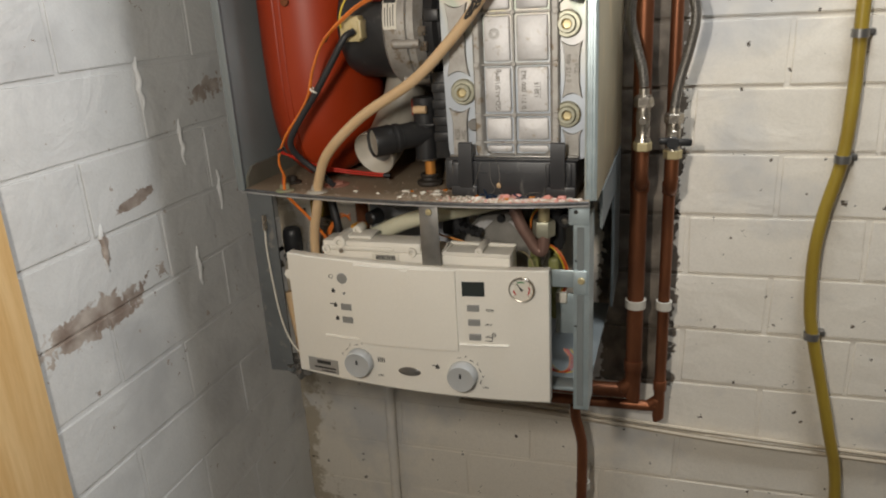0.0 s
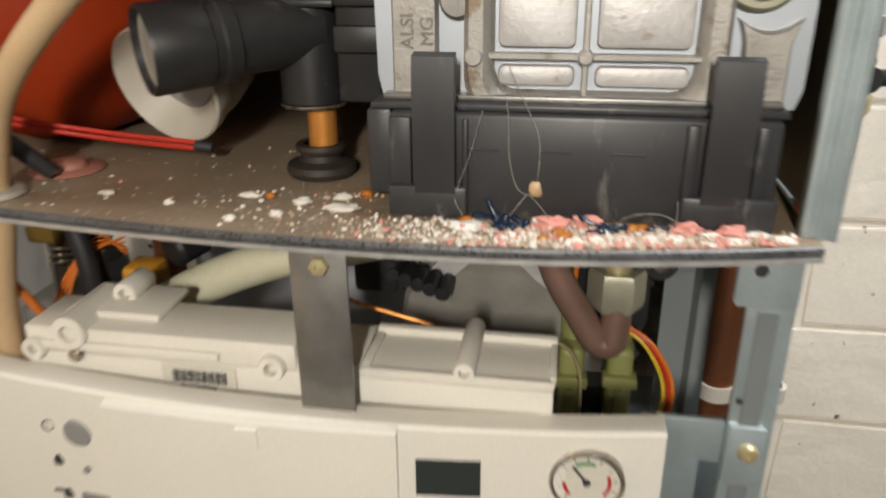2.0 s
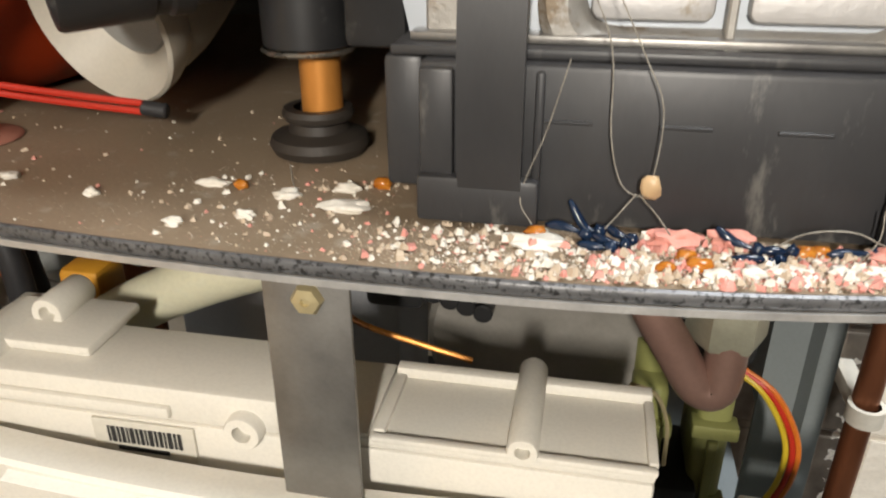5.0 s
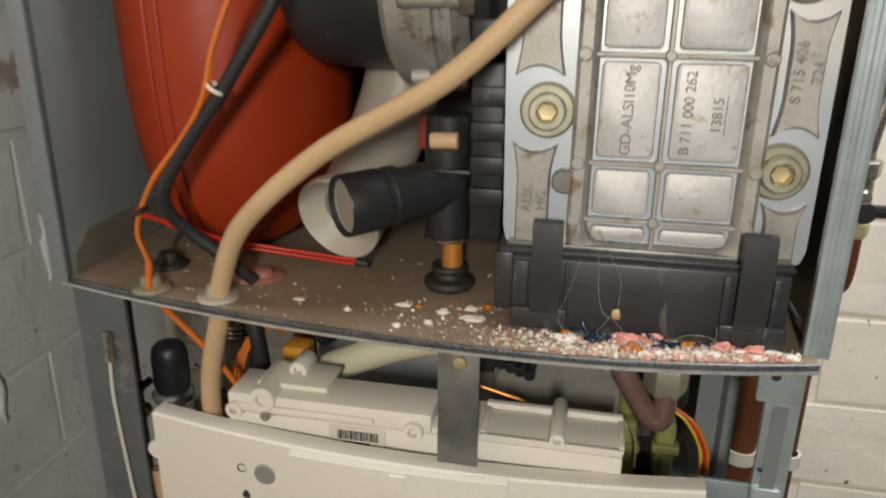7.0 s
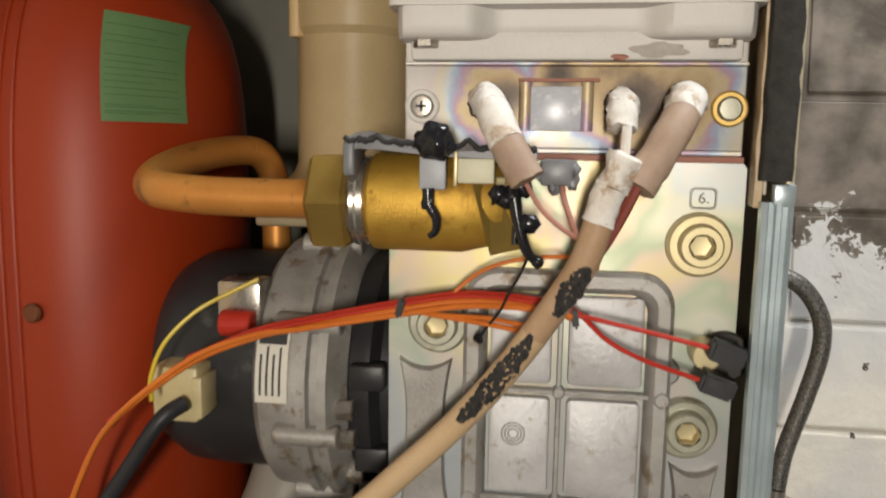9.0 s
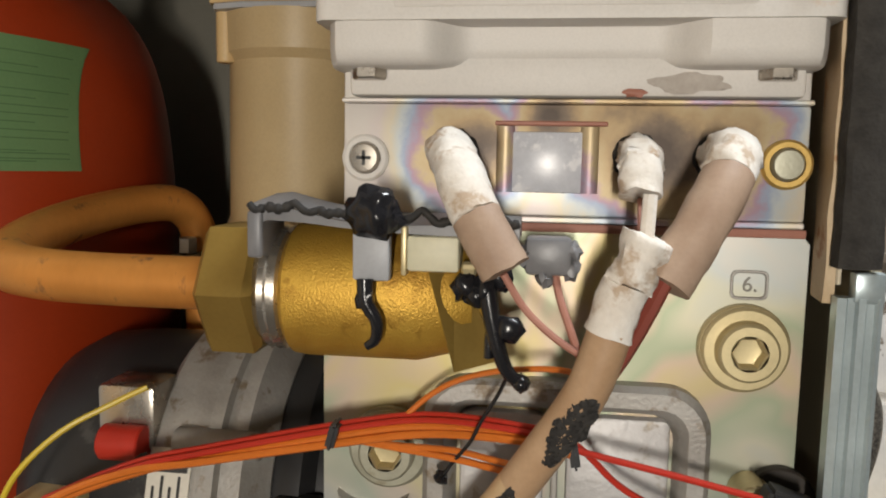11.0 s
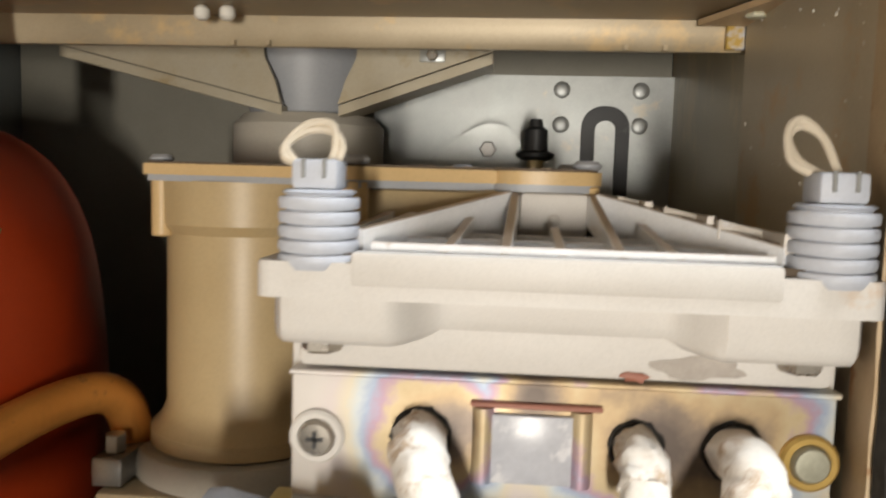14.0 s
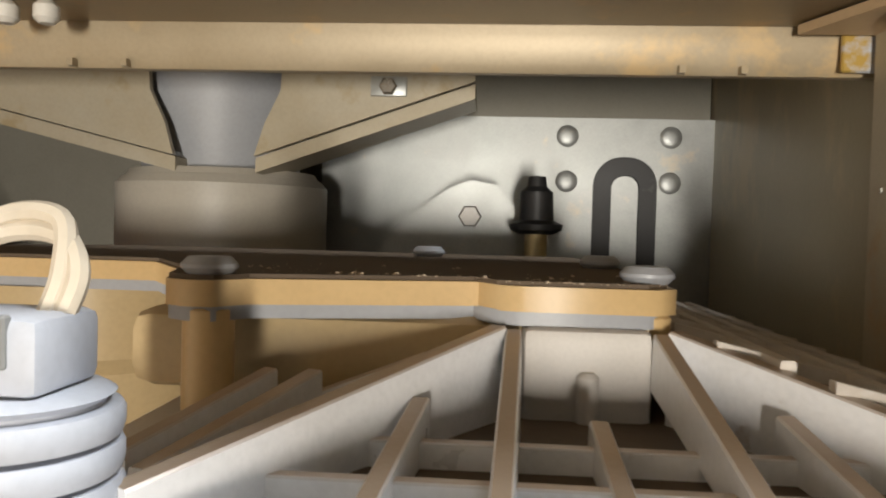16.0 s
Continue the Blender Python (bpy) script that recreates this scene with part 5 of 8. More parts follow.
rod(bm, (GX, yd, GZ2), (GX, yd - 0.001, GZ2), 0.0016, 12)
part("needle", bm, INK, gauge)
# knobs
for x, z, start in ((-0.3450, 1.0960, 0), (-0.2205, 1.0915, 0)):
    mk, _ = axis_frame((x, fy(x) + 0.001, z), (x, 0, z))
    knob = part("knob", lathe(bm_new(), [(0.0175, 0), (0.0170, 0.004), (0.0160, 0.011), (0.0150, 0.0125), (0.0135, 0.0122), (0, 0.0116)], mk, 40), KNOB, panel, "pale grey rotary knob")
    bm = box(bm_new(), x - 0.0014, x + 0.0010, fy(x) - 0.0118, fy(x) - 0.0105, z + 0.001, z + 0.0065, 0.0003, 1)
    part("pointer", bm, INK, knob)
    for i, ch in enumerate("23456"):
        a = radians(158 - 39 * i)
        text_mesh(ch, 0.0042, 0.0001, facing(x + 0.0235 * math.cos(a), fy(x) - 0.0004, z + 0.0235 * math.sin(a)), INK, "dial_number", panel)
        a2 = radians(158 - 39 * i - 20)
        mm = facing(x + 0.0215 * math.cos(a2), fy(x) - 0.0003, z + 0.0215 * math.sin(a2), math.degrees(a2) - 90)
        bm = bm_new()
        r = bmesh.ops.create_cube(bm, size=1)
        place(bm, r["verts"], mm @ Matrix.Diagonal((0.0048, 0.0007, 0.0004, 1)))
        part("dial_mark", bm, INK, panel)
    text_mesh("max", 0.0040, 0.0001, facing(x + 0.0255, fy(x + 0.025) - 0.0003, z - 0.014), INK, "dial_word", panel)
text_mesh("reset", 0.0056, 0.0001, facing(-0.1885, fy(-0.1885) - 0.0003, 1.1722), INK, "printed_word", panel)
text_mesh("eco", 0.0056, 0.0001, facing(-0.1895, fy(-0.1895) - 0.0003, 1.1550), INK, "printed_word", panel)
bm = box(bm_new(), -0.1945, -0.1855, fy(-0.19) - 0.0004, fy(-0.19) + 0.001, 1.1345, 1.1352)
for x0, x1, z0, z1 in ((-0.1945, -0.1855, 1.1392, 1.1399), (-0.1945, -0.1938, 1.1345, 1.1399), (-0.1862, -0.1855, 1.1345, 1.1399), (-0.1915, -0.1885, 1.1405, 1.1412)):
    box(bm, x0, x1, fy(-0.19) - 0.0004, fy(-0.19) + 0.001, z0, z1)
for i in range(8):
    mm = facing(-0.1840, fy(-0.184) - 0.0003, 1.1425, 45 * i)
    r = bmesh.ops.create_cube(bm, size=1)
    place(bm, r["verts"], mm @ Matrix.Translation((0.002, 0, 0)) @ Matrix.Diagonal((0.0020, 0.0006, 0.0004, 1)))
part("symbol", bm, INK, panel, "printed suitcase and sun symbol")
for x, z, kind_ in ((-0.3730, 1.2000, 0), (-0.3715, 1.1830, 1), (-0.3705, 1.1655, 2), (-0.3695, 1.1490, 3), (-0.3180, 1.1015, 4), (-0.2495, 1.1000, 5)):
    bm = bm_new()
    y = fy(x) - 0.0002
    if kind_ == 0:
        frame_pad(bm, round_rect(x - 0.0028, x + 0.0028, z - 0.0028, z + 0.0028, 0.0027, 5), round_rect(x - 0.0022, x + 0.0022, z - 0.0022, z + 0.0022, 0.0021, 5), y + 0.0005, y - 0.0001, 0.0001)
    elif kind_ == 4:
        for i in range(4):
            box(bm, x - 0.0040 + 0.0024 * i, x - 0.0028 + 0.0024 * i, y - 0.0001, y + 0.0006, z - 0.003, z + 0.003)
    else:
        lathe(bm, [(0, 0), (0.0020, 0.0), (0.0026, 0.0022), (0.0008, 0.0052), (0, 0.0055)], pose(x, y, z - 0.0026, 0, 0, 0) @ Matrix.Diagonal((1, 0.1, 1, 1)), 12)
        if kind_ in (2, 5):
            box(bm, x - 0.0065, x - 0.002, y - 0.0001, y + 0.0006, z + 0.0005, z + 0.0016)
    part("symbol", bm, INK, panel)

# electronics box behind the fascia
ebox = thing("electronics_box", (-0.276, 0.78, 1.10), "cream plastic electronics housing behind the control panel", "electronics box")
bm = box(bm_new(), -0.386, -0.167, 0.738, 0.772, 1.095, 1.2270, 0.0015)
box(bm, -0.386, -0.268, 0.7385, 0.768, 1.2270, 1.2385, 0.0015)
box(bm, -0.372, -0.330, 0.748, 0.776, 1.2385, 1.2420, 0.0012)
box(bm, -0.384, -0.300, 0.7365, 0.739, 1.2290, 1.2330, 0.0008)
part("housing", bm, WHITE_PL, ebox)
part("tray_floor", box(bm_new(), -0.2680, -0.1670, 0.7385, 0.7720, 1.2271, 1.2300, 0.0008), WHITE_PL, ebox, "shallow moulded tray floor")
part("ledge", box(bm_new(), -0.2680, -0.2425, 0.7385, 0.7720, 1.2301, 1.2318, 0.0008), WHITE_PL, ebox)
bm = bm_new()
box(bm, -0.2420, -0.1665, 0.7382, 0.7410, 1.2290, 1.2312, 0.0008)
box(bm, -0.2420, -0.1665, 0.7680, 0.7725, 1.2290, 1.2332, 0.0008)
box(bm, -0.2420, -0.2385, 0.7412, 0.7680, 1.2290, 1.2316, 0.0008)
box(bm, -0.1690, -0.1662, 0.7412, 0.7680, 1.2290, 1.2316, 0.0008)
part("tray_rim", bm, WHITE_PL, ebox, "raised rim of the shallow tray")
for x, y0, y1, z, r in ((-0.3640, 0.7355, 0.770, 1.2370, 0.0075), (-0.2775, 0.7345, 0.765, 1.2290, 0.0055), (-0.2010, 0.7365, 0.775, 1.2335, 0.0042), (-0.381, 0.7345, 0.755, 1.2290, 0.0050), (-0.3520, 0.760, 0.778, 1.2440, 0.0055)):
    ms, d = axis_frame((x, y0, z), (x, y1, z))
    part("screw_boss", lathe(bm_new(), [(0, 0.004), (r * 0.5, 0.004), (r * 0.5, 0), (r * 0.92, 0), (r, 0.0008), (r, d - 0.0008), (r * 0.9, d), (0, d)], ms, 22), WHITE_PL, ebox)
part("screw", rod(bm_new(), (-0.3625, 0.7365, 1.2275), (-0.3625, 0.7345, 1.2275), 0.0030, 14), CHROME, ebox)
lab = part("barcode_label", box(bm_new(), -0.3255, -0.2935, 0.7369, 0.7379, 1.2140, 1.2262, 0.0002, 1), LABEL_W, ebox, "barcode sticker")
xx = -0.3205
for i in range(16):
    w = (0.0005, 0.0010, 0.0007, 0.0013)[(i * 7) % 4]
    part("bar", box(bm_new(), xx, xx + w, 0.7365, 0.7369, 1.2187, 1.2242), INK, lab)
    xx += w + 0.0006
part("print_line", box(bm_new(), -0.318, -0.302, 0.7365, 0.7369, 1.2160, 1.2173), INK, lab)
strap = thing("hanging_strap", (-0.2545, 0.728, 1.215), "grey steel strap holding the panel to the tray", "strap")
bm = box(bm_new(), -0.2622, -0.2410, 0.7262, 0.7278, 1.2120, 1.2882, 0.0005)
part("strip", bm, STEEL, strap)
bm = bm_new()
lathe(bm, [(0.0040, 0), (0.0040, 0.0008), (0.0034, 0.0020), (0.0012, 0.0024), (0.0010, 0.0016), (0, 0.0016)], axis_frame((-0.2510, 0.7262, 1.2795), (-0.2510, 0, 1.2795))[0], 6)
part("screw", bm, BRASS, strap, "brass screw")

# ---- siphon and the pipes on the tray ----
siphon = thing("siphon", (-0.271, 0.79, 1.2935), "black plastic condensate elbow on a copper stub", "siphon")
bm = bm_new()
ma, la = axis_frame((-0.3170, 0.7490, 1.3490), (-0.2700, 0.792, 1.3530))
lathe(bm, [(0, 0.0030), (0.0142, 0.0030), (0.0148, -0.0012), (0.0158, -0.0016), (0.0164, -0.0004), (0.0162, 0.020), (0.0152, 0.021), (0.0152, 0.024), (0.0160, 0.025), (0.0160, 0.030), (0.0140, 0.031), (0.0145, la), (0, la)], ma, 36)
part("elbow", bm, BLACK, siphon)
part("flange", box(bm_new(), -0.2845, -0.2560, 0.776, 0.806, 1.3615, 1.3645, 0.001), BLACK, siphon)
part("riser", rod(bm_new(), (-0.2705, 0.790, 1.3240), (-0.2705, 0.790, 1.3920), 0.0125, 28), BLACK, siphon)
part("bracket", box(bm_new(), -0.2575, -0.2400, 0.782, 0.815, 1.325, 1.420, 0.002), BLACK, siphon)
for z in (1.345, 1.362, 1.380, 1.398):
    part("rib", box(bm_new(), -0.2570, -0.2390, 0.7775, 0.7818, z, z + 0.010, 0.001), BLACK, siphon)
part("end_cap", lathe(bm_new(), [(0.0140, 0.0012), (0.0136, 0.0016), (0, 0.0018)], ma, 30), CUP, siphon, "pale round end cap")
part("stub", rod(bm_new(), (-0.2675, 0.790, 1.3020), (-0.2675, 0.790, 1.3245), 0.0060, 24), COPPER, siphon, "orange copper stub")
part("clip_ring", lathe(bm_new(), [(0.0128, 0), (0.0134, 0.0006), (0.0128, 0.0014)], pose(-0.2705, 0.790, 1.3225), 28), CHROME, siphon)
part("grommet", lathe(bm_new(), [(0.0070, 0.0130), (0.0100, 0.0130), (0.0106, 0.0115), (0.0100, 0.0098), (0.0082, 0.0088), (0.0092, 0.0064), (0.0140, 0.0048), (0.0148, 0.0024), (0.0136, 0), (0.0070, 0)], pose(-0.2690, 0.790, 1.2935), 36), RUBBER, siphon, "stepped black rubber grommet")
part("test_plug", rod(bm_new(), (-0.2765, 0.7715, 1.3805), (-0.2620, 0.7715, 1.3810), 0.0043, 18), HOSE, siphon, "tan test plug")
part("collar", box(bm_new(), -0.2905, -0.2600, 0.8025, 0.815, 1.3690, 1.3885, 0.0015), DULL_RED, siphon, "dull red square collar")
waste = thing("grey_waste_pipe", (-0.33, 0.80, 1.30), "pale grey plastic pipe end behind the siphon", "pipe")
w_pts = [(-0.3340, 0.7900, 1.3290), (-0.3290, 0.8080, 1.3350), (-0.3230, 0.8320, 1.3560), (-0.3130, 0.8470, 1.3900), (-0.3050, 0.8550, 1.4400)]
part("pipe_body", tube(bm_new(), [tuple(Vector(w_pts[0]).lerp(Vector(w_pts[1]), 0.55))] + w_pts[1:], 0.0235, 30, 6), CUP, waste)
mg2, _ = axis_frame(w_pts[0], w_pts[1])
part("mouth", lathe(bm_new(), [(0.0150, 0.0100), (0.0205, 0.0040), (0.0245, -0.0018), (0.0256, -0.0028), (0.0266, -0.0018), (0.0262, 0.004), (0.0240, 0.010)], mg2, 40), CLEAR_CUP, waste, "flared pipe mouth")
part("bore", lathe(bm_new(), [(0.0160, 0.0095), (0.0150, 0.0085), (0, 0.0085)], mg2, 30), GREY_BTN, waste)

for nm, x, y, r, mt, lb in (("green_grommet", -0.4310, 0.7480, 0.0110, GREEN_GROM, "dusty green cable grommet set in the tray"), ("clear_grommet", -0.3890, 0.7450, 0.0120, GREY_TUBE, "translucent hose grommet set in the tray"), ("red_grommet", -0.3810, 0.7800, 0.0155, W_PINK, "flat red rubber grommet set in the tray"), ("dark_grommet", -0.4420, 0.7850, 0.0120, RUBBER, "dark rubber plug set in the tray")):
    solid(nm, lathe(bm_new(), [(0, 0.0085), (r * 0.42, 0.0085), (r * 0.50, 0.0070), (r * 0.55, 0.0030), (r * 0.92, 0.0020), (r, 0.0006), (r * 0.98, 0)], pose(x, y, 1.2930) @ Matrix.Diagonal((1, 1, 0.5 if nm == 'red_grommet' else 1, 1)), 30), mt, lb, "grommet")

# ---- tan hose ----
hose_pts = [(-0.1515, 0.716, 1.5570), (-0.1570, 0.718, 1.5400), (-0.1670, 0.723, 1.5220), (-0.1810, 0.728, 1.5000), (-0.1990, 0.732, 1.4765), (-0.2220, 0.734, 1.4520), (-0.2620, 0.734, 1.4155), (-0.3230, 0.735, 1.3790), (-0.3680, 0.739, 1.3390), (-0.3850, 0.743, 1.3050), (-0.3895, 0.745, 1.2830), (-0.3980, 0.746, 1.2500), (-0.4010, 0.747, 1.2230), (-0.400, 0.75, 1.19)]
hose = thing("rubber_hose", (-0.389, 0.745, 1.291), "tan rubber hose scorched black at its upper end", "hose")
full = smooth_path(hose_pts, 8)
part("hose_body", tube(bm_new(), full[20:], 0.0056, 16, smooth=False), HOSE, hose)
part("scorched_end", tube(bm_new(), full[:21], 0.0056, 16, smooth=False), SCORCHED_HOSE, hose, "brown heat-scorched end")
crust = random.Random(11)
for a, b3, side0 in ((8, 17, 0.25), (20, 34, -0.15)):
    bm = bm_new()
    for i in range(520):
        u = crust.random()
        f = a + u * (b3 - a - 1)
        k = int(f)
        v = full[k].lerp(full[k + 1], f - k)
        d = (full[k + 1] - full[k]).normalized()
        sd = d.cross(Vector((0, 1, 0))).normalized()
        lim = 0.95 * max(math.sin(math.pi * u), 0.1) ** 0.6 * (0.7 + 0.5 * noise.noise(Vector((u * 6, side0 * 9, 2))))
        an = side0 + crust.uniform(-lim, lim)
        p = v + 0.0055 * (math.sin(an) * sd - math.cos(an) * Vector((0, 1, 0)))
        blob(bm, p, crust.uniform(0.0005, 0.0012), i, 0.5, (1.1, 0.30, 1.1), 1, 2.0)
    part("char", bm, CHAR, hose, "crusty black char", 80)

# ---- scorched electrode sleeves ----
def sleeve(name, pts, r, mats, label, split, rough=0.0):
    th = thing(name, pts[0], label, "sleeve", "scorched electrode sleeves")
    path = smooth_path(pts, 8)
    k = int(len(path) * split)
    for i, (seg, mt) in enumerate(((path[:k + 1], mats[0]), (path[k:], mats[1]))):
        if len(seg) < 2:
            continue
        bm = tube(bm_new(), seg, r, 18, smooth=False)
        for v in bm.verts:
            n = noise.noise(v.co * 260)
            n2 = noise.noise(v.co * 700)
            v.co += Vector((n, n2, -n)) * (0.0014 if i == 0 else 0.0005) * (1 + rough)
        part("sleeve_end" if i else "sleeve_body", bm, mt, th, "scorched brown end" if i and mats[0] is not mats[1] else "", 80)
    return th


sleeve("electrode_sleeve", [(-0.1965, 0.757, 1.5995), (-0.1955, 0.744, 1.6000), (-0.1920, 0.731, 1.5950), (-0.1870, 0.723, 1.5850), (-0.1780, 0.7195, 1.5700)], 0.0066, (CERAMIC, SLEEVE), "white electrode sleeve burnt brown at the tip", 0.76)
sleeve("electrode_sleeve", [(-0.1425, 0.757, 1.5995), (-0.1428, 0.746, 1.5990), (-0.1435, 0.738, 1.5955), (-0.1440, 0.735, 1.5890)], 0.0058, (CERAMIC, CERAMIC), "short powdery white electrode sleeve broken off", 0.6, 0.8)
sleeve("electrode_sleeve", [(-0.1185, 0.757, 1.5995), (-0.1190, 0.744, 1.6010), (-0.1215, 0.732, 1.5975), (-0.1275, 0.724, 1.5870), (-0.1390, 0.7185, 1.5680)], 0.0066, (CERAMIC, SLEEVE), "white electrode sleeve with a brown scorched lower half", 0.58)
sleeve("electrode_sleeve", [(-0.1440, 0.716, 1.5800), (-0.1470, 0.716, 1.5720), (-0.1500, 0.716, 1.5640), (-0.1525, 0.716, 1.5555)], 0.0058, (CERAMIC, CERAMIC), "torn white sleeve on the hose end", 0.5, 0.5)


for x, r, seed in ((-0.1965, 0.0066, 1), (-0.1425, 0.0058, 2), (-0.1185, 0.0066, 3)):
    bm = lathe(bm_new(), [(r + 0.0002, 0.0), (r + 0.0012, 0.0), (r + 0.0009, 0.0008), (r + 0.0003, 0.0010)], axis_frame((x, 0.7588, 1.5995), (x, 0, 1.5995))[0], 30)
    for v in bm.verts:
        v.co += Vector((1, 0.2, 1)) * 0.0009 * noise.noise(v.co * 420 + Vector((seed, 0, 0)))
    solid("charred_rim", bm, CHAR, "ragged black charred rim round an electrode hole", "char", "charred rims", "", 80)


def wire(name, pts, r, mt, label, cat="wire", group="", k=6, n=8):
    return solid(name, tube(bm_new(), pts, r, n, k), mt, label, cat, group)


wire("electrode_wire", [(-0.1437, 0.735, 1.5880), (-0.1445, 0.727, 1.584), (-0.1450, 0.718, 1.577)], 0.0008, W_PINK, "thin bare wire out of a broken sleeve")
wire("torn_strip", [(-0.1437, 0.7165, 1.5900), (-0.1440, 0.7160, 1.5840), (-0.1442, 0.7160, 1.5780)], 0.0018, CERAMIC, "ragged white strip torn from a sleeve", "strip")
wire("electrode_wire", [(-0.1390, 0.7185, 1.5690), (-0.1430, 0.7185, 1.5600), (-0.1480, 0.7190, 1.5500), (-0.1540, 0.7200, 1.5400)], 0.0022, W_DULLRED, "dull red wire entering the scorched hose")
wire("scorched_wire", [(-0.1785, 0.7200, 1.5690), (-0.1730, 0.7220, 1.5600), (-0.1655, 0.7220, 1.5530), (-0.1570, 0.7200, 1.5480)], 0.0010, W_PINK, "scorched pink wire beside the gas valve", "wire", "scorched wires")
wire("scorched_wire", [(-0.1655, 0.7330, 1.5690), (-0.1640, 0.7290, 1.5620), (-0.1610, 0.7250, 1.5540), (-0.1575, 0.7200, 1.5450)], 0.0011, W_PINK, "scorched pink wire beside the gas valve", "wire", "scorched wires")

# ---- molten remains of the valve coil ----
coil = thing("molten_coil", (-0.20, 0.735, 1.566), "half-melted black plastic coil dripping from the gas valve", "melted plastic")
bm = bm_new()
loft(bm, [[(x, y, z + dz) for y, z in ((0.7270, 1.5800), (0.7270, 1.5818 + h), (0.7480, 1.5840 + h), (0.7480, 1.5795))] for x, dz, h in ((-0.2480, -0.0010, 0.004), (-0.2430, 0.0005, 0.003), (-0.2330, 0.0, 0.001), (-0.2230, -0.001, 0.0), (-0.2100, -0.002, 0.0), (-0.1950, -0.0025, 0.001), (-0.1750, -0.003, 0.001))])
box(bm, -0.2490, -0.2445, 0.7260, 0.745, 1.5700, 1.5830, 0.001)
part("frame_strip", bm, TAR_GREY, coil, "warped grey plastic strip", 60)
char_pts = [(-0.2485 + 0.0735 * i / 34, 0.7272 + 0.0012 * noise.noise(Vector((i * 0.7, 4, 1))), 1.5848 - 0.0034 * (i / 34) ** 0.6 + 0.0034 * noise.noise(Vector((i * 0.43, 0, 7)))) for i in range(35)]
bm = tube(bm_new(), char_pts, 0.001, 8, 3, radii=lambda q: 0.0010 + 0.0011 * abs(noise.noise(Vector((q * 31, 2, 5)))))
part("charred_edge", bm, CHAR, coil, "ragged black charred edge", 80)
part("tab", box(bm_new(), -0.2185, -0.2085, 0.7225, 0.7265, 1.5655, 1.5795, 0.0008), GREY_PL, coil, "grey tab")
part("blob", blob(bm_new(), (-0.2130, 0.7225, 1.5835), 0.0070, 2, 0.22, (1.05, 0.7, 1.0), 3, 2.2), TAR, coil, "glossy black melted lump", 80)
bm = tube(bm_new(), [(-0.2150, 0.7225, 1.5660), (-0.2145, 0.7220, 1.5600), (-0.2118, 0.7222, 1.5550), (-0.2120, 0.7225, 1.5500), (-0.2145, 0.7228, 1.5478)], 0.002, 10, 5, radii=lambda s: 0.0024 - 0.0012 * s)
blob(bm, (-0.2148, 0.7222, 1.5608), 0.0030, 5, 0.3, (0.9, 0.8, 1.3))
part("drip", bm, TAR, coil, "", 80)
part("bobbin", box(bm_new(), -0.2045, -0.1905, 0.7250, 0.7360, 1.5680, 1.5775, 0.001), HOSE_W, coil, "translucent cream bobbin")
part("bobbin_flange", box(bm_new(), -0.2058, -0.2043, 0.7240, 0.7370, 1.5670, 1.5800, 0.0004), BRASS, coil)
part("terminal", rod(bm_new(), (-0.1900, 0.728, 1.5690), (-0.1860, 0.728, 1.5690), 0.0020, 10), BRASS, coil)
bm = box(bm_new(), -0.1735, -0.1610, 0.7290, 0.7400, 1.5675, 1.5775, 0.0015)
for i, (x, z) in enumerate(((-0.1605, 1.574), (-0.1612, 1.569), (-0.168, 1.567), (-0.1735, 1.572))):
    blob(bm, (x, 0.731, z), 0.0022, i + 10, 0.4, (1, 1, 1.3))
part("connector", bm, TAR_GREY, coil, "charred grey connector")
for i, p in enumerate(((-0.1800, 0.728, 1.5670), (-0.1860, 0.727, 1.5620), (-0.1835, 0.726, 1.5640), (-0.1890, 0.727, 1.5645))):
    part("lump", blob(bm_new(), p, 0.0032, i + 20, 0.4, (1, 0.8, 1.2)), TAR, coil, "", 80)
part("drip", tube(bm_new(), [(-0.1830, 0.7260, 1.5640), (-0.1815, 0.7255, 1.5560), (-0.1795, 0.7255, 1.5480), (-0.1770, 0.7260, 1.5420), (-0.1735, 0.7270, 1.5390)], 0.002, 10, 5, radii=lambda s: 0.0026 - 0.0009 * s), TAR, coil, "shiny black drip", 80)
part("lump", blob(bm_new(), (-0.1735, 0.7270, 1.5388), 0.0026, 31, 0.2), TAR, coil, "", 80)
part("lump", blob(bm_new(), (-0.1770, 0.7255, 1.5535), 0.0036, 33, 0.25, (1.1, 0.7, 1)), TAR, coil, "", 80)
part("drip", tube(bm_new(), [(-0.1815, 0.7260, 1.5560), (-0.1822, 0.7260, 1.5500), (-0.1822, 0.7260, 1.5455)], 0.0013, 8, 4), TAR, coil, "", 80)
wire("melted_strand", [(-0.1770, 0.7265, 1.5410), (-0.1800, 0.7330, 1.5330), (-0.1845, 0.7380, 1.5240), (-0.1880, 0.7420, 1.5160), (-0.1935, 0.7450, 1.5080), (-0.1965, 0.7460, 1.5030)], 0.0006, TAR, "hair-thin strand of melted black plastic", "strand")
solid("melted_bead", blob(bm_new(), (-0.1968, 0.7465, 1.5027), 0.0021, 41, 0.3), TAR, "small black bead on a melted strand", "bead")

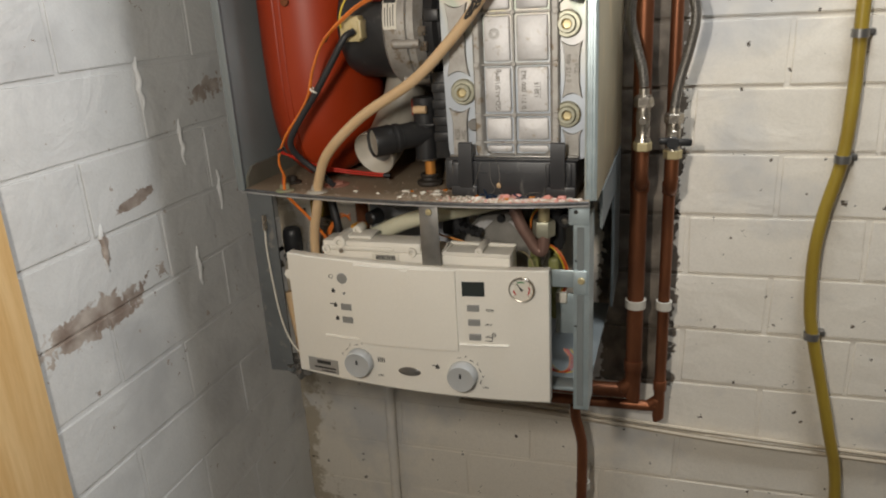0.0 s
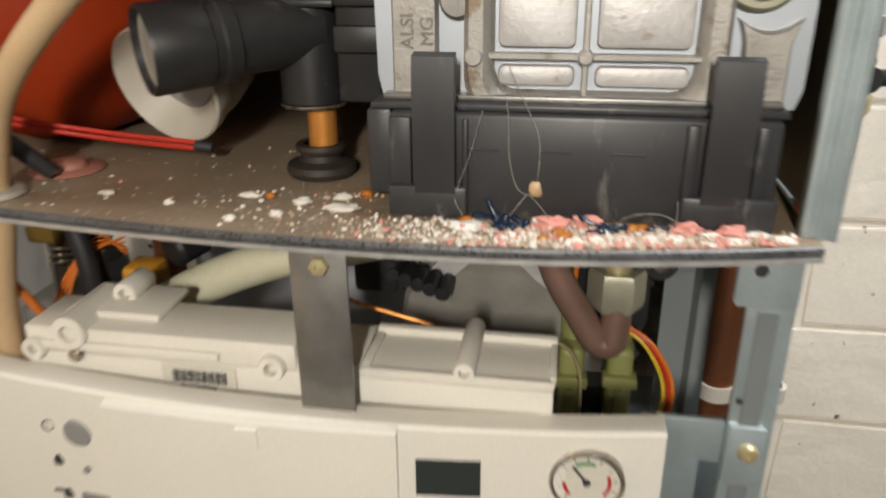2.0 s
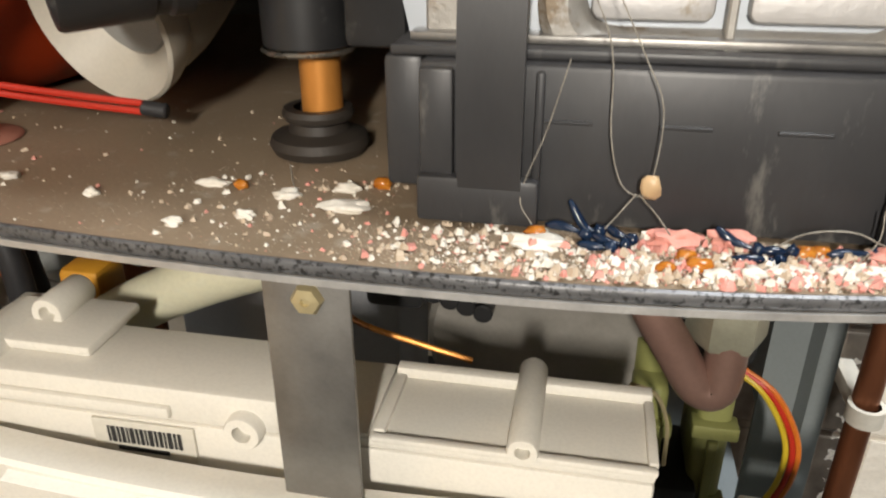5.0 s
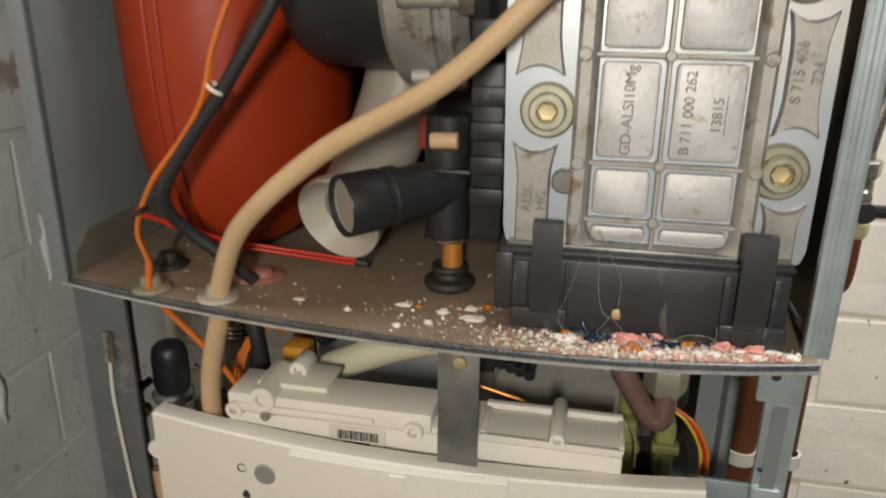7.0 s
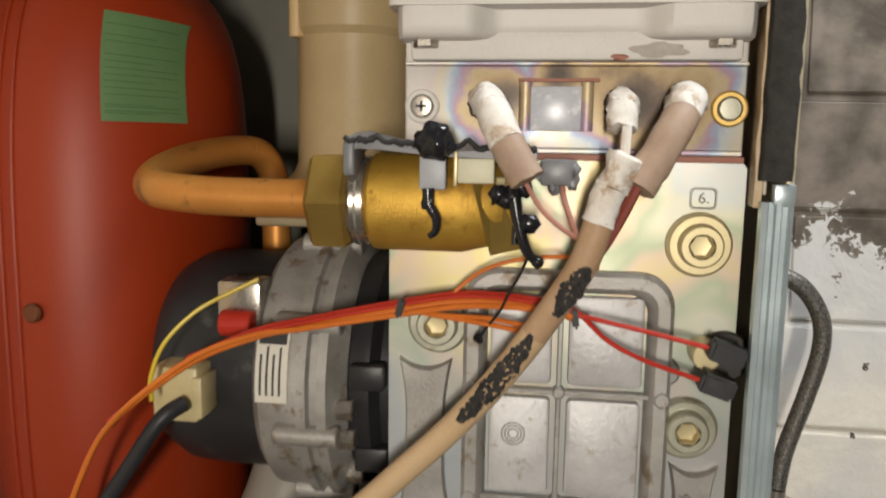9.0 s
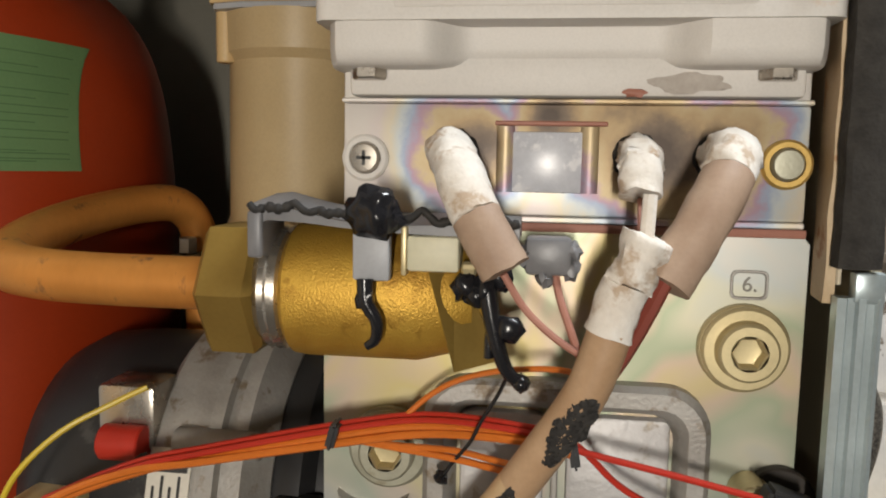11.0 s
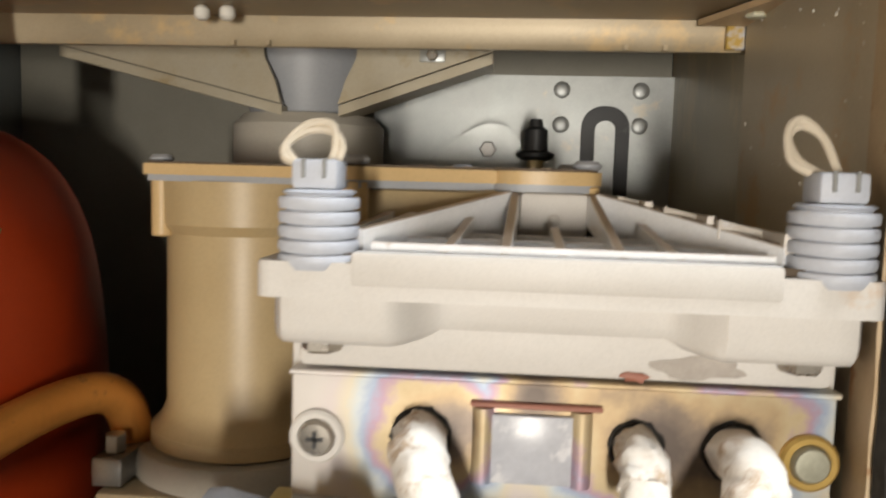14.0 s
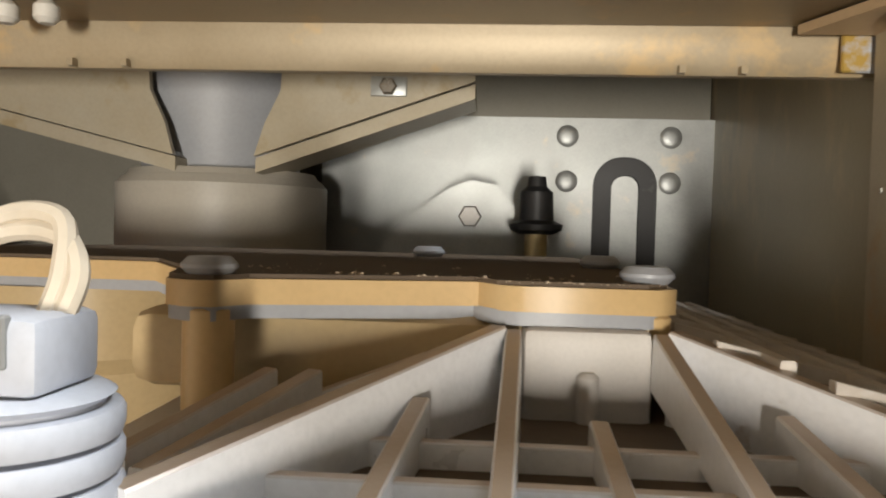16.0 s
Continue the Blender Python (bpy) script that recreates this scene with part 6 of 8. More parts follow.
# ---- wire harness ----
BUN = [(-0.4260, 0.742, 1.3100), (-0.4300, 0.740, 1.3300), (-0.4180, 0.739, 1.3570), (-0.3960, 0.737, 1.3830), (-0.3800, 0.734, 1.4050), (-0.3720, 0.733, 1.4300), (-0.3560, 0.734, 1.4590), (-0.3210, 0.737, 1.4870), (-0.2920, 0.739, 1.5000), (-0.2700, 0.741, 1.5055), (-0.2290, 0.744, 1.5145), (-0.2010, 0.745, 1.5190), (-0.1720, 0.744, 1.5175), (-0.1580, 0.742, 1.5140)]


def shifted(pts, dx, dy, dz):
    return [(x + dx * math.sin(i * 1.3), y + dy, z + dz * math.cos(i * 0.9)) for i, (x, y, z) in enumerate(pts)]


H = "cable harness wires"
wire("harness_wire", BUN, 0.0013, W_ORANGE, "orange wire in the tied harness", "wire", H)
wire("harness_wire", shifted(BUN, 0.001, -0.0015, 0.0020), 0.0013, W_ORANGE, "orange wire in the tied harness", "wire", H)
wire("harness_wire", [(x, y - 0.001, z + 0.0022) for x, y, z in BUN[6:]] + [(-0.1300, 0.741, 1.5105), (-0.1060, 0.742, 1.5050)], 0.0010, W_RED, "red wire running to the sensor plug", "wire", H)
wire("harness_wire", [(x, y + 0.001, z + 0.0032) for x, y, z in BUN[7:]] + [(-0.1450, 0.742, 1.5060), (-0.1300, 0.742, 1.4985), (-0.1085, 0.743, 1.4915)], 0.0010, W_RED, "red wire running to the sensor plug", "wire", H)
wire("harness_wire", BUN[10:11] + [(-0.2130, 0.745, 1.5120), (-0.1930, 0.745, 1.5095), (-0.1780, 0.742, 1.5080), (-0.1680, 0.735, 1.5100)], 0.0011, W_ORANGE, "orange wire entering the tan hose", "wire", H)
wire("harness_wire", BUN[10:11] + [(-0.2120, 0.745, 1.5125), (-0.1930, 0.745, 1.5120), (-0.1780, 0.742, 1.5105), (-0.1670, 0.735, 1.5120)], 0.0010, W_ORANGE, "orange wire entering the tan hose", "wire", H)
wire("harness_wire", [(-0.2120, 0.746, 1.5170), (-0.2020, 0.746, 1.5270), (-0.1920, 0.745, 1.5335), (-0.1780, 0.744, 1.5375), (-0.1610, 0.741, 1.5390), (-0.1500, 0.735, 1.5360)], 0.0009, W_ORANGE, "thin orange wire looping over the cover", "wire", H)
wire("earth_wire", [(-0.3380, 0.738, 1.4700), (-0.3380, 0.738, 1.4810), (-0.3320, 0.740, 1.4960), (-0.3200, 0.746, 1.5090), (-0.3060, 0.753, 1.5170), (-0.2960, 0.757, 1.5220)], 0.0010, W_YELLOW, "thin yellow wire curving over the fan motor", "wire", H)
wire("sleeved_cable", [(-0.3280, 0.748, 1.4660), (-0.3360, 0.740, 1.4600), (-0.3530, 0.737, 1.4340), (-0.3740, 0.736, 1.4040), (-0.3930, 0.736, 1.3800), (-0.4100, 0.738, 1.3560), (-0.4120, 0.742, 1.3420), (-0.4050, 0.750, 1.3280), (-0.3880, 0.758, 1.3100), (-0.3780, 0.766, 1.2960)], 0.0036, W_BLACK, "thick black sleeved cable beside the red vessel", "cable", "", 6, 12)
wire("harness_wire", [(-0.4280, 0.738, 1.3400), (-0.4130, 0.752, 1.3310), (-0.3970, 0.770, 1.3180), (-0.3760, 0.782, 1.3110), (-0.3500, 0.787, 1.3070), (-0.3240, 0.788, 1.3050)], 0.0011, W_RED, "red wire lying towards the siphon", "wire", H)
wire("harness_wire", [(-0.4280, 0.738, 1.3430), (-0.4130, 0.753, 1.3280), (-0.3970, 0.771, 1.3150), (-0.3760, 0.783, 1.3080), (-0.3500, 0.788, 1.3040), (-0.3240, 0.789, 1.3020)], 0.0011, W_RED, "red wire lying towards the siphon", "wire", H)
solid("wire_end", rod(bm_new(), (-0.3250, 0.7885, 1.3036), (-0.3170, 0.7895, 1.3025), 0.0024, 12), W_BLACK, "black crimped end of two red wires", "wire end")
wire("harness_wire", [(-0.4270, 0.742, 1.3120), (-0.4290, 0.743, 1.2920), (-0.4250, 0.748, 1.2820), (-0.4050, 0.752, 1.2580), (-0.3880, 0.754, 1.2340), (-0.3860, 0.756, 1.2200)], 0.0018, W_ORANGE, "orange wire pair passing down through the tray", "wire", H)
wire("harness_wire", [(-0.4290, 0.744, 1.3120), (-0.4310, 0.745, 1.2920), (-0.4240, 0.750, 1.2790), (-0.4030, 0.754, 1.2540), (-0.3840, 0.756, 1.2280)], 0.0014, W_RED, "red wire passing down through the tray", "wire", H)
for x, z, a in ((-0.2290, 1.5155, 15), (-0.2925, 1.5005, 25), (-0.3560, 1.4600, 40), (-0.1580, 1.5145, -10), (-0.4250, 1.3420, 60)):
    yc = 0.737 if x < -0.3 else 0.743
    m = pose(x, yc, z, 0, a, 0)
    bm = bm_new()
    r = bmesh.ops.create_cube(bm, size=1)
    place(bm, r["verts"], m @ Matrix.Diagonal((0.0028, 0.0080, 0.0085, 1)))
    bmesh.ops.bevel(bm, geom=list(bm.edges), offset=0.001, segments=2, affect="EDGES")
    solid("cable_tie", bm, W_BLACK, "black cable tie round the wire harness", "cable tie", "cable ties")
bm = lathe(bm_new(), [(0.0046, -0.0010), (0.0053, -0.0010), (0.0053, 0.0010), (0.0046, 0.0010), (0.0046, -0.0010)], axis_frame((-0.3745, 0.735, 1.4080), (-0.3550, 0.736, 1.4360))[0], 20)
solid("cable_tie", bm, LABEL_W, "pale cable tie round the black sleeve", "cable tie", "cable ties")
sens = thing("sensor_plug", (-0.10, 0.750, 1.488), "pair of black spade connectors on the sensor", "connector")
for dx, z in ((0.0, 1.5050), (-0.0030, 1.4920)):
    bm = bm_new()
    r = bmesh.ops.create_cube(bm, size=1)
    place(bm, r["verts"], pose(-0.0985 + dx, 0.744, z - 0.0025, 0, 18, 0) @ Matrix.Diagonal((0.0140, 0.0090, 0.0085, 1)))
    bmesh.ops.bevel(bm, geom=list(bm.edges), offset=0.0012, segments=2, affect="EDGES")
    part("spade_connector", bm, BLACK, sens)
part("rubber_disc", rod(bm_new(), (-0.0950, 0.7645, 1.4965), (-0.0950, 0.7605, 1.4965), 0.0105, 28), RUBBER, sens, "round black rubber disc behind the plugs")
part("sensor_body", rod(bm_new(), (-0.1040, 0.7645, 1.4985), (-0.1040, 0.7520, 1.4985), 0.0060, 20), BRASS, sens, "brass sensor body")

# ---- spark plugs on the burner ----
BOOT = pbr("blue_grey_rubber", (0.50, 0.52, 0.57), (0.43, 0.45, 0.50), 0.5, 0.0, 40, 900, 0.05, stain=(0.42, 0.38, 0.34), stain_at=0.66)


def spring_plug(x):
    pl = thing("spark_igniter", (x, 0.7515, 1.645), "grey ribbed rubber igniter boot with looped cream wire", "igniter", "ribbed igniters")
    prof = [(0, 0), (0.0092, 0)]
    for i in range(5):
        z = 0.0006 + i * 0.0034
        prof += [(0.0095, z), (0.0098, z + 0.0010), (0.0098, z + 0.0022), (0.0095, z + 0.0028), (0.0080, z + 0.0029), (0.0080, z + 0.0033)]
    prof += [(0.0090, 0.0182), (0.0080, 0.0188), (0, 0.0188)]
    part("ribbed_cap", lathe(bm_new(), prof, pose(x, 0.7515, 1.6430), 36), BOOT, pl)
    plug = part("plug", box(bm_new(), x - 0.0056, x + 0.0056, 0.7460, 0.7570, 1.6618, 1.6690, 0.0012), BOOT, pl)
    for dx in (-0.0030, 0.0020):
        part("slot", box(bm_new(), x + dx, x + dx + 0.0010, 0.7455, 0.7467, 1.6645, 1.6692, 0.0002, 1), GREY_BTN, plug)
    for s in (0, 1):
        o = 0.0016 * s
        pts = [(x + 0.0040 - o, 0.7525, 1.6680), (x + 0.0050 - o, 0.7535, 1.6725), (x + 0.0020, 0.7555, 1.6760 + o), (x - 0.0040, 0.7555, 1.6760 + o), (x - 0.0085, 0.7525, 1.6725), (x - 0.0080 + o, 0.7495, 1.6693), (x - 0.0050, 0.7485, 1.6680)] if x < -0.15 else [(x - 0.0020 - o, 0.7525, 1.6680), (x - 0.0070 - o, 0.7555, 1.6715), (x - 0.0088, 0.7585, 1.6770 + o), (x - 0.0055, 0.7595, 1.6800 + o), (x - 0.0010, 0.7575, 1.6770), (x + 0.0020, 0.7545, 1.6680)]
        part("wire_loop", tube(bm_new(), pts, 0.0011, 8, 6), W_WHITE, pl, "cream looped wire")
    return pl


spring_plug(-0.2220)
spring_plug(-0.1018)

# ---- top of the casing: flue cone, collar, back plate ----
flue = thing("flue_adapter", (-0.283, 0.97, 1.66), "grey flue adapter with a cone and flared skirts", "flue")
bm = lathe(bm_new(), [(0.038, 0.0), (0.0395, 0.002), (0.0395, 0.036), (0.037, 0.039), (0.030, 0.040)], pose(-0.2825, 0.972, 1.655), 44)
part("collar", bm, GREY_TUBE, flue, "ribbed pale collar")
part("cone", lathe(bm_new(), [(0.015, -0.002), (0.0290, -0.002), (0.0295, 0.000), (0.0380, 0.036), (0.0380, 0.050), (0.020, 0.050)], pose(-0.2850, 0.976, 1.697), 44), GREY_PL, flue, "smooth grey cone")
part("collar_top", lathe(bm_new(), [(0.018, 0.0), (0.0365, 0.0), (0.0345, 0.0030), (0.018, 0.0042)], pose(-0.2825, 0.972, 1.6935), 44), GREY_TUBE, flue)
for sgn, xb, xm, xt, x1, zz in ((-1, -0.2870, -0.2900, -0.2965, -0.400, 1.727), (1, -0.2590, -0.2555, -0.2490, -0.185, 1.726)):
    prof = [(xb, 1.7000), (x1, zz), (x1, 1.745), (xt, 1.745), (xt + sgn * -0.0012, 1.722), (xm, 1.711)]
    part("skirt", prism_y(bm_new(), prof, 0.934, 0.9365), SKIRT, flue, "flared metal skirt")
    bm = loft(bm_new(), [[(xb, 0.936, 1.6945), (xb, 0.962, 1.6945), (xb, 0.962, 1.6995), (xb, 0.936, 1.6995)], [(x1, 0.936, zz - 0.0055), (x1, 0.962, zz - 0.0055), (x1, 0.962, zz - 0.0005), (x1, 0.936, zz - 0.0005)]])
    part("skirt_fold", bm, SKIRT, flue)
part("screw", rod(bm_new(), (-0.2135, 0.9335, 1.7235), (-0.2135, 0.9300, 1.7235), 0.0030, 6), CHROME, flue)
part("clip", box(bm_new(), -0.2195, -0.2075, 0.9325, 0.934, 1.7205, 1.7270, 0.0004), GALV, flue)

PY = 1.0300
bp = thing("back_plate", (-0.166, 1.035, 1.60), "bright galvanised plate with dimples on the back panel", "plate")


def at_plate(x, z):
    return (-0.165 + (x + 0.165) * 0.936, 1.673 + (z - 1.673) * 0.936)


poly = [at_plate(*p) for p in ((-0.2640, 1.60), (-0.0735, 1.60), (-0.0735, 1.7325), (-0.1960, 1.7325), (-0.2640, 1.7110))]
part("sheet", prism_y(bm_new(), poly, PY, PY + 0.0055), GALV, bp)
for x, z in ((-0.1452, 1.7205), (-0.0990, 1.7205), (-0.1452, 1.7000), (-0.0990, 1.7000)):
    part("dimple", lathe(bm_new(), [(0.0050, 0), (0.0044, 0.0004), (0.0032, 0.0008), (0.0016, 0.0010), (0, 0.0010)], axis_frame((x, PY, z), (x, 0, z))[0], 22), GALV, bp)
(ax0, az0), (ax1, az1) = at_plate(-0.1310, 1.630), at_plate(-0.1005, 1.7140)
# black ring laid on the plate in place of the shade round the arch
part("arch_shade", frame_pad(bm_new(), round_rect(ax0, ax1, az0, az1, 0.0130, 8), round_rect(ax0 + 0.0082, ax1 - 0.0082, az0 + 0.004, az1 - 0.0085, 0.0055, 8), PY + 0.0005, PY - 0.0006, 0.0003), BLACK, bp, "flat black arch ring painted for the shade round the pressed arch")
k_ = 0.918
lug_poly = [(-0.165 + (x + 0.165) * k_, 1.673 + (z - 1.673) * k_) for x, z in ((-0.2280, 1.630), (-0.2280, 1.6680), (-0.2220, 1.6780), (-0.1990, 1.6950), (-0.1890, 1.6990), (-0.1780, 1.6970), (-0.1700, 1.6880), (-0.1690, 1.630))]
part("lug", prism_y(bm_new(), lug_poly, 0.9850, 0.9875), GALV, bp, "rounded fixing lug")
part("lug_arm", box(bm_new(), -0.215, -0.175, 0.9875, PY, 1.645, 1.650, 0.0005), GALV, bp)
nx, nz = -0.165 + (-0.1890 + 0.165) * k_, 1.673 + (1.6830 - 1.673) * k_
part("nut", rod(bm_new(), (nx, 0.985, nz), (nx, 0.9800, nz), 0.0046, 6), STEEL, bp)
vent = thing("air_vent_valve", (-0.160, 0.95, 1.668), "small black air vent valve on a brass stem", "valve")
part("stem", rod(bm_new(), (-0.1625, 0.955, 1.650), (-0.1625, 0.955, 1.6785), 0.0040, 16), BRASS, vent, "brass stem")
part("cap", lathe(bm_new(), [(0, 0.0345), (0.0030, 0.034), (0.0036, 0.0305), (0.0058, 0.0285), (0.0062, 0.0185), (0.0095, 0.0170), (0.0092, 0.0150), (0.0060, 0.0135), (0.004, 0.0135)], pose(-0.1625, 0.955, 1.6625), 20), BLACK, vent)
for x in (-0.2950, -0.2850):
    solid("rivet", rod(bm_new(), (x, 0.858, 1.7288), (x, 0.858, 1.7235), 0.0030, 14, bev=0.0012), WHITE_PL, "small pale rivet under the top panel", "rivet", "top rivets")
gus = bm_new()
loft(gus, [[(-0.106, 0.872, z), (-0.0815, 0.872, z), (-0.0815, 0.80, z)] for z in (1.7262, 1.7285)])
solid("corner_gusset", gus, HOSE, "rust-brown triangular corner gusset under the top", "gusset")
solid("gusset_screw", rod(bm_new(), (-0.0915, 0.850, 1.7262), (-0.0915, 0.850, 1.7245), 0.0036, 6), HOSE_W, "pale tan screw in the rusty corner gusset", "screw")
liner_z = [1.560 + 0.168 * q / 14 for q in range(15)]
part("insulation_strip", loft(bm_new(), [[(x, y, z) for x, y in ((-0.0912 + 0.0012 * noise.noise(Vector((z * 90, 1, 0))), 0.7490), (-0.0884, 0.7490), (-0.0884, 0.764), (-0.0897, 0.764))] for z in liner_z]), LINER, casing, "peeling rusty tan strip along the side panel")

# ---- hydraulics below the tray ----
pump = thing("pump", (-0.215, 0.87, 1.15), "dark cast pump behind the electronics box", "pump")
mp, _ = axis_frame((-0.199, 0.842, 1.198), (-0.199, 0, 1.198))
part("pump_head", lathe(bm_new(), [(0, -0.06), (0.050, -0.06), (0.050, -0.004), (0.047, 0.0), (0.030, 0.002), (0, 0.004)], mp, 44), PUMP, pump)
for a in (52, 128):
    bm = bm_new()
    ring0 = []
    n = 10
    for r0, r1 in ((0.036, 0.046),):
        for i in range(n + 1):
            an = radians(a - 24 + 48 * i / n)
            w = 0.5 * (r1 - r0) * math.sin(math.pi * i / n) + 0.0004
            rm = (r0 + r1) / 2
            ring0.append([(-0.199 + (rm + s * w) * math.cos(an), 0.8365 + dy, 1.198 + (rm + s * w) * math.sin(an)) for s, dy in ((-1, 0), (1, 0), (1, 0.004), (-1, 0.004))])
    loft(bm, ring0)
    part("bright_edge", bm, CAST_PAD, pump, "machined bright rim")
for a in (35, 90, 145):
    x, z = -0.199 + 0.043 * math.cos(radians(a)), 1.198 + 0.043 * math.sin(radians(a))
    part("screw", rod(bm_new(), (x, 0.841, z), (x, 0.834, z), 0.0048, 12), BLACK, pump)
bm = box(bm_new(), -0.266, -0.244, 0.815, 0.85, 1.225, 1.265, 0.003)
for i in range(5):
    rod(bm, (-0.246 + 0.006 * i, 0.812, 1.236 - 0.002 * i), (-0.246 + 0.006 * i, 0.83, 1.236 - 0.002 * i), 0.0036, 12)
part("plug", bm, BLACK, pump, "black cable plug")
plates = thing("plate_exchanger", (-0.3335, 0.94, 1.085), "blue-grey block behind the cream hose", "heat exchanger")
part("block", box(bm_new(), -0.390, -0.277, 0.900, 0.98, 1.085, 1.282, 0.006), GREY_PL, plates)
part("end_plate", box(bm_new(), -0.393, -0.274, 0.8955, 0.8995, 1.090, 1.280, 0.002), GREY_PL, plates)
wire("cream_hose", [(-0.402, 0.800, 1.190), (-0.370, 0.800, 1.212), (-0.335, 0.800, 1.232), (-0.300, 0.802, 1.246), (-0.262, 0.806, 1.2545), (-0.225, 0.815, 1.2610), (-0.185, 0.83, 1.268)], 0.0098, HOSE_W, "thick cream drain hose under the tray", "hose", "", 6, 18)
wire("return_pipe", [(-0.1800, 0.800, 1.2890), (-0.1700, 0.800, 1.2520), (-0.1570, 0.800, 1.2285), (-0.1490, 0.800, 1.2165), (-0.1430, 0.800, 1.2160), (-0.1415, 0.801, 1.2270), (-0.1420, 0.803, 1.2450)], 0.0068, PIPE_MAUVE, "brown copper pipe with a hook bend", "pipe", "", 6, 16)
union = thing("pipe_union", (-0.1420, 0.805, 1.232), "brass union nut on the brown copper pipe", "pipe fitting")
part("nut", lathe(bm_new(), [(0.008, 0), (0.0125, 0), (0.0135, 0.002), (0.0135, 0.012), (0.0125, 0.014), (0.008, 0.014)], pose(-0.1420, 0.806, 1.2320) @ Matrix.Diagonal((0.95, 0.95, 1.3, 1)), 6), GREYBOLT, union, "dull hexagon nut", 20)
part("sleeve", rod(bm_new(), (-0.1420, 0.806, 1.245), (-0.1420, 0.806, 1.288), 0.0065, 18), BRASS, union)
vhead = thing("actuator_block", (-0.140, 0.84, 1.205), "black plastic actuator block behind the brass union", "actuator")
part("body", box(bm_new(), -0.1600, -0.1240, 0.826, 0.862, 1.206, 1.286, 0.006, 3), BLACK, vhead)
part("lug", rod(bm_new(), (-0.1215, 0.826, 1.2440), (-0.1215, 0.850, 1.2440), 0.0085, 22, bev=0.0015), BLACK, vhead, "round screw lug")
part("lug", rod(bm_new(), (-0.1235, 0.826, 1.2640), (-0.1235, 0.850, 1.2640), 0.0070, 22, bev=0.0015), BLACK, vhead)
part("screw", lathe(bm_new(), [(0.0038, 0), (0.0038, 0.0010), (0.0030, 0.0022), (0.0010, 0.0024), (0.0008, 0.0014), (0, 0.0014)], axis_frame((-0.1215, 0.826, 1.2440), (-0.1215, 0, 1.2440))[0], 16), CHROME, vhead, "silver screw")
for dz, mt in ((0.0, W_ORANGE), (0.0022, W_YELLOW), (0.0042, W_BLACK)):
    wire("valve_wire", [(-0.1600, 0.822, 1.2300 + dz), (-0.1590, 0.819, 1.2460 + dz), (-0.1530, 0.818, 1.2570 + dz), (-0.1430, 0.819, 1.2620 + dz), (-0.1300, 0.822, 1.2610 + dz)], 0.0011, mt, "coloured wire over the black actuator", "wire", "valve wires")
wire("steel_spring_wire", [(-0.1700, 0.800, 1.2140), (-0.1640, 0.801, 1.2120), (-0.1590, 0.803, 1.2060), (-0.1550, 0.806, 1.1930), (-0.1540, 0.808, 1.1750)], 0.0008, BRASS, "bent brass-coloured spring wire beside the valve", "wire")
for x, z0, z1 in ((-0.159, 1.120, 1.196), (-0.135, 1.120, 1.198)):
    bm = box(bm_new(), x - 0.0065, x + 0.0065, 0.825, 0.86, z0, z1, 0.004, 3)
    rod(bm, (x, 0.842, z1 - 0.002), (x, 0.842, z1 + 0.012), 0.0065, 16)
    box(bm, x - 0.0085, x + 0.0085, 0.821, 0.83, z1 - 0.020, z1 - 0.014, 0.001)
    box(bm, x - 0.0018, x + 0.0018, 0.8215, 0.8245, z0 + 0.01, z1 - 0.022, 0.0006)
    box(bm, x - 0.0085, x + 0.0085, 0.820, 0.83, z0 + 0.02, z0 + 0.028, 0.001)
    solid("diverter_valve", bm, OLIVE, "olive green plastic valve body", "valve", "olive valves")
solid("valve_motor", box(bm_new(), -0.157, -0.138, 0.818, 0.86, 1.09, 1.155, 0.003), BLACK, "black actuator between the olive valves", "actuator")
for dx, mt in ((0, W_YELLOW), (0.0022, W_RED), (0.004, W_ORANGE)):
    wire("valve_wire", [(-0.139 + dx, 0.805, 1.222), (-0.128 + dx, 0.800, 1.216), (-0.119 + dx, 0.798, 1.200), (-0.118 + dx, 0.798, 1.184), (-0.122 + dx, 0.800, 1.166)], 0.0010, mt, "coloured wire to the valve motor", "wire", "valve wires")
solid("valve_plug", box(bm_new(), -0.1275, -0.1150, 0.794, 0.806, 1.155, 1.168, 0.0012), LABEL_W, "small white wire plug", "plug")
flow = thing("flow_valve", (-0.457, 0.80, 1.150), "black flow valve barrel on a dull metal casting", "valve")
part("barrel", lathe(bm_new(), [(0, 0.034), (0.0085, 0.034), (0.0105, 0.032), (0.0118, 0.026), (0.0118, 0.006), (0.0105, 0.001), (0, 0)], pose(-0.457, 0.796, 1.1985), 26), BLACK, flow, "black plastic barrel")
part("bowl", lathe(bm_new(), [(0, -0.010), (0.006, -0.010), (0.0125, -0.004), (0.0140, 0.001), (0.0120, 0.003), (0, 0.003)], pose(-0.457, 0.796, 1.1960), 26), GALV, flow, "grey metal bowl")
part("stem", rod(bm_new(), (-0.4590, 0.794, 1.1640), (-0.4590, 0.794, 1.1870), 0.0038, 16), CHROME, flow, "short bright stem")
bm = box(bm_new(), -0.4460, -0.4080, 0.802, 0.840, 1.150, 1.212, 0.008, 3)
rod(bm, (-0.430, 0.803, 1.190), (-0.430, 0.792, 1.190), 0.0120, 22, bev=0.002)
rod(bm, (-0.420, 0.820, 1.205), (-0.420, 0.820, 1.232), 0.0110, 22, bev=0.002)
part("casting", bm, PUMP, flow, "dull grey casting")
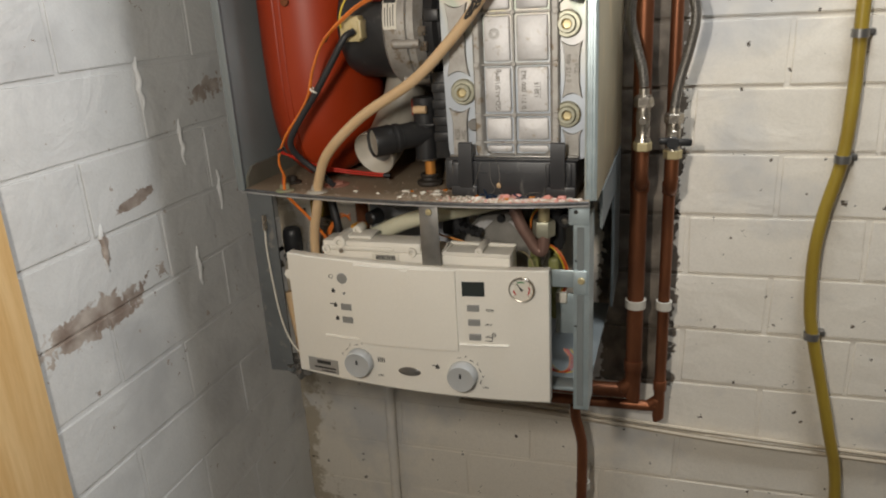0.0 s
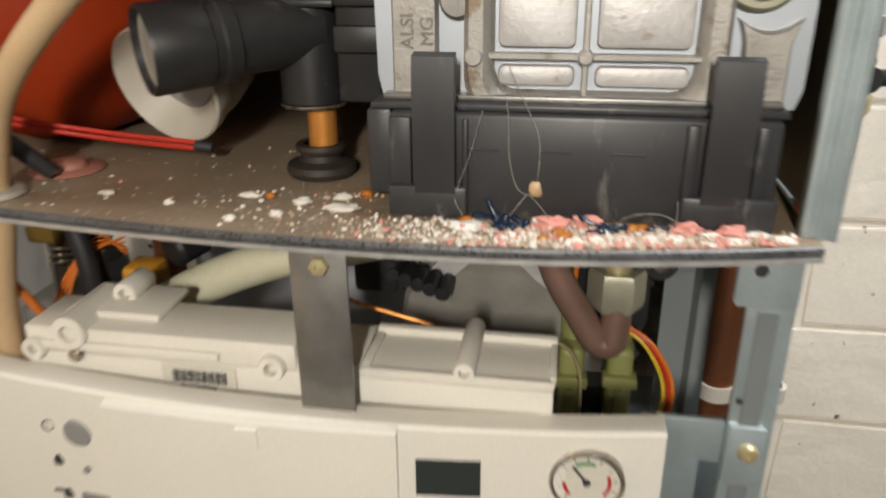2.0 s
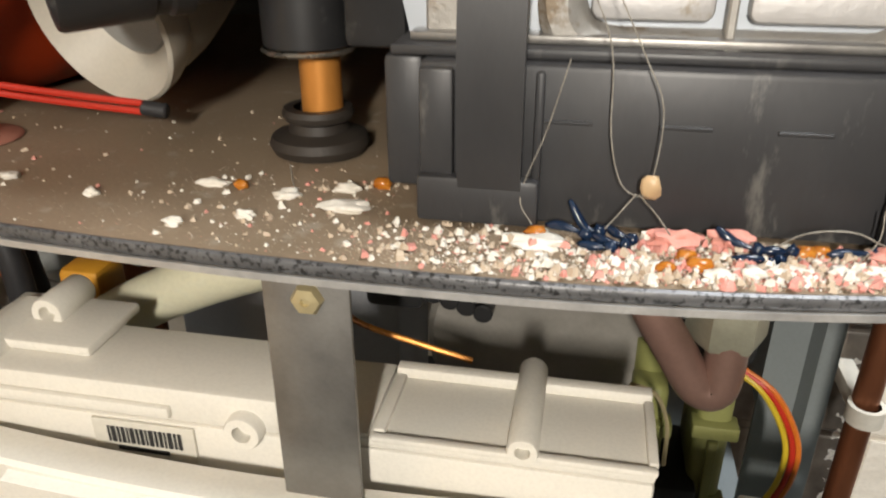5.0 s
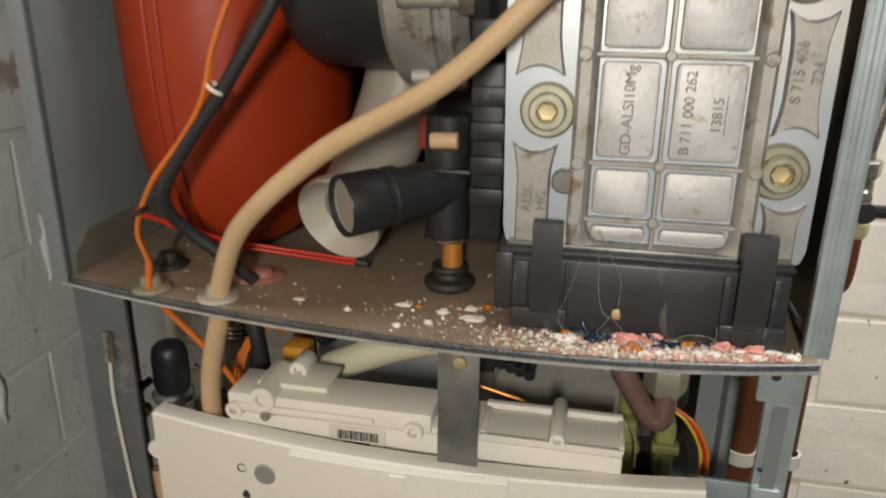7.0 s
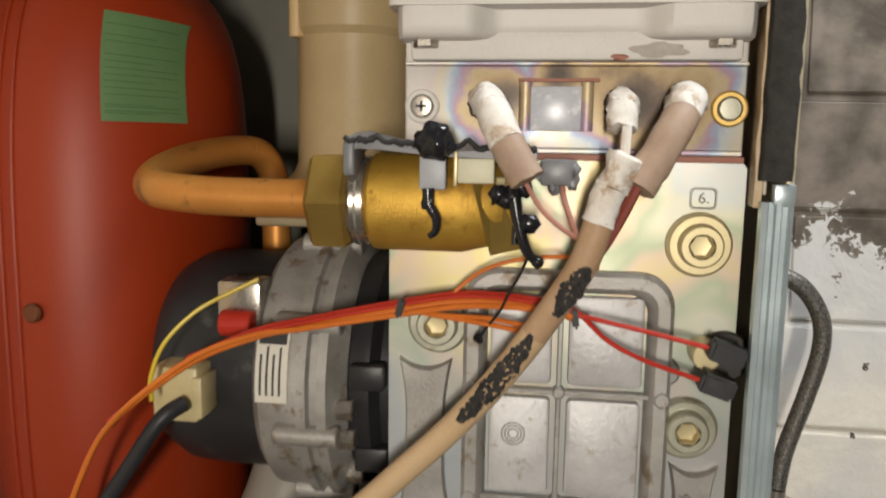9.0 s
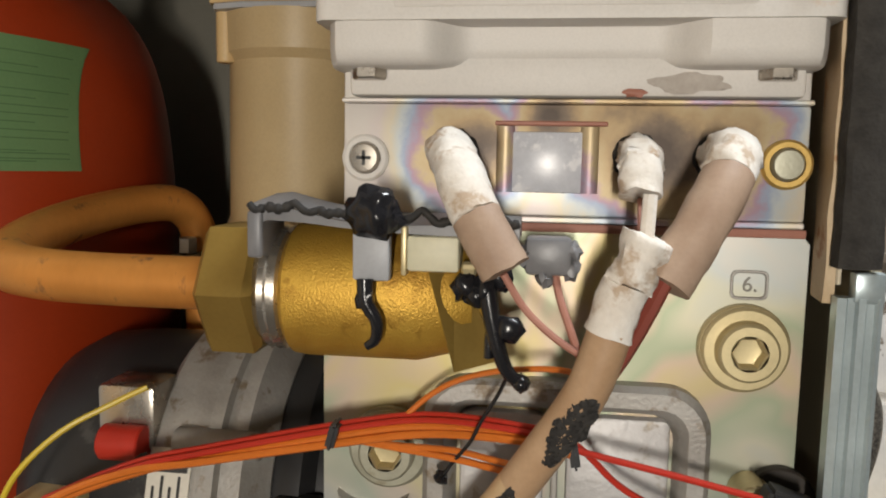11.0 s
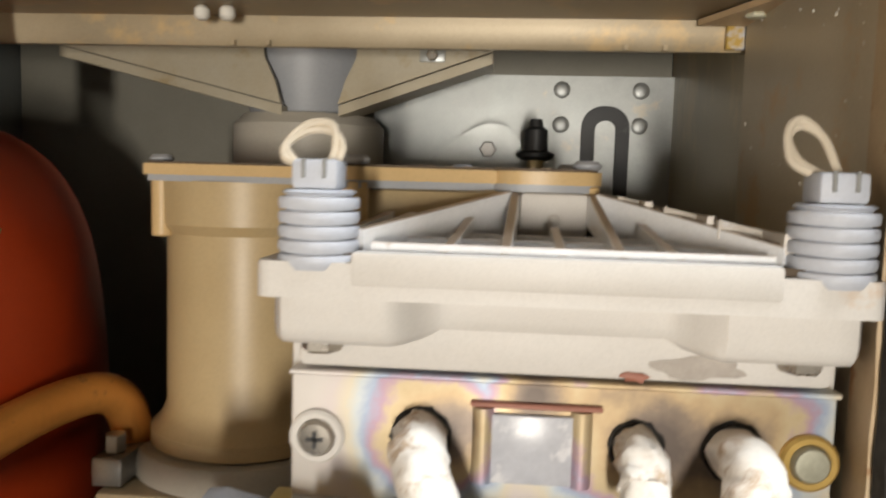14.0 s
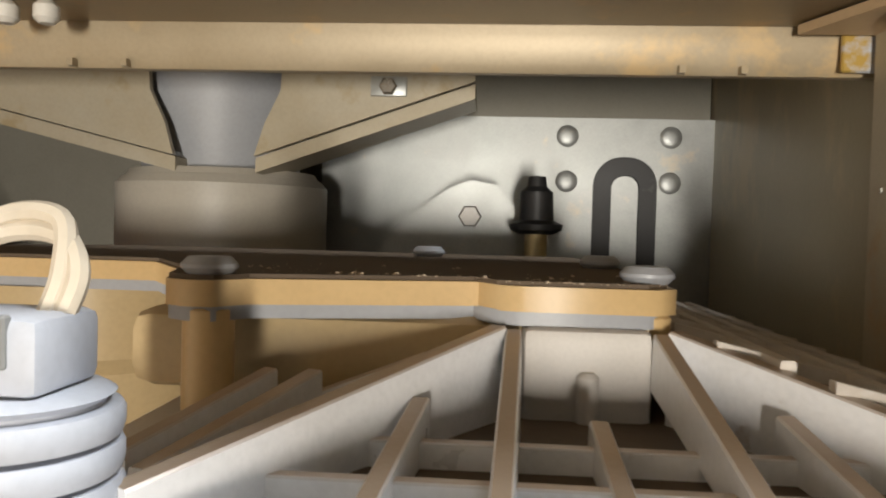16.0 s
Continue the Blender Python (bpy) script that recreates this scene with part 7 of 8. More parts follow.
for z in (1.232, 1.2355, 1.239):
    part("thread", lathe(bm_new(), [(0.008, 0), (0.0098, 0), (0.0104, 0.0012), (0.0098, 0.0024), (0.008, 0.0024)], pose(-0.420, 0.820, z), 22), CHROME, flow)
part("union_nut", lathe(bm_new(), [(0.008, 0), (0.0135, 0), (0.0145, 0.002), (0.0145, 0.020), (0.0135, 0.022), (0.008, 0.022)], pose(-0.427, 0.822, 1.2430), 6), NUT_BRASS, flow, "olive brown brass nut", 20)
part("side_arm", tube(bm_new(), [(-0.4680, 0.790, 1.2080), (-0.4730, 0.786, 1.2040), (-0.4780, 0.783, 1.1960), (-0.4790, 0.782, 1.1900)], 0.0026, 10, 5), BLACK, flow, "black clip arm")
part("screw", rod(bm_new(), (-0.4745, 0.790, 1.1860), (-0.4745, 0.783, 1.1860), 0.0052, 18, bev=0.001), CHROME, flow)
wire("black_cable", [(-0.3990, 0.800, 1.2850), (-0.3980, 0.798, 1.262), (-0.3930, 0.796, 1.238), (-0.3920, 0.796, 1.200)], 0.0050, W_BLACK, "black cable beside the orange plug", "cable", "", 6, 12)
solid("black_plug_cap", rod(bm_new(), (-0.3580, 0.812, 1.2420), (-0.3500, 0.830, 1.2440), 0.0090, 20, bev=0.002), BLACK, "round black plug cap beside the orange connector", "plug")
drv = thing("pressure_relief_valve", (-0.468, 0.905, 1.09), "dull metal relief valve with a black cap", "valve")
part("body", lathe(bm_new(), [(0, 0), (0.014, 0), (0.016, 0.01), (0.016, 0.09), (0.020, 0.094), (0.020, 0.104), (0.012, 0.110), (0, 0.110)], pose(-0.468, 0.905, 1.090), 24), GALV, drv)
part("cap", lathe(bm_new(), [(0, 0.176), (0.012, 0.175), (0.0145, 0.170), (0.0145, 0.122), (0.011, 0.110), (0, 0.110)], pose(-0.468, 0.905, 1.090), 24), BLACK, drv, "black ribbed cap")
solid("copper_stub", rod(bm_new(), (-0.427, 0.822, 1.2650), (-0.427, 0.822, 1.2890), 0.0110, 20), COPPER, "short copper pipe under the tray", "pipe")
wire("black_cable", [(-0.4100, 0.815, 1.2850), (-0.4060, 0.812, 1.262), (-0.4000, 0.808, 1.240), (-0.3960, 0.808, 1.210)], 0.0055, W_BLACK, "thick black cable under the tray", "cable", "", 6, 12)
wire("brown_pipe", [(-0.388, 0.86, 1.285), (-0.388, 0.86, 1.20), (-0.388, 0.86, 1.07)], 0.0085, COPPER_DARK, "dark copper pipe under the tray", "pipe", "", 6, 14)
wire("copper_wire", [(-0.272, 0.800, 1.238), (-0.262, 0.792, 1.2330), (-0.240, 0.790, 1.2280), (-0.222, 0.790, 1.2235)], 0.0011, COPPER, "stiff copper-coloured wire under the tray", "wire")
solid("orange_connector", box(bm_new(), -0.3800, -0.3630, 0.800, 0.818, 1.2210, 1.2370, 0.003), PLUG_ORANGE, "orange-yellow plug on the electronics box", "connector")
for i in range(4):
    wire("thin_wire", [(-0.384, 0.815, 1.247 - 0.003 * i), (-0.395, 0.800 + 0.003 * i, 1.243 + 0.002 * i), (-0.401 - 0.002 * i, 0.790, 1.228), (-0.402 - 0.003 * i, 0.785, 1.205)], 0.0007, W_ORANGE, "fine orange wire below the tray", "wire", "fine orange wires")
for dx, mt in ((0, W_ORANGE), (0.004, W_RED), (0.008, W_YELLOW), (0.002, W_RED)):
    wire("loose_wire", [(-0.118 + dx, 0.79, 1.10), (-0.110 + dx, 0.785, 1.09), (-0.113 + dx, 0.78, 1.078), (-0.128 + dx, 0.785, 1.072), (-0.145 + dx, 0.80, 1.075)], 0.0006, mt, "loose thin wire beside the control panel", "wire", "loose wires")
wire("white_cable", [(-0.4655, 0.749, 1.2440), (-0.4660, 0.748, 1.2200), (-0.4640, 0.748, 1.1800), (-0.4590, 0.746, 1.1400), (-0.4500, 0.744, 1.1080), (-0.4360, 0.742, 1.0900), (-0.4250, 0.745, 1.0860)], 0.0011, LABEL_W, "thin white capillary tube along the strut", "tube")
solid("ferrule", rod(bm_new(), (-0.4655, 0.7495, 1.243), (-0.4650, 0.7495, 1.262), 0.0030, 12), CHROME, "crimped metal ferrule on the strut", "ferrule")
wire("drain_hose", [(-0.452, 0.765, 1.16), (-0.447, 0.762, 1.13), (-0.443, 0.762, 1.10), (-0.446, 0.77, 1.07)], 0.0070, HOSE, "tan drain hose behind the control panel", "hose", "", 6, 14)
solid("mineral_lump", blob(bm_new(), (-0.452, 0.765, 1.058), 0.014, 77, 0.5, (1.1, 0.8, 0.9), 3, 2.5), STEEL, "crusty grey fitting at the foot of the strut", "fitting")

# ---- pipework on the back wall ----
def at_wall(x, y, z):
    """The pipework was laid out on a plane 1.09 m off; this draws it in to the wall's face."""
    k = YB / 1.09
    return (x * k, y * k, max(1.5 + (z - 1.5) * k, 0.012))


def wall_wire(name, pts, *rest):
    return wire(name, [at_wall(*p) for p in pts], *rest)


wall_wire("copper_pipe_wide", [(-0.050, 1.035, 2.295), (-0.050, 1.035, 1.50), (-0.051, 1.035, 0.950), (-0.054, 1.035, 0.930), (-0.066, 1.035, 0.918), (-0.085, 1.035, 0.914), (-0.30, 1.035, 0.912)], 0.0112, COPPER_DARK, "brown 22 mm copper pipe down the bare wall strip", "pipe", "wall pipes", 8, 20)
wall_wire("copper_pipe_narrow", [(-0.010, 1.040, 2.295), (-0.010, 1.040, 1.50), (-0.012, 1.040, 0.915), (-0.015, 1.040, 0.902), (-0.024, 1.040, 0.893), (-0.04, 1.040, 0.889), (-0.30, 1.040, 0.884)], 0.0078, COPPER_DARK, "brown 15 mm copper pipe beside the wide one", "pipe", "wall pipes", 8, 18)
wall_wire("tail_pipe", [(-0.134, 1.015, 0.893), (-0.133, 1.015, 0.870), (-0.126, 1.015, 0.840), (-0.123, 1.015, 0.80), (-0.125, 1.015, 0.60), (-0.125, 1.015, 0.012)], 0.0078, COPPER_DARK, "brown copper pipe dropping below the boiler", "pipe", "wall pipes", 6, 16)


def coupling(pipe, x, y, z, r, h):
    x, y, z = at_wall(x, y, z)
    part("coupling", lathe(bm_new(), [(r - 0.001, 0), (r + 0.0012, 0), (r + 0.0016, 0.0012), (r + 0.0016, h - 0.0012), (r + 0.0012, h), (r - 0.001, h)], pose(x, y, z), 24), COPPER_DARK, pipe, "soldered copper socket")


for x, y, z, r, nm in ((-0.0510, 1.035, 0.950, 0.0112, "copper_pipe_wide"), (-0.0498, 1.035, 1.225, 0.0112, "copper_pipe_wide"), (-0.0120, 1.040, 0.918, 0.0078, "copper_pipe_narrow"), (-0.0105, 1.040, 1.222, 0.0078, "copper_pipe_narrow")):
    coupling(bpy.data.objects[nm], x, y, z, r, 0.016)


def wall_clip(x, z, w, mt=PIPE_CLIP):
    x, yc, z = at_wall(x, 1.036, z)
    c = thing("pipe_clip", (x, yc + 0.03, z), "off-white plastic pipe clip on the wall", "pipe clip", "pipe clips")
    bm = lathe(bm_new(), [(w, -0.006), (w + 0.0028, -0.006), (w + 0.0028, 0.006), (w, 0.006)], pose(x, yc, z), 24)
    part("ring", bm, mt, c)
    part("foot", box(bm_new(), x - 0.006, x + 0.006, yc + w, YB - 0.0005, z - 0.006, z + 0.006, 0.001), mt, c)


wall_clip(-0.0505, 1.0585, 0.0114)
wall_clip(-0.0112, 1.0585, 0.0080)
wall_clip(-0.1245, 0.735, 0.0080)


def iso_valve(x, y, z0, z1, lever):
    (x, y, z0), z1 = at_wall(x, y, z0), at_wall(x, y, z1)[2]
    v = thing("isolating_valve", (x, y, z0), "nickel isolating valve on the filling loop" + (" with black lever" if lever else ""), "valve", "isolating valves")
    L_ = z1 - z0
    part("body", lathe(bm_new(), [(0.007, 0), (0.0095, 0.001), (0.0095, L_ * 0.18), (0.0078, L_ * 0.22), (0.0085, L_ * 0.40), (0.0085, L_ * 0.62), (0.0078, L_ * 0.70), (0.0100, L_ * 0.72), (0.0100, L_ * 0.88), (0.0065, L_ * 0.90), (0.0060, L_)], pose(x, y, z0), 24), CHROME, v)
    part("nut", lathe(bm_new(), [(0.007, 0), (0.0110, 0.0), (0.0118, 0.001), (0.0118, 0.011), (0.0110, 0.012), (0.007, 0.012)], pose(x, y, z0 + L_ * 0.70), 6), CHROME, v, "", 20)
    part("nut", lathe(bm_new(), [(0.007, 0), (0.0108, 0.0), (0.0115, 0.001), (0.0115, 0.010), (0.0108, 0.011), (0.007, 0.011)], pose(x, y, z0), 6), BRASS, v, "", 20)
    part("spindle", rod(bm_new(), (x, y - 0.006, z0 + L_ * 0.5), (x, y - 0.014, z0 + L_ * 0.5), 0.0050, 16), CHROME, v)
    if lever:
        bm = box(bm_new(), x - 0.004, x + 0.022, y - 0.020, y - 0.014, z0 + L_ * 0.30, z0 + L_ * 0.30 + 0.009, 0.002)
        box(bm, x - 0.017, x - 0.004, y - 0.020, y - 0.014, z0 + L_ * 0.30 + 0.002, z0 + L_ * 0.30 + 0.010, 0.002)
        rod(bm, (x, y - 0.012, z0 + L_ * 0.36), (x, y - 0.0215, z0 + L_ * 0.36), 0.0075, 18)
        part("lever", bm, BLACK, v, "black butterfly lever")


iso_valve(-0.046, 1.000, 1.290, 1.370, False)
iso_valve(-0.008, 1.000, 1.280, 1.345, True)
wall_wire("pipe_stub", [(-0.046, 1.000, 1.291), (-0.046, 1.000, 1.262), (-0.0465, 1.004, 1.245), (-0.048, 1.018, 1.238), (-0.0495, 1.03, 1.237)], 0.0080, COPPER_DARK, "short copper elbow joining valve and pipe", "pipe", "copper elbows", 6, 16)
wall_wire("pipe_stub", [(-0.008, 1.000, 1.281), (-0.008, 1.000, 1.255), (-0.0085, 1.004, 1.240), (-0.0095, 1.018, 1.233), (-0.010, 1.035, 1.232)], 0.0080, COPPER_DARK, "short copper elbow joining valve and pipe", "pipe", "copper elbows", 6, 16)
wall_wire("braided_hose", [(-0.0460, 1.000, 1.372), (-0.0490, 0.999, 1.395), (-0.0575, 0.997, 1.425), (-0.0640, 0.995, 1.455), (-0.0600, 0.994, 1.485), (-0.0350, 0.992, 1.502), (-0.0080, 0.992, 1.496), (0.0085, 0.993, 1.475), (0.0120, 0.995, 1.450), (0.0060, 0.998, 1.415), (-0.0040, 1.000, 1.375), (-0.0078, 1.000, 1.346)], 0.0058, BRAID, "steel braided filling loop hose", "hose", "", 8, 14)
wall_wire("yellow_hose", [(0.212, 1.068, 2.295), (0.208, 1.068, 1.60), (0.206, 1.068, 1.463), (0.207, 1.068, 1.36), (0.203, 1.068, 1.268), (0.188, 1.068, 1.19), (0.182, 1.068, 1.130), (0.184, 1.068, 1.06), (0.192, 1.068, 1.010), (0.225, 1.068, 0.87), (0.246, 1.068, 0.76), (0.25, 1.068, 0.55), (0.25, 1.068, 0.012)], 0.0080, HOSE_Y, "translucent yellow hose hanging down the wall", "hose", "", 6, 16)
for x, z in ((0.206, 1.424), (0.203, 1.266), (0.190, 1.012)):
    x, yc, z = at_wall(x, 1.068, z)
    c = thing("hose_clip", (x, yc, z), "rusty metal clip nailed over the yellow hose", "clip", "hose clips")
    part("band", lathe(bm_new(), [(0.0082, -0.005), (0.0100, -0.005), (0.0100, 0.005), (0.0082, 0.005)], pose(x, yc, z), 20), STEEL, c)
    part("tab", box(bm_new(), x + 0.007, x + 0.018, yc + 0.008, YB - 0.0005, z - 0.004, z + 0.004, 0.001), STEEL, c)
wall_wire("wall_cable", [(-0.340, 1.083, 0.836), (-0.20, 1.083, 0.833), (-0.095, 1.083, 0.827), (0.10, 1.083, 0.815), (0.31, 1.083, 0.811), (0.8, 1.083, 0.800)], 0.0042, CABLE_OLD, "painted-over cable stapled along the wall", "cable", "wall cables")
wall_wire("wall_cable", [(-0.345, 1.083, 0.846), (-0.20, 1.083, 0.845), (-0.095, 1.083, 0.836), (0.10, 1.083, 0.827), (0.31, 1.083, 0.821), (0.8, 1.083, 0.81)], 0.0032, CABLE_OLD, "thin painted cable stapled along the wall", "cable", "wall cables")
wall_wire("wall_conduit", [(-0.468, 1.080, 1.08), (-0.468, 1.080, 0.83), (-0.482, 1.080, 0.012)], 0.0085, PAINT_BACK, "white painted conduit down the back wall", "conduit", "", 4, 14)
timber = bm_new()
box(timber, XL + 0.001, XL + 0.020, 0.30, 0.522, 0.0, 2.3, 0.003)
tagged(part("door_trim", timber, WOOD), "planed pine door lining against the side wall", "trim", "", "structure")

# ---- crumbs on the tray ----
rng = random.Random(4)


def crumb(bm, x, y, z, r, flat):
    a = rng.uniform(0, 6.28)
    k = rng.randint(4, 6)
    base = [(x + r * rng.uniform(0.6, 1.1) * math.cos(a + 6.283 * i / k), y + r * rng.uniform(0.6, 1.1) * math.sin(a + 6.283 * i / k)) for i in range(k)]
    h = r * flat
    lo = [bm.verts.new((px, py, z)) for px, py in base]
    hi = [bm.verts.new((x + (px - x) * q, y + (py - y) * q, z + h * rng.uniform(0.35, 1.3))) for (px, py), q in zip(base, [rng.uniform(0.3, 0.9) for _ in base])]
    for i in range(k):
        j = (i + 1) % k
        bm.faces.new((lo[i], lo[j], hi[j], hi[i]))
    bm.faces.new(hi)


FLAKE = pbr("chalky_white_flake", (0.74, 0.71, 0.65), (0.62, 0.58, 0.50), 0.8, 0.0, 200, 1500, 0.4)
PINKC = pbr("pink_rubble", (0.64, 0.30, 0.25), (0.55, 0.22, 0.18), 0.7, 0.0, 200, 1500, 0.4)
TANC = pbr("tan_grit", (0.52, 0.43, 0.33), (0.42, 0.33, 0.24), 0.8, 0.0, 200, 1500, 0.4)
AMBER = pbr("amber_melt", (0.45, 0.17, 0.02), (0.32, 0.10, 0.01), 0.25, 0.0, 200, 900, 0.1, sss=0.2)
BLUE = pbr("dark_blue_melt", (0.008, 0.022, 0.052), (0.005, 0.012, 0.03), 0.2, 0.0, 120, 900, 0.1)
beds = {"white_crumbs": (bm_new(), FLAKE, "scattered chalky white crumbs on the tray"), "pink_crumbs": (bm_new(), PINKC, "scattered pink crumbs on the tray"), "tan_grit": (bm_new(), TANC, "fine tan grit on the tray")}
for i in range(15000):
    u = rng.random()
    if u < 0.80:
        x = rng.triangular(-0.245, -0.086, -0.13)
        y = edge_y(x) + 0.003 + abs(rng.gauss(0, 0.012))
        pink = 0.12 + 0.26 * max(0, min(1, (x + 0.215) / 0.08))
    elif u < 0.91:
        x = rng.triangular(-0.31, -0.20, -0.215)
        y = edge_y(x) + 0.004 + rng.random() ** 0.8 * 0.045
        pink = 0.15
    else:
        x = rng.uniform(-0.46, -0.21)
        y = edge_y(x) + 0.004 + rng.random() ** 1.6 * 0.10
        pink = 0.08
    if x > -0.2365 and y > 0.7435:
        continue
    r = 0.00013 + rng.random() ** 12 * (0.0016 if u < 0.80 else 0.0012)
    w = rng.random()
    key = "pink_crumbs" if w < pink else ("tan_grit" if w > (0.58 if u < 0.80 else 0.45) else "white_crumbs")
    heap = 0.0012 * rng.random() if u < 0.5 else 0
    crumb(beds[key][0], x, y, 1.2929 + heap, r, rng.uniform(0.5, 1.1))
for key, (bmx, mt, lb) in beds.items():
    solid(key, bmx, mt, lb, "crumbs", "", "stuff", 25)
lint = bm_new()
for i in range(170):
    x = rng.uniform(-0.225, -0.149)
    crumb(lint, x, (0.8050 if x < -0.176 else 0.8035) + 0.0015 + rng.random() ** 2.5 * 0.03 + (0.006 if x < -0.178 else 0), 1.6692, 0.00012 + rng.random() ** 4 * 0.0007, 0.5)
solid("lid_lint", lint, TANC, "tan lint and grit along the lid's front edge", "lint", "", "stuff", 25)
for x, y, rx, ry in ((-0.287, 0.757, 0.0042, 0.0016), (-0.265, 0.753, 0.0034, 0.0026), (-0.251, 0.760, 0.0036, 0.0020), (-0.248, 0.748, 0.0058, 0.0032), (-0.285, 0.7315, 0.0022, 0.0016), (-0.2005, 0.7360, 0.0068, 0.0034), (-0.176, 0.7285, 0.0022, 0.0016), (-0.156, 0.7290, 0.0028, 0.0024), (-0.149, 0.7310, 0.0040, 0.0024), (-0.139, 0.7325, 0.0024, 0.0022), (-0.148, 0.7415, 0.0030, 0.0018), (-0.345, 0.752, 0.0028, 0.0018), (-0.425, 0.748, 0.0028, 0.0010), (-0.315, 0.745, 0.0022, 0.0014), (-0.270, 0.738, 0.0026, 0.0016), (-0.118, 0.738, 0.0042, 0.0026), (-0.104, 0.741, 0.0046, 0.0026), (-0.132, 0.7335, 0.0040, 0.0026), (-0.111, 0.7350, 0.0036, 0.0024), (-0.096, 0.7380, 0.0036, 0.0026), (-0.163, 0.7265, 0.0034, 0.0022)):
    solid("plaster_flake", blob(bm_new(), (x, y, 1.2935), 1.0, int(-x * 1000), 0.34, (rx, ry, 0.0013), 3, 1.6), FLAKE, "chalky white flake lying on the tray", "flake", "white flakes", "", 70)
for x, y, rx, ry in ((-0.1715, 0.7405, 0.0052, 0.0030), (-0.1590, 0.7420, 0.0044, 0.0026), (-0.126, 0.7400, 0.0050, 0.0028), (-0.112, 0.7390, 0.0048, 0.0028)):
    solid("pink_lump", blob(bm_new(), (x, y, 1.2947), 1.0, int(-x * 900), 0.35, (rx, ry, 0.0026), 3, 1.6), PINKC, "crumbly pink lump against the sump", "lump", "pink lumps")
for x, y, r in ((-0.1690, 0.7340, 0.0020), (-0.1665, 0.7300, 0.0026), (-0.1445, 0.7400, 0.0024), (-0.1410, 0.7410, 0.0022), (-0.2430, 0.7635, 0.0022), (-0.1735, 0.7275, 0.0020), (-0.2790, 0.7560, 0.0018), (-0.2010, 0.7405, 0.0022)):
    solid("amber_bead", blob(bm_new(), (x, y, 1.2939), r, int(-y * 500), 0.2, (1.2, 0.8, 0.8), 2), AMBER, "glassy amber melt bead on the tray", "bead", "amber beads", "", 80)
for i, pts in enumerate((((-0.1990, 0.7410, 1.2930), (-0.1950, 0.7400, 1.2935), (-0.1900, 0.7385, 1.2925)), ((-0.1940, 0.7420, 1.2990), (-0.1905, 0.7405, 1.2935), (-0.1870, 0.7395, 1.2930)), ((-0.1890, 0.7390, 1.2925), (-0.1850, 0.7375, 1.2915), (-0.1815, 0.7370, 1.2915)), ((-0.1860, 0.7420, 1.2935), (-0.1830, 0.7400, 1.2925), (-0.1800, 0.7390, 1.2920)), ((-0.1625, 0.7410, 1.2955), (-0.1590, 0.7400, 1.2930), (-0.1540, 0.7385, 1.2920)), ((-0.1540, 0.7385, 1.2920), (-0.1500, 0.7385, 1.2920), (-0.1470, 0.7390, 1.2920)), ((-0.1600, 0.7350, 1.2910), (-0.1550, 0.7355, 1.2912), (-0.1500, 0.7360, 1.2912)), ((-0.1400, 0.7400, 1.2915), (-0.1355, 0.7405, 1.2918), (-0.1300, 0.7410, 1.2922)), ((-0.1915, 0.7365, 1.2912), (-0.1880, 0.7355, 1.2912), (-0.1845, 0.7350, 1.2915)))):
    pts = [(px, py, pz + 0.0027) for px, py, pz in pts]
    bm = tube(bm_new(), pts, 0.0014, 8, 4, radii=lambda s: 0.0005 + 0.0008 * math.sin(math.pi * min(s * 1.2, 1)) * (1 - 0.4 * s))
    blob(bm, pts[-1], 0.0015, i + 50, 0.25)
    solid("blue_drip", bm, BLUE, "shiny dark blue melted plastic drip on the tray", "melted plastic", "blue drips", "", 80)
STRAND = pbr("clear_strand", (0.34, 0.32, 0.28), (0.22, 0.20, 0.17), 0.25, 0.2, 300, 900, 0.0)
for pts in (((-0.1950, 0.748, 1.3500), (-0.1880, 0.744, 1.3350), (-0.1865, 0.742, 1.3170), (-0.1835, 0.740, 1.3070), (-0.1790, 0.740, 1.3045), (-0.1770, 0.741, 1.3080), (-0.1765, 0.741, 1.3230), (-0.1810, 0.744, 1.3330), (-0.1880, 0.749, 1.3460)),
            ((-0.1960, 0.745, 1.3320), (-0.2000, 0.743, 1.3170), (-0.2050, 0.742, 1.3020), (-0.2020, 0.740, 1.2960)), ((-0.1800, 0.741, 1.3045), (-0.1840, 0.740, 1.2990), (-0.1880, 0.739, 1.2940)), ((-0.1795, 0.741, 1.3045), (-0.1750, 0.740, 1.3000), (-0.1700, 0.739, 1.2935)), ((-0.1520, 0.740, 1.2935), (-0.1450, 0.739, 1.2990), (-0.1360, 0.739, 1.3000), (-0.1290, 0.740, 1.2970)), ((-0.1300, 0.742, 1.3040), (-0.1300, 0.741, 1.2980), (-0.1330, 0.740, 1.2930)), ((-0.2700, 0.768, 1.2960), (-0.2660, 0.760, 1.2930), (-0.2600, 0.755, 1.2912))):
    wire("plastic_strand", pts, 0.00017, STRAND, "hair-thin pulled plastic strand hanging over the tray", "strand", "plastic strands", 5, 5)
solid("amber_chip", blob(bm_new(), (-0.1772, 0.7405, 1.3065), 0.0024, 61, 0.3, (0.9, 0.5, 1.1)), HOSE, "tan melted chip caught on a strand", "chip", "", "", 80)

specks = bm_new()
for i in range(170):
    y = 0.752 + 0.115 * rng.random()
    z = 1.725 - 0.15 * rng.random() ** 1.4
    k0 = len(specks.verts)
    crumb(specks, 0.0, 0.0, 0.0, 0.00018 + rng.random() ** 5 * 0.0009, 0.35)
    specks.verts.ensure_lookup_table()
    for v in specks.verts[k0:]:
        v.co = Vector((-0.08805 - v.co.z, y + v.co.x, z + v.co.y))
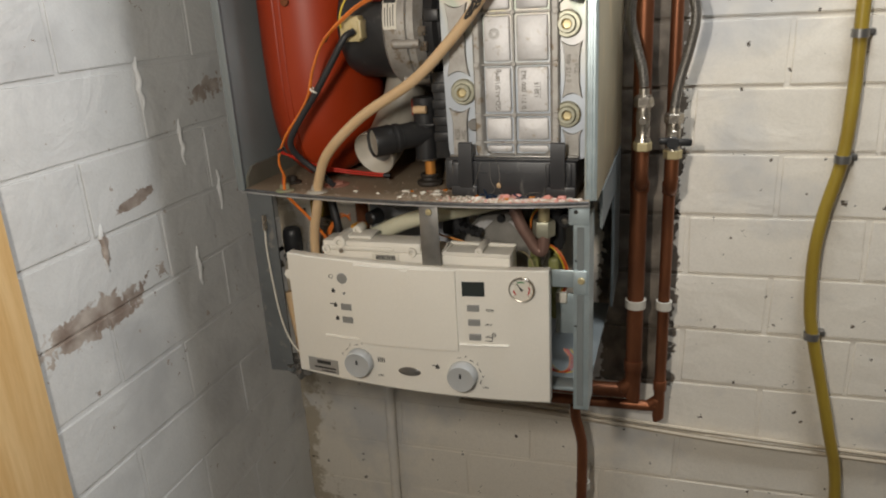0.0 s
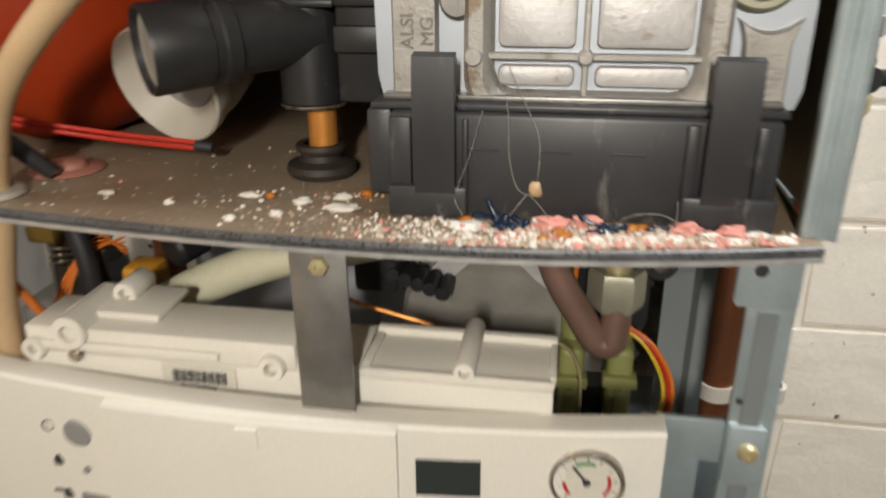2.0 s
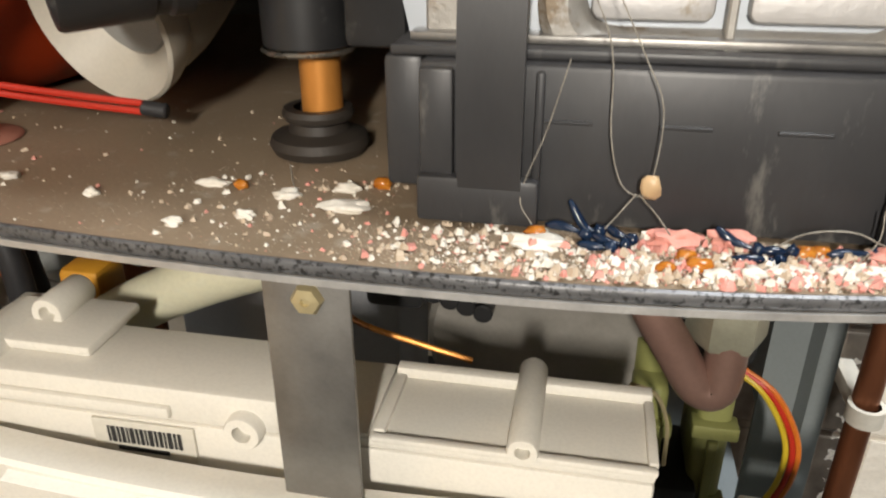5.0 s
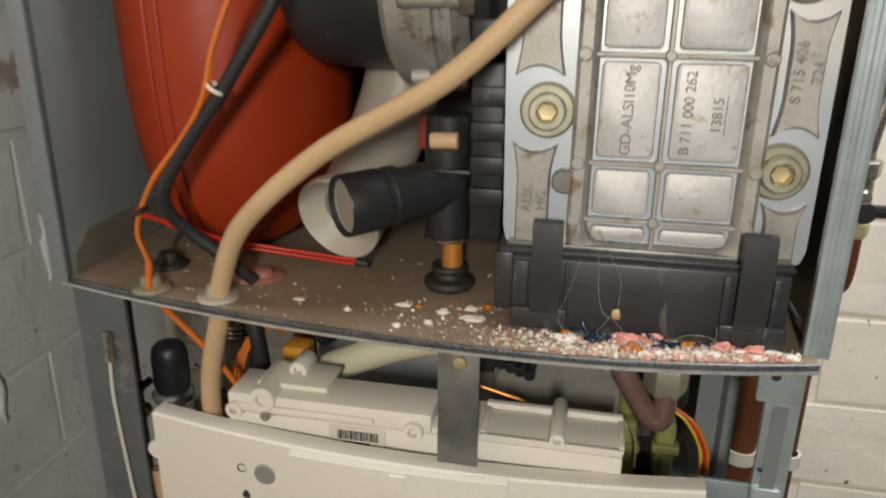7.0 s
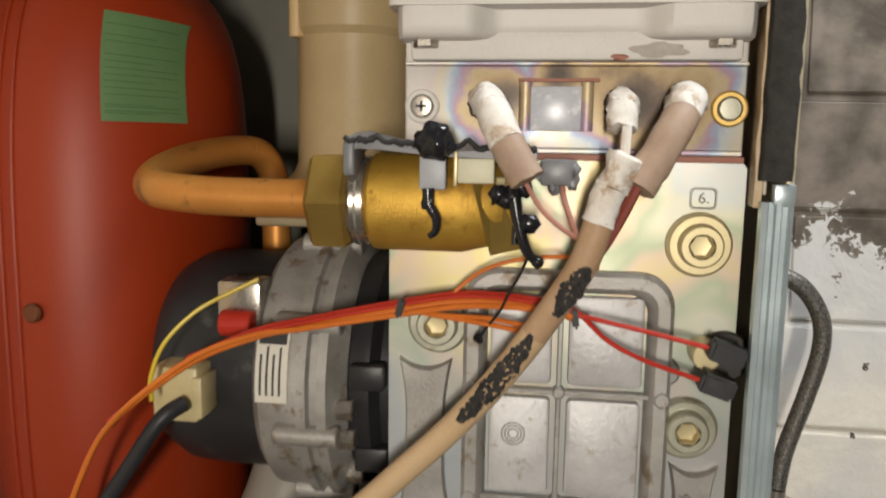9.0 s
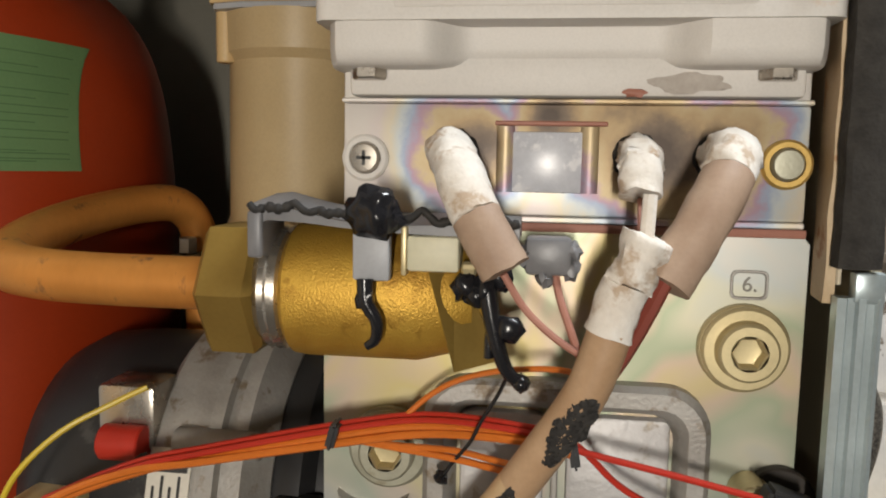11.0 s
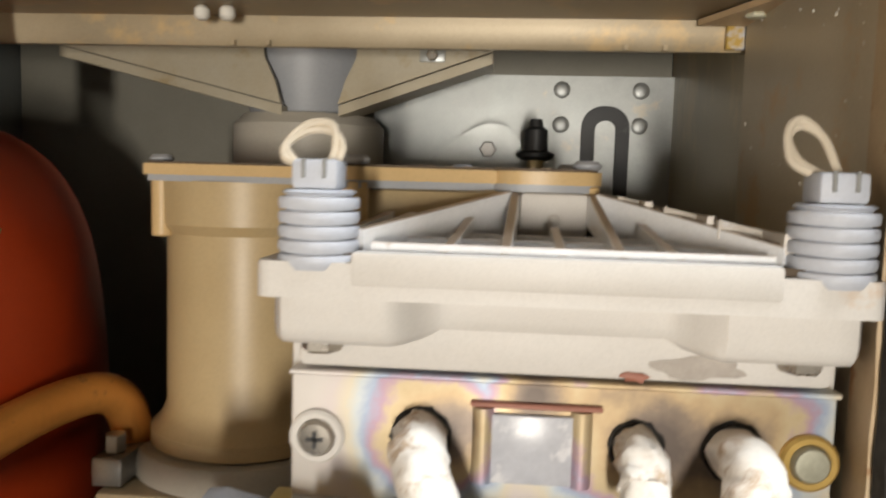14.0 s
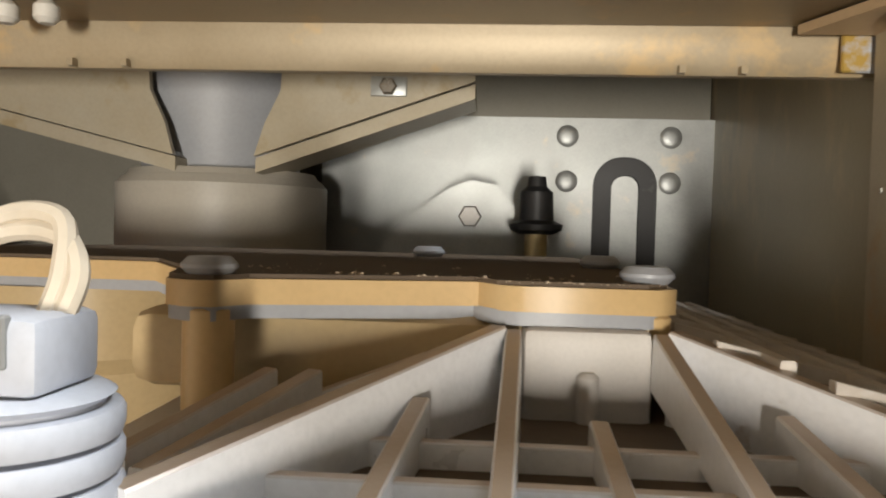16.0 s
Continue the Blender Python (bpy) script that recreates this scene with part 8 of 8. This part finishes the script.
solid("mineral_specks", specks, FLAKE, "pale mineral specks spattered on the side liner", "specks", "", "stuff", 25)

# ---- bricks of the two painted walls ----
CH, BL = 0.0895, 0.232
CHN, BLN = CH * 0.96, BL * 0.96


def brick_mesh(name, l, h, mt, seed, axis):
    bm = bm_new()
    prot = 0.0013
    if axis == "y":
        box(bm, -l / 2, l / 2, -prot, 0.0, -h / 2, h / 2, 0.0012, 2)
    else:
        box(bm, 0.0, prot, -l / 2, l / 2, -h / 2, h / 2, 0.0012, 2)
    for v in bm.verts:
        n = noise.noise(v.co * 22 + Vector((seed, 0, seed * 2)))
        v.co.x += n * (0.003 if axis == "y" else 0.0004)
        v.co.y += n * (0.0004 if axis == "y" else 0.003)
        v.co.z += 0.003 * noise.noise(v.co * 30 + Vector((0, seed, 0)))
    return finish(name, bm, mt, 8)


wn, ww = bpy.data.objects["wall_north"], bpy.data.objects["wall_west"]
for y, z0, z1 in ((0.765, 1.383, 1.446), (0.825, 1.303, 1.363), (0.8925, 1.224, 1.281), (0.656, 1.217, 1.274), (0.8195, 1.135, 1.192)):
    bm = tube(bm_new(), [(XL + 0.0010, y + 0.002 * math.sin(9 * k + 40 * y), z0 + (z1 - z0) * k / 5) for k in range(6)], 0.003, 10, 5, radii=lambda s: 0.0014 + 0.0026 * math.sin(math.pi * s) ** 0.7)
    for v in bm.verts:
        v.co += Vector((0.5, 1, 0.3)) * 0.0016 * noise.noise(v.co * 160)
    part("mortar_ridge", bm, PAINT_LEFT, ww, "", 80)
meshes_n = [brick_mesh("brick", BLN - 0.006, CHN - 0.006, PAINT_BACK, i, "y") for i in range(6)]
meshes_w = [brick_mesh("brick", BL - 0.006, CH - 0.006, PAINT_LEFT, i + 9, "x") for i in range(6)]
for row in range(16):
    z = 0.597 + CH * row
    for col in range(7):
        x = -0.653 + BLN * (col + 0.5) + (BLN / 2 if row % 2 else 0)
        if x - BLN / 2 < XL - 0.1:
            continue
        ob = new("brick", meshes_n[rng.randrange(6)])
        ob.parent = wn
        ob.location = (x, YB - 0.0002 + rng.uniform(-0.0003, 0.0005), 0.633 + CHN * row)
        ob.rotation_euler = (0, radians(rng.uniform(-0.4, 0.4)), 0)
    for col in range(4):
        y = 1.086 - BL * (col + 0.5) - (BL / 2 if row % 2 else 0) + 0.02
        if y + BL / 2 > YB + 0.10 or y < 0.45:
            continue
        ob = new("brick", meshes_w[rng.randrange(6)])
        ob.parent = ww
        ob.location = (XL + 0.0002 + rng.uniform(-0.0005, 0.0003), y, z - 0.01)
        ob.rotation_euler = (radians(rng.uniform(-0.5, 0.5)), 0, 0)
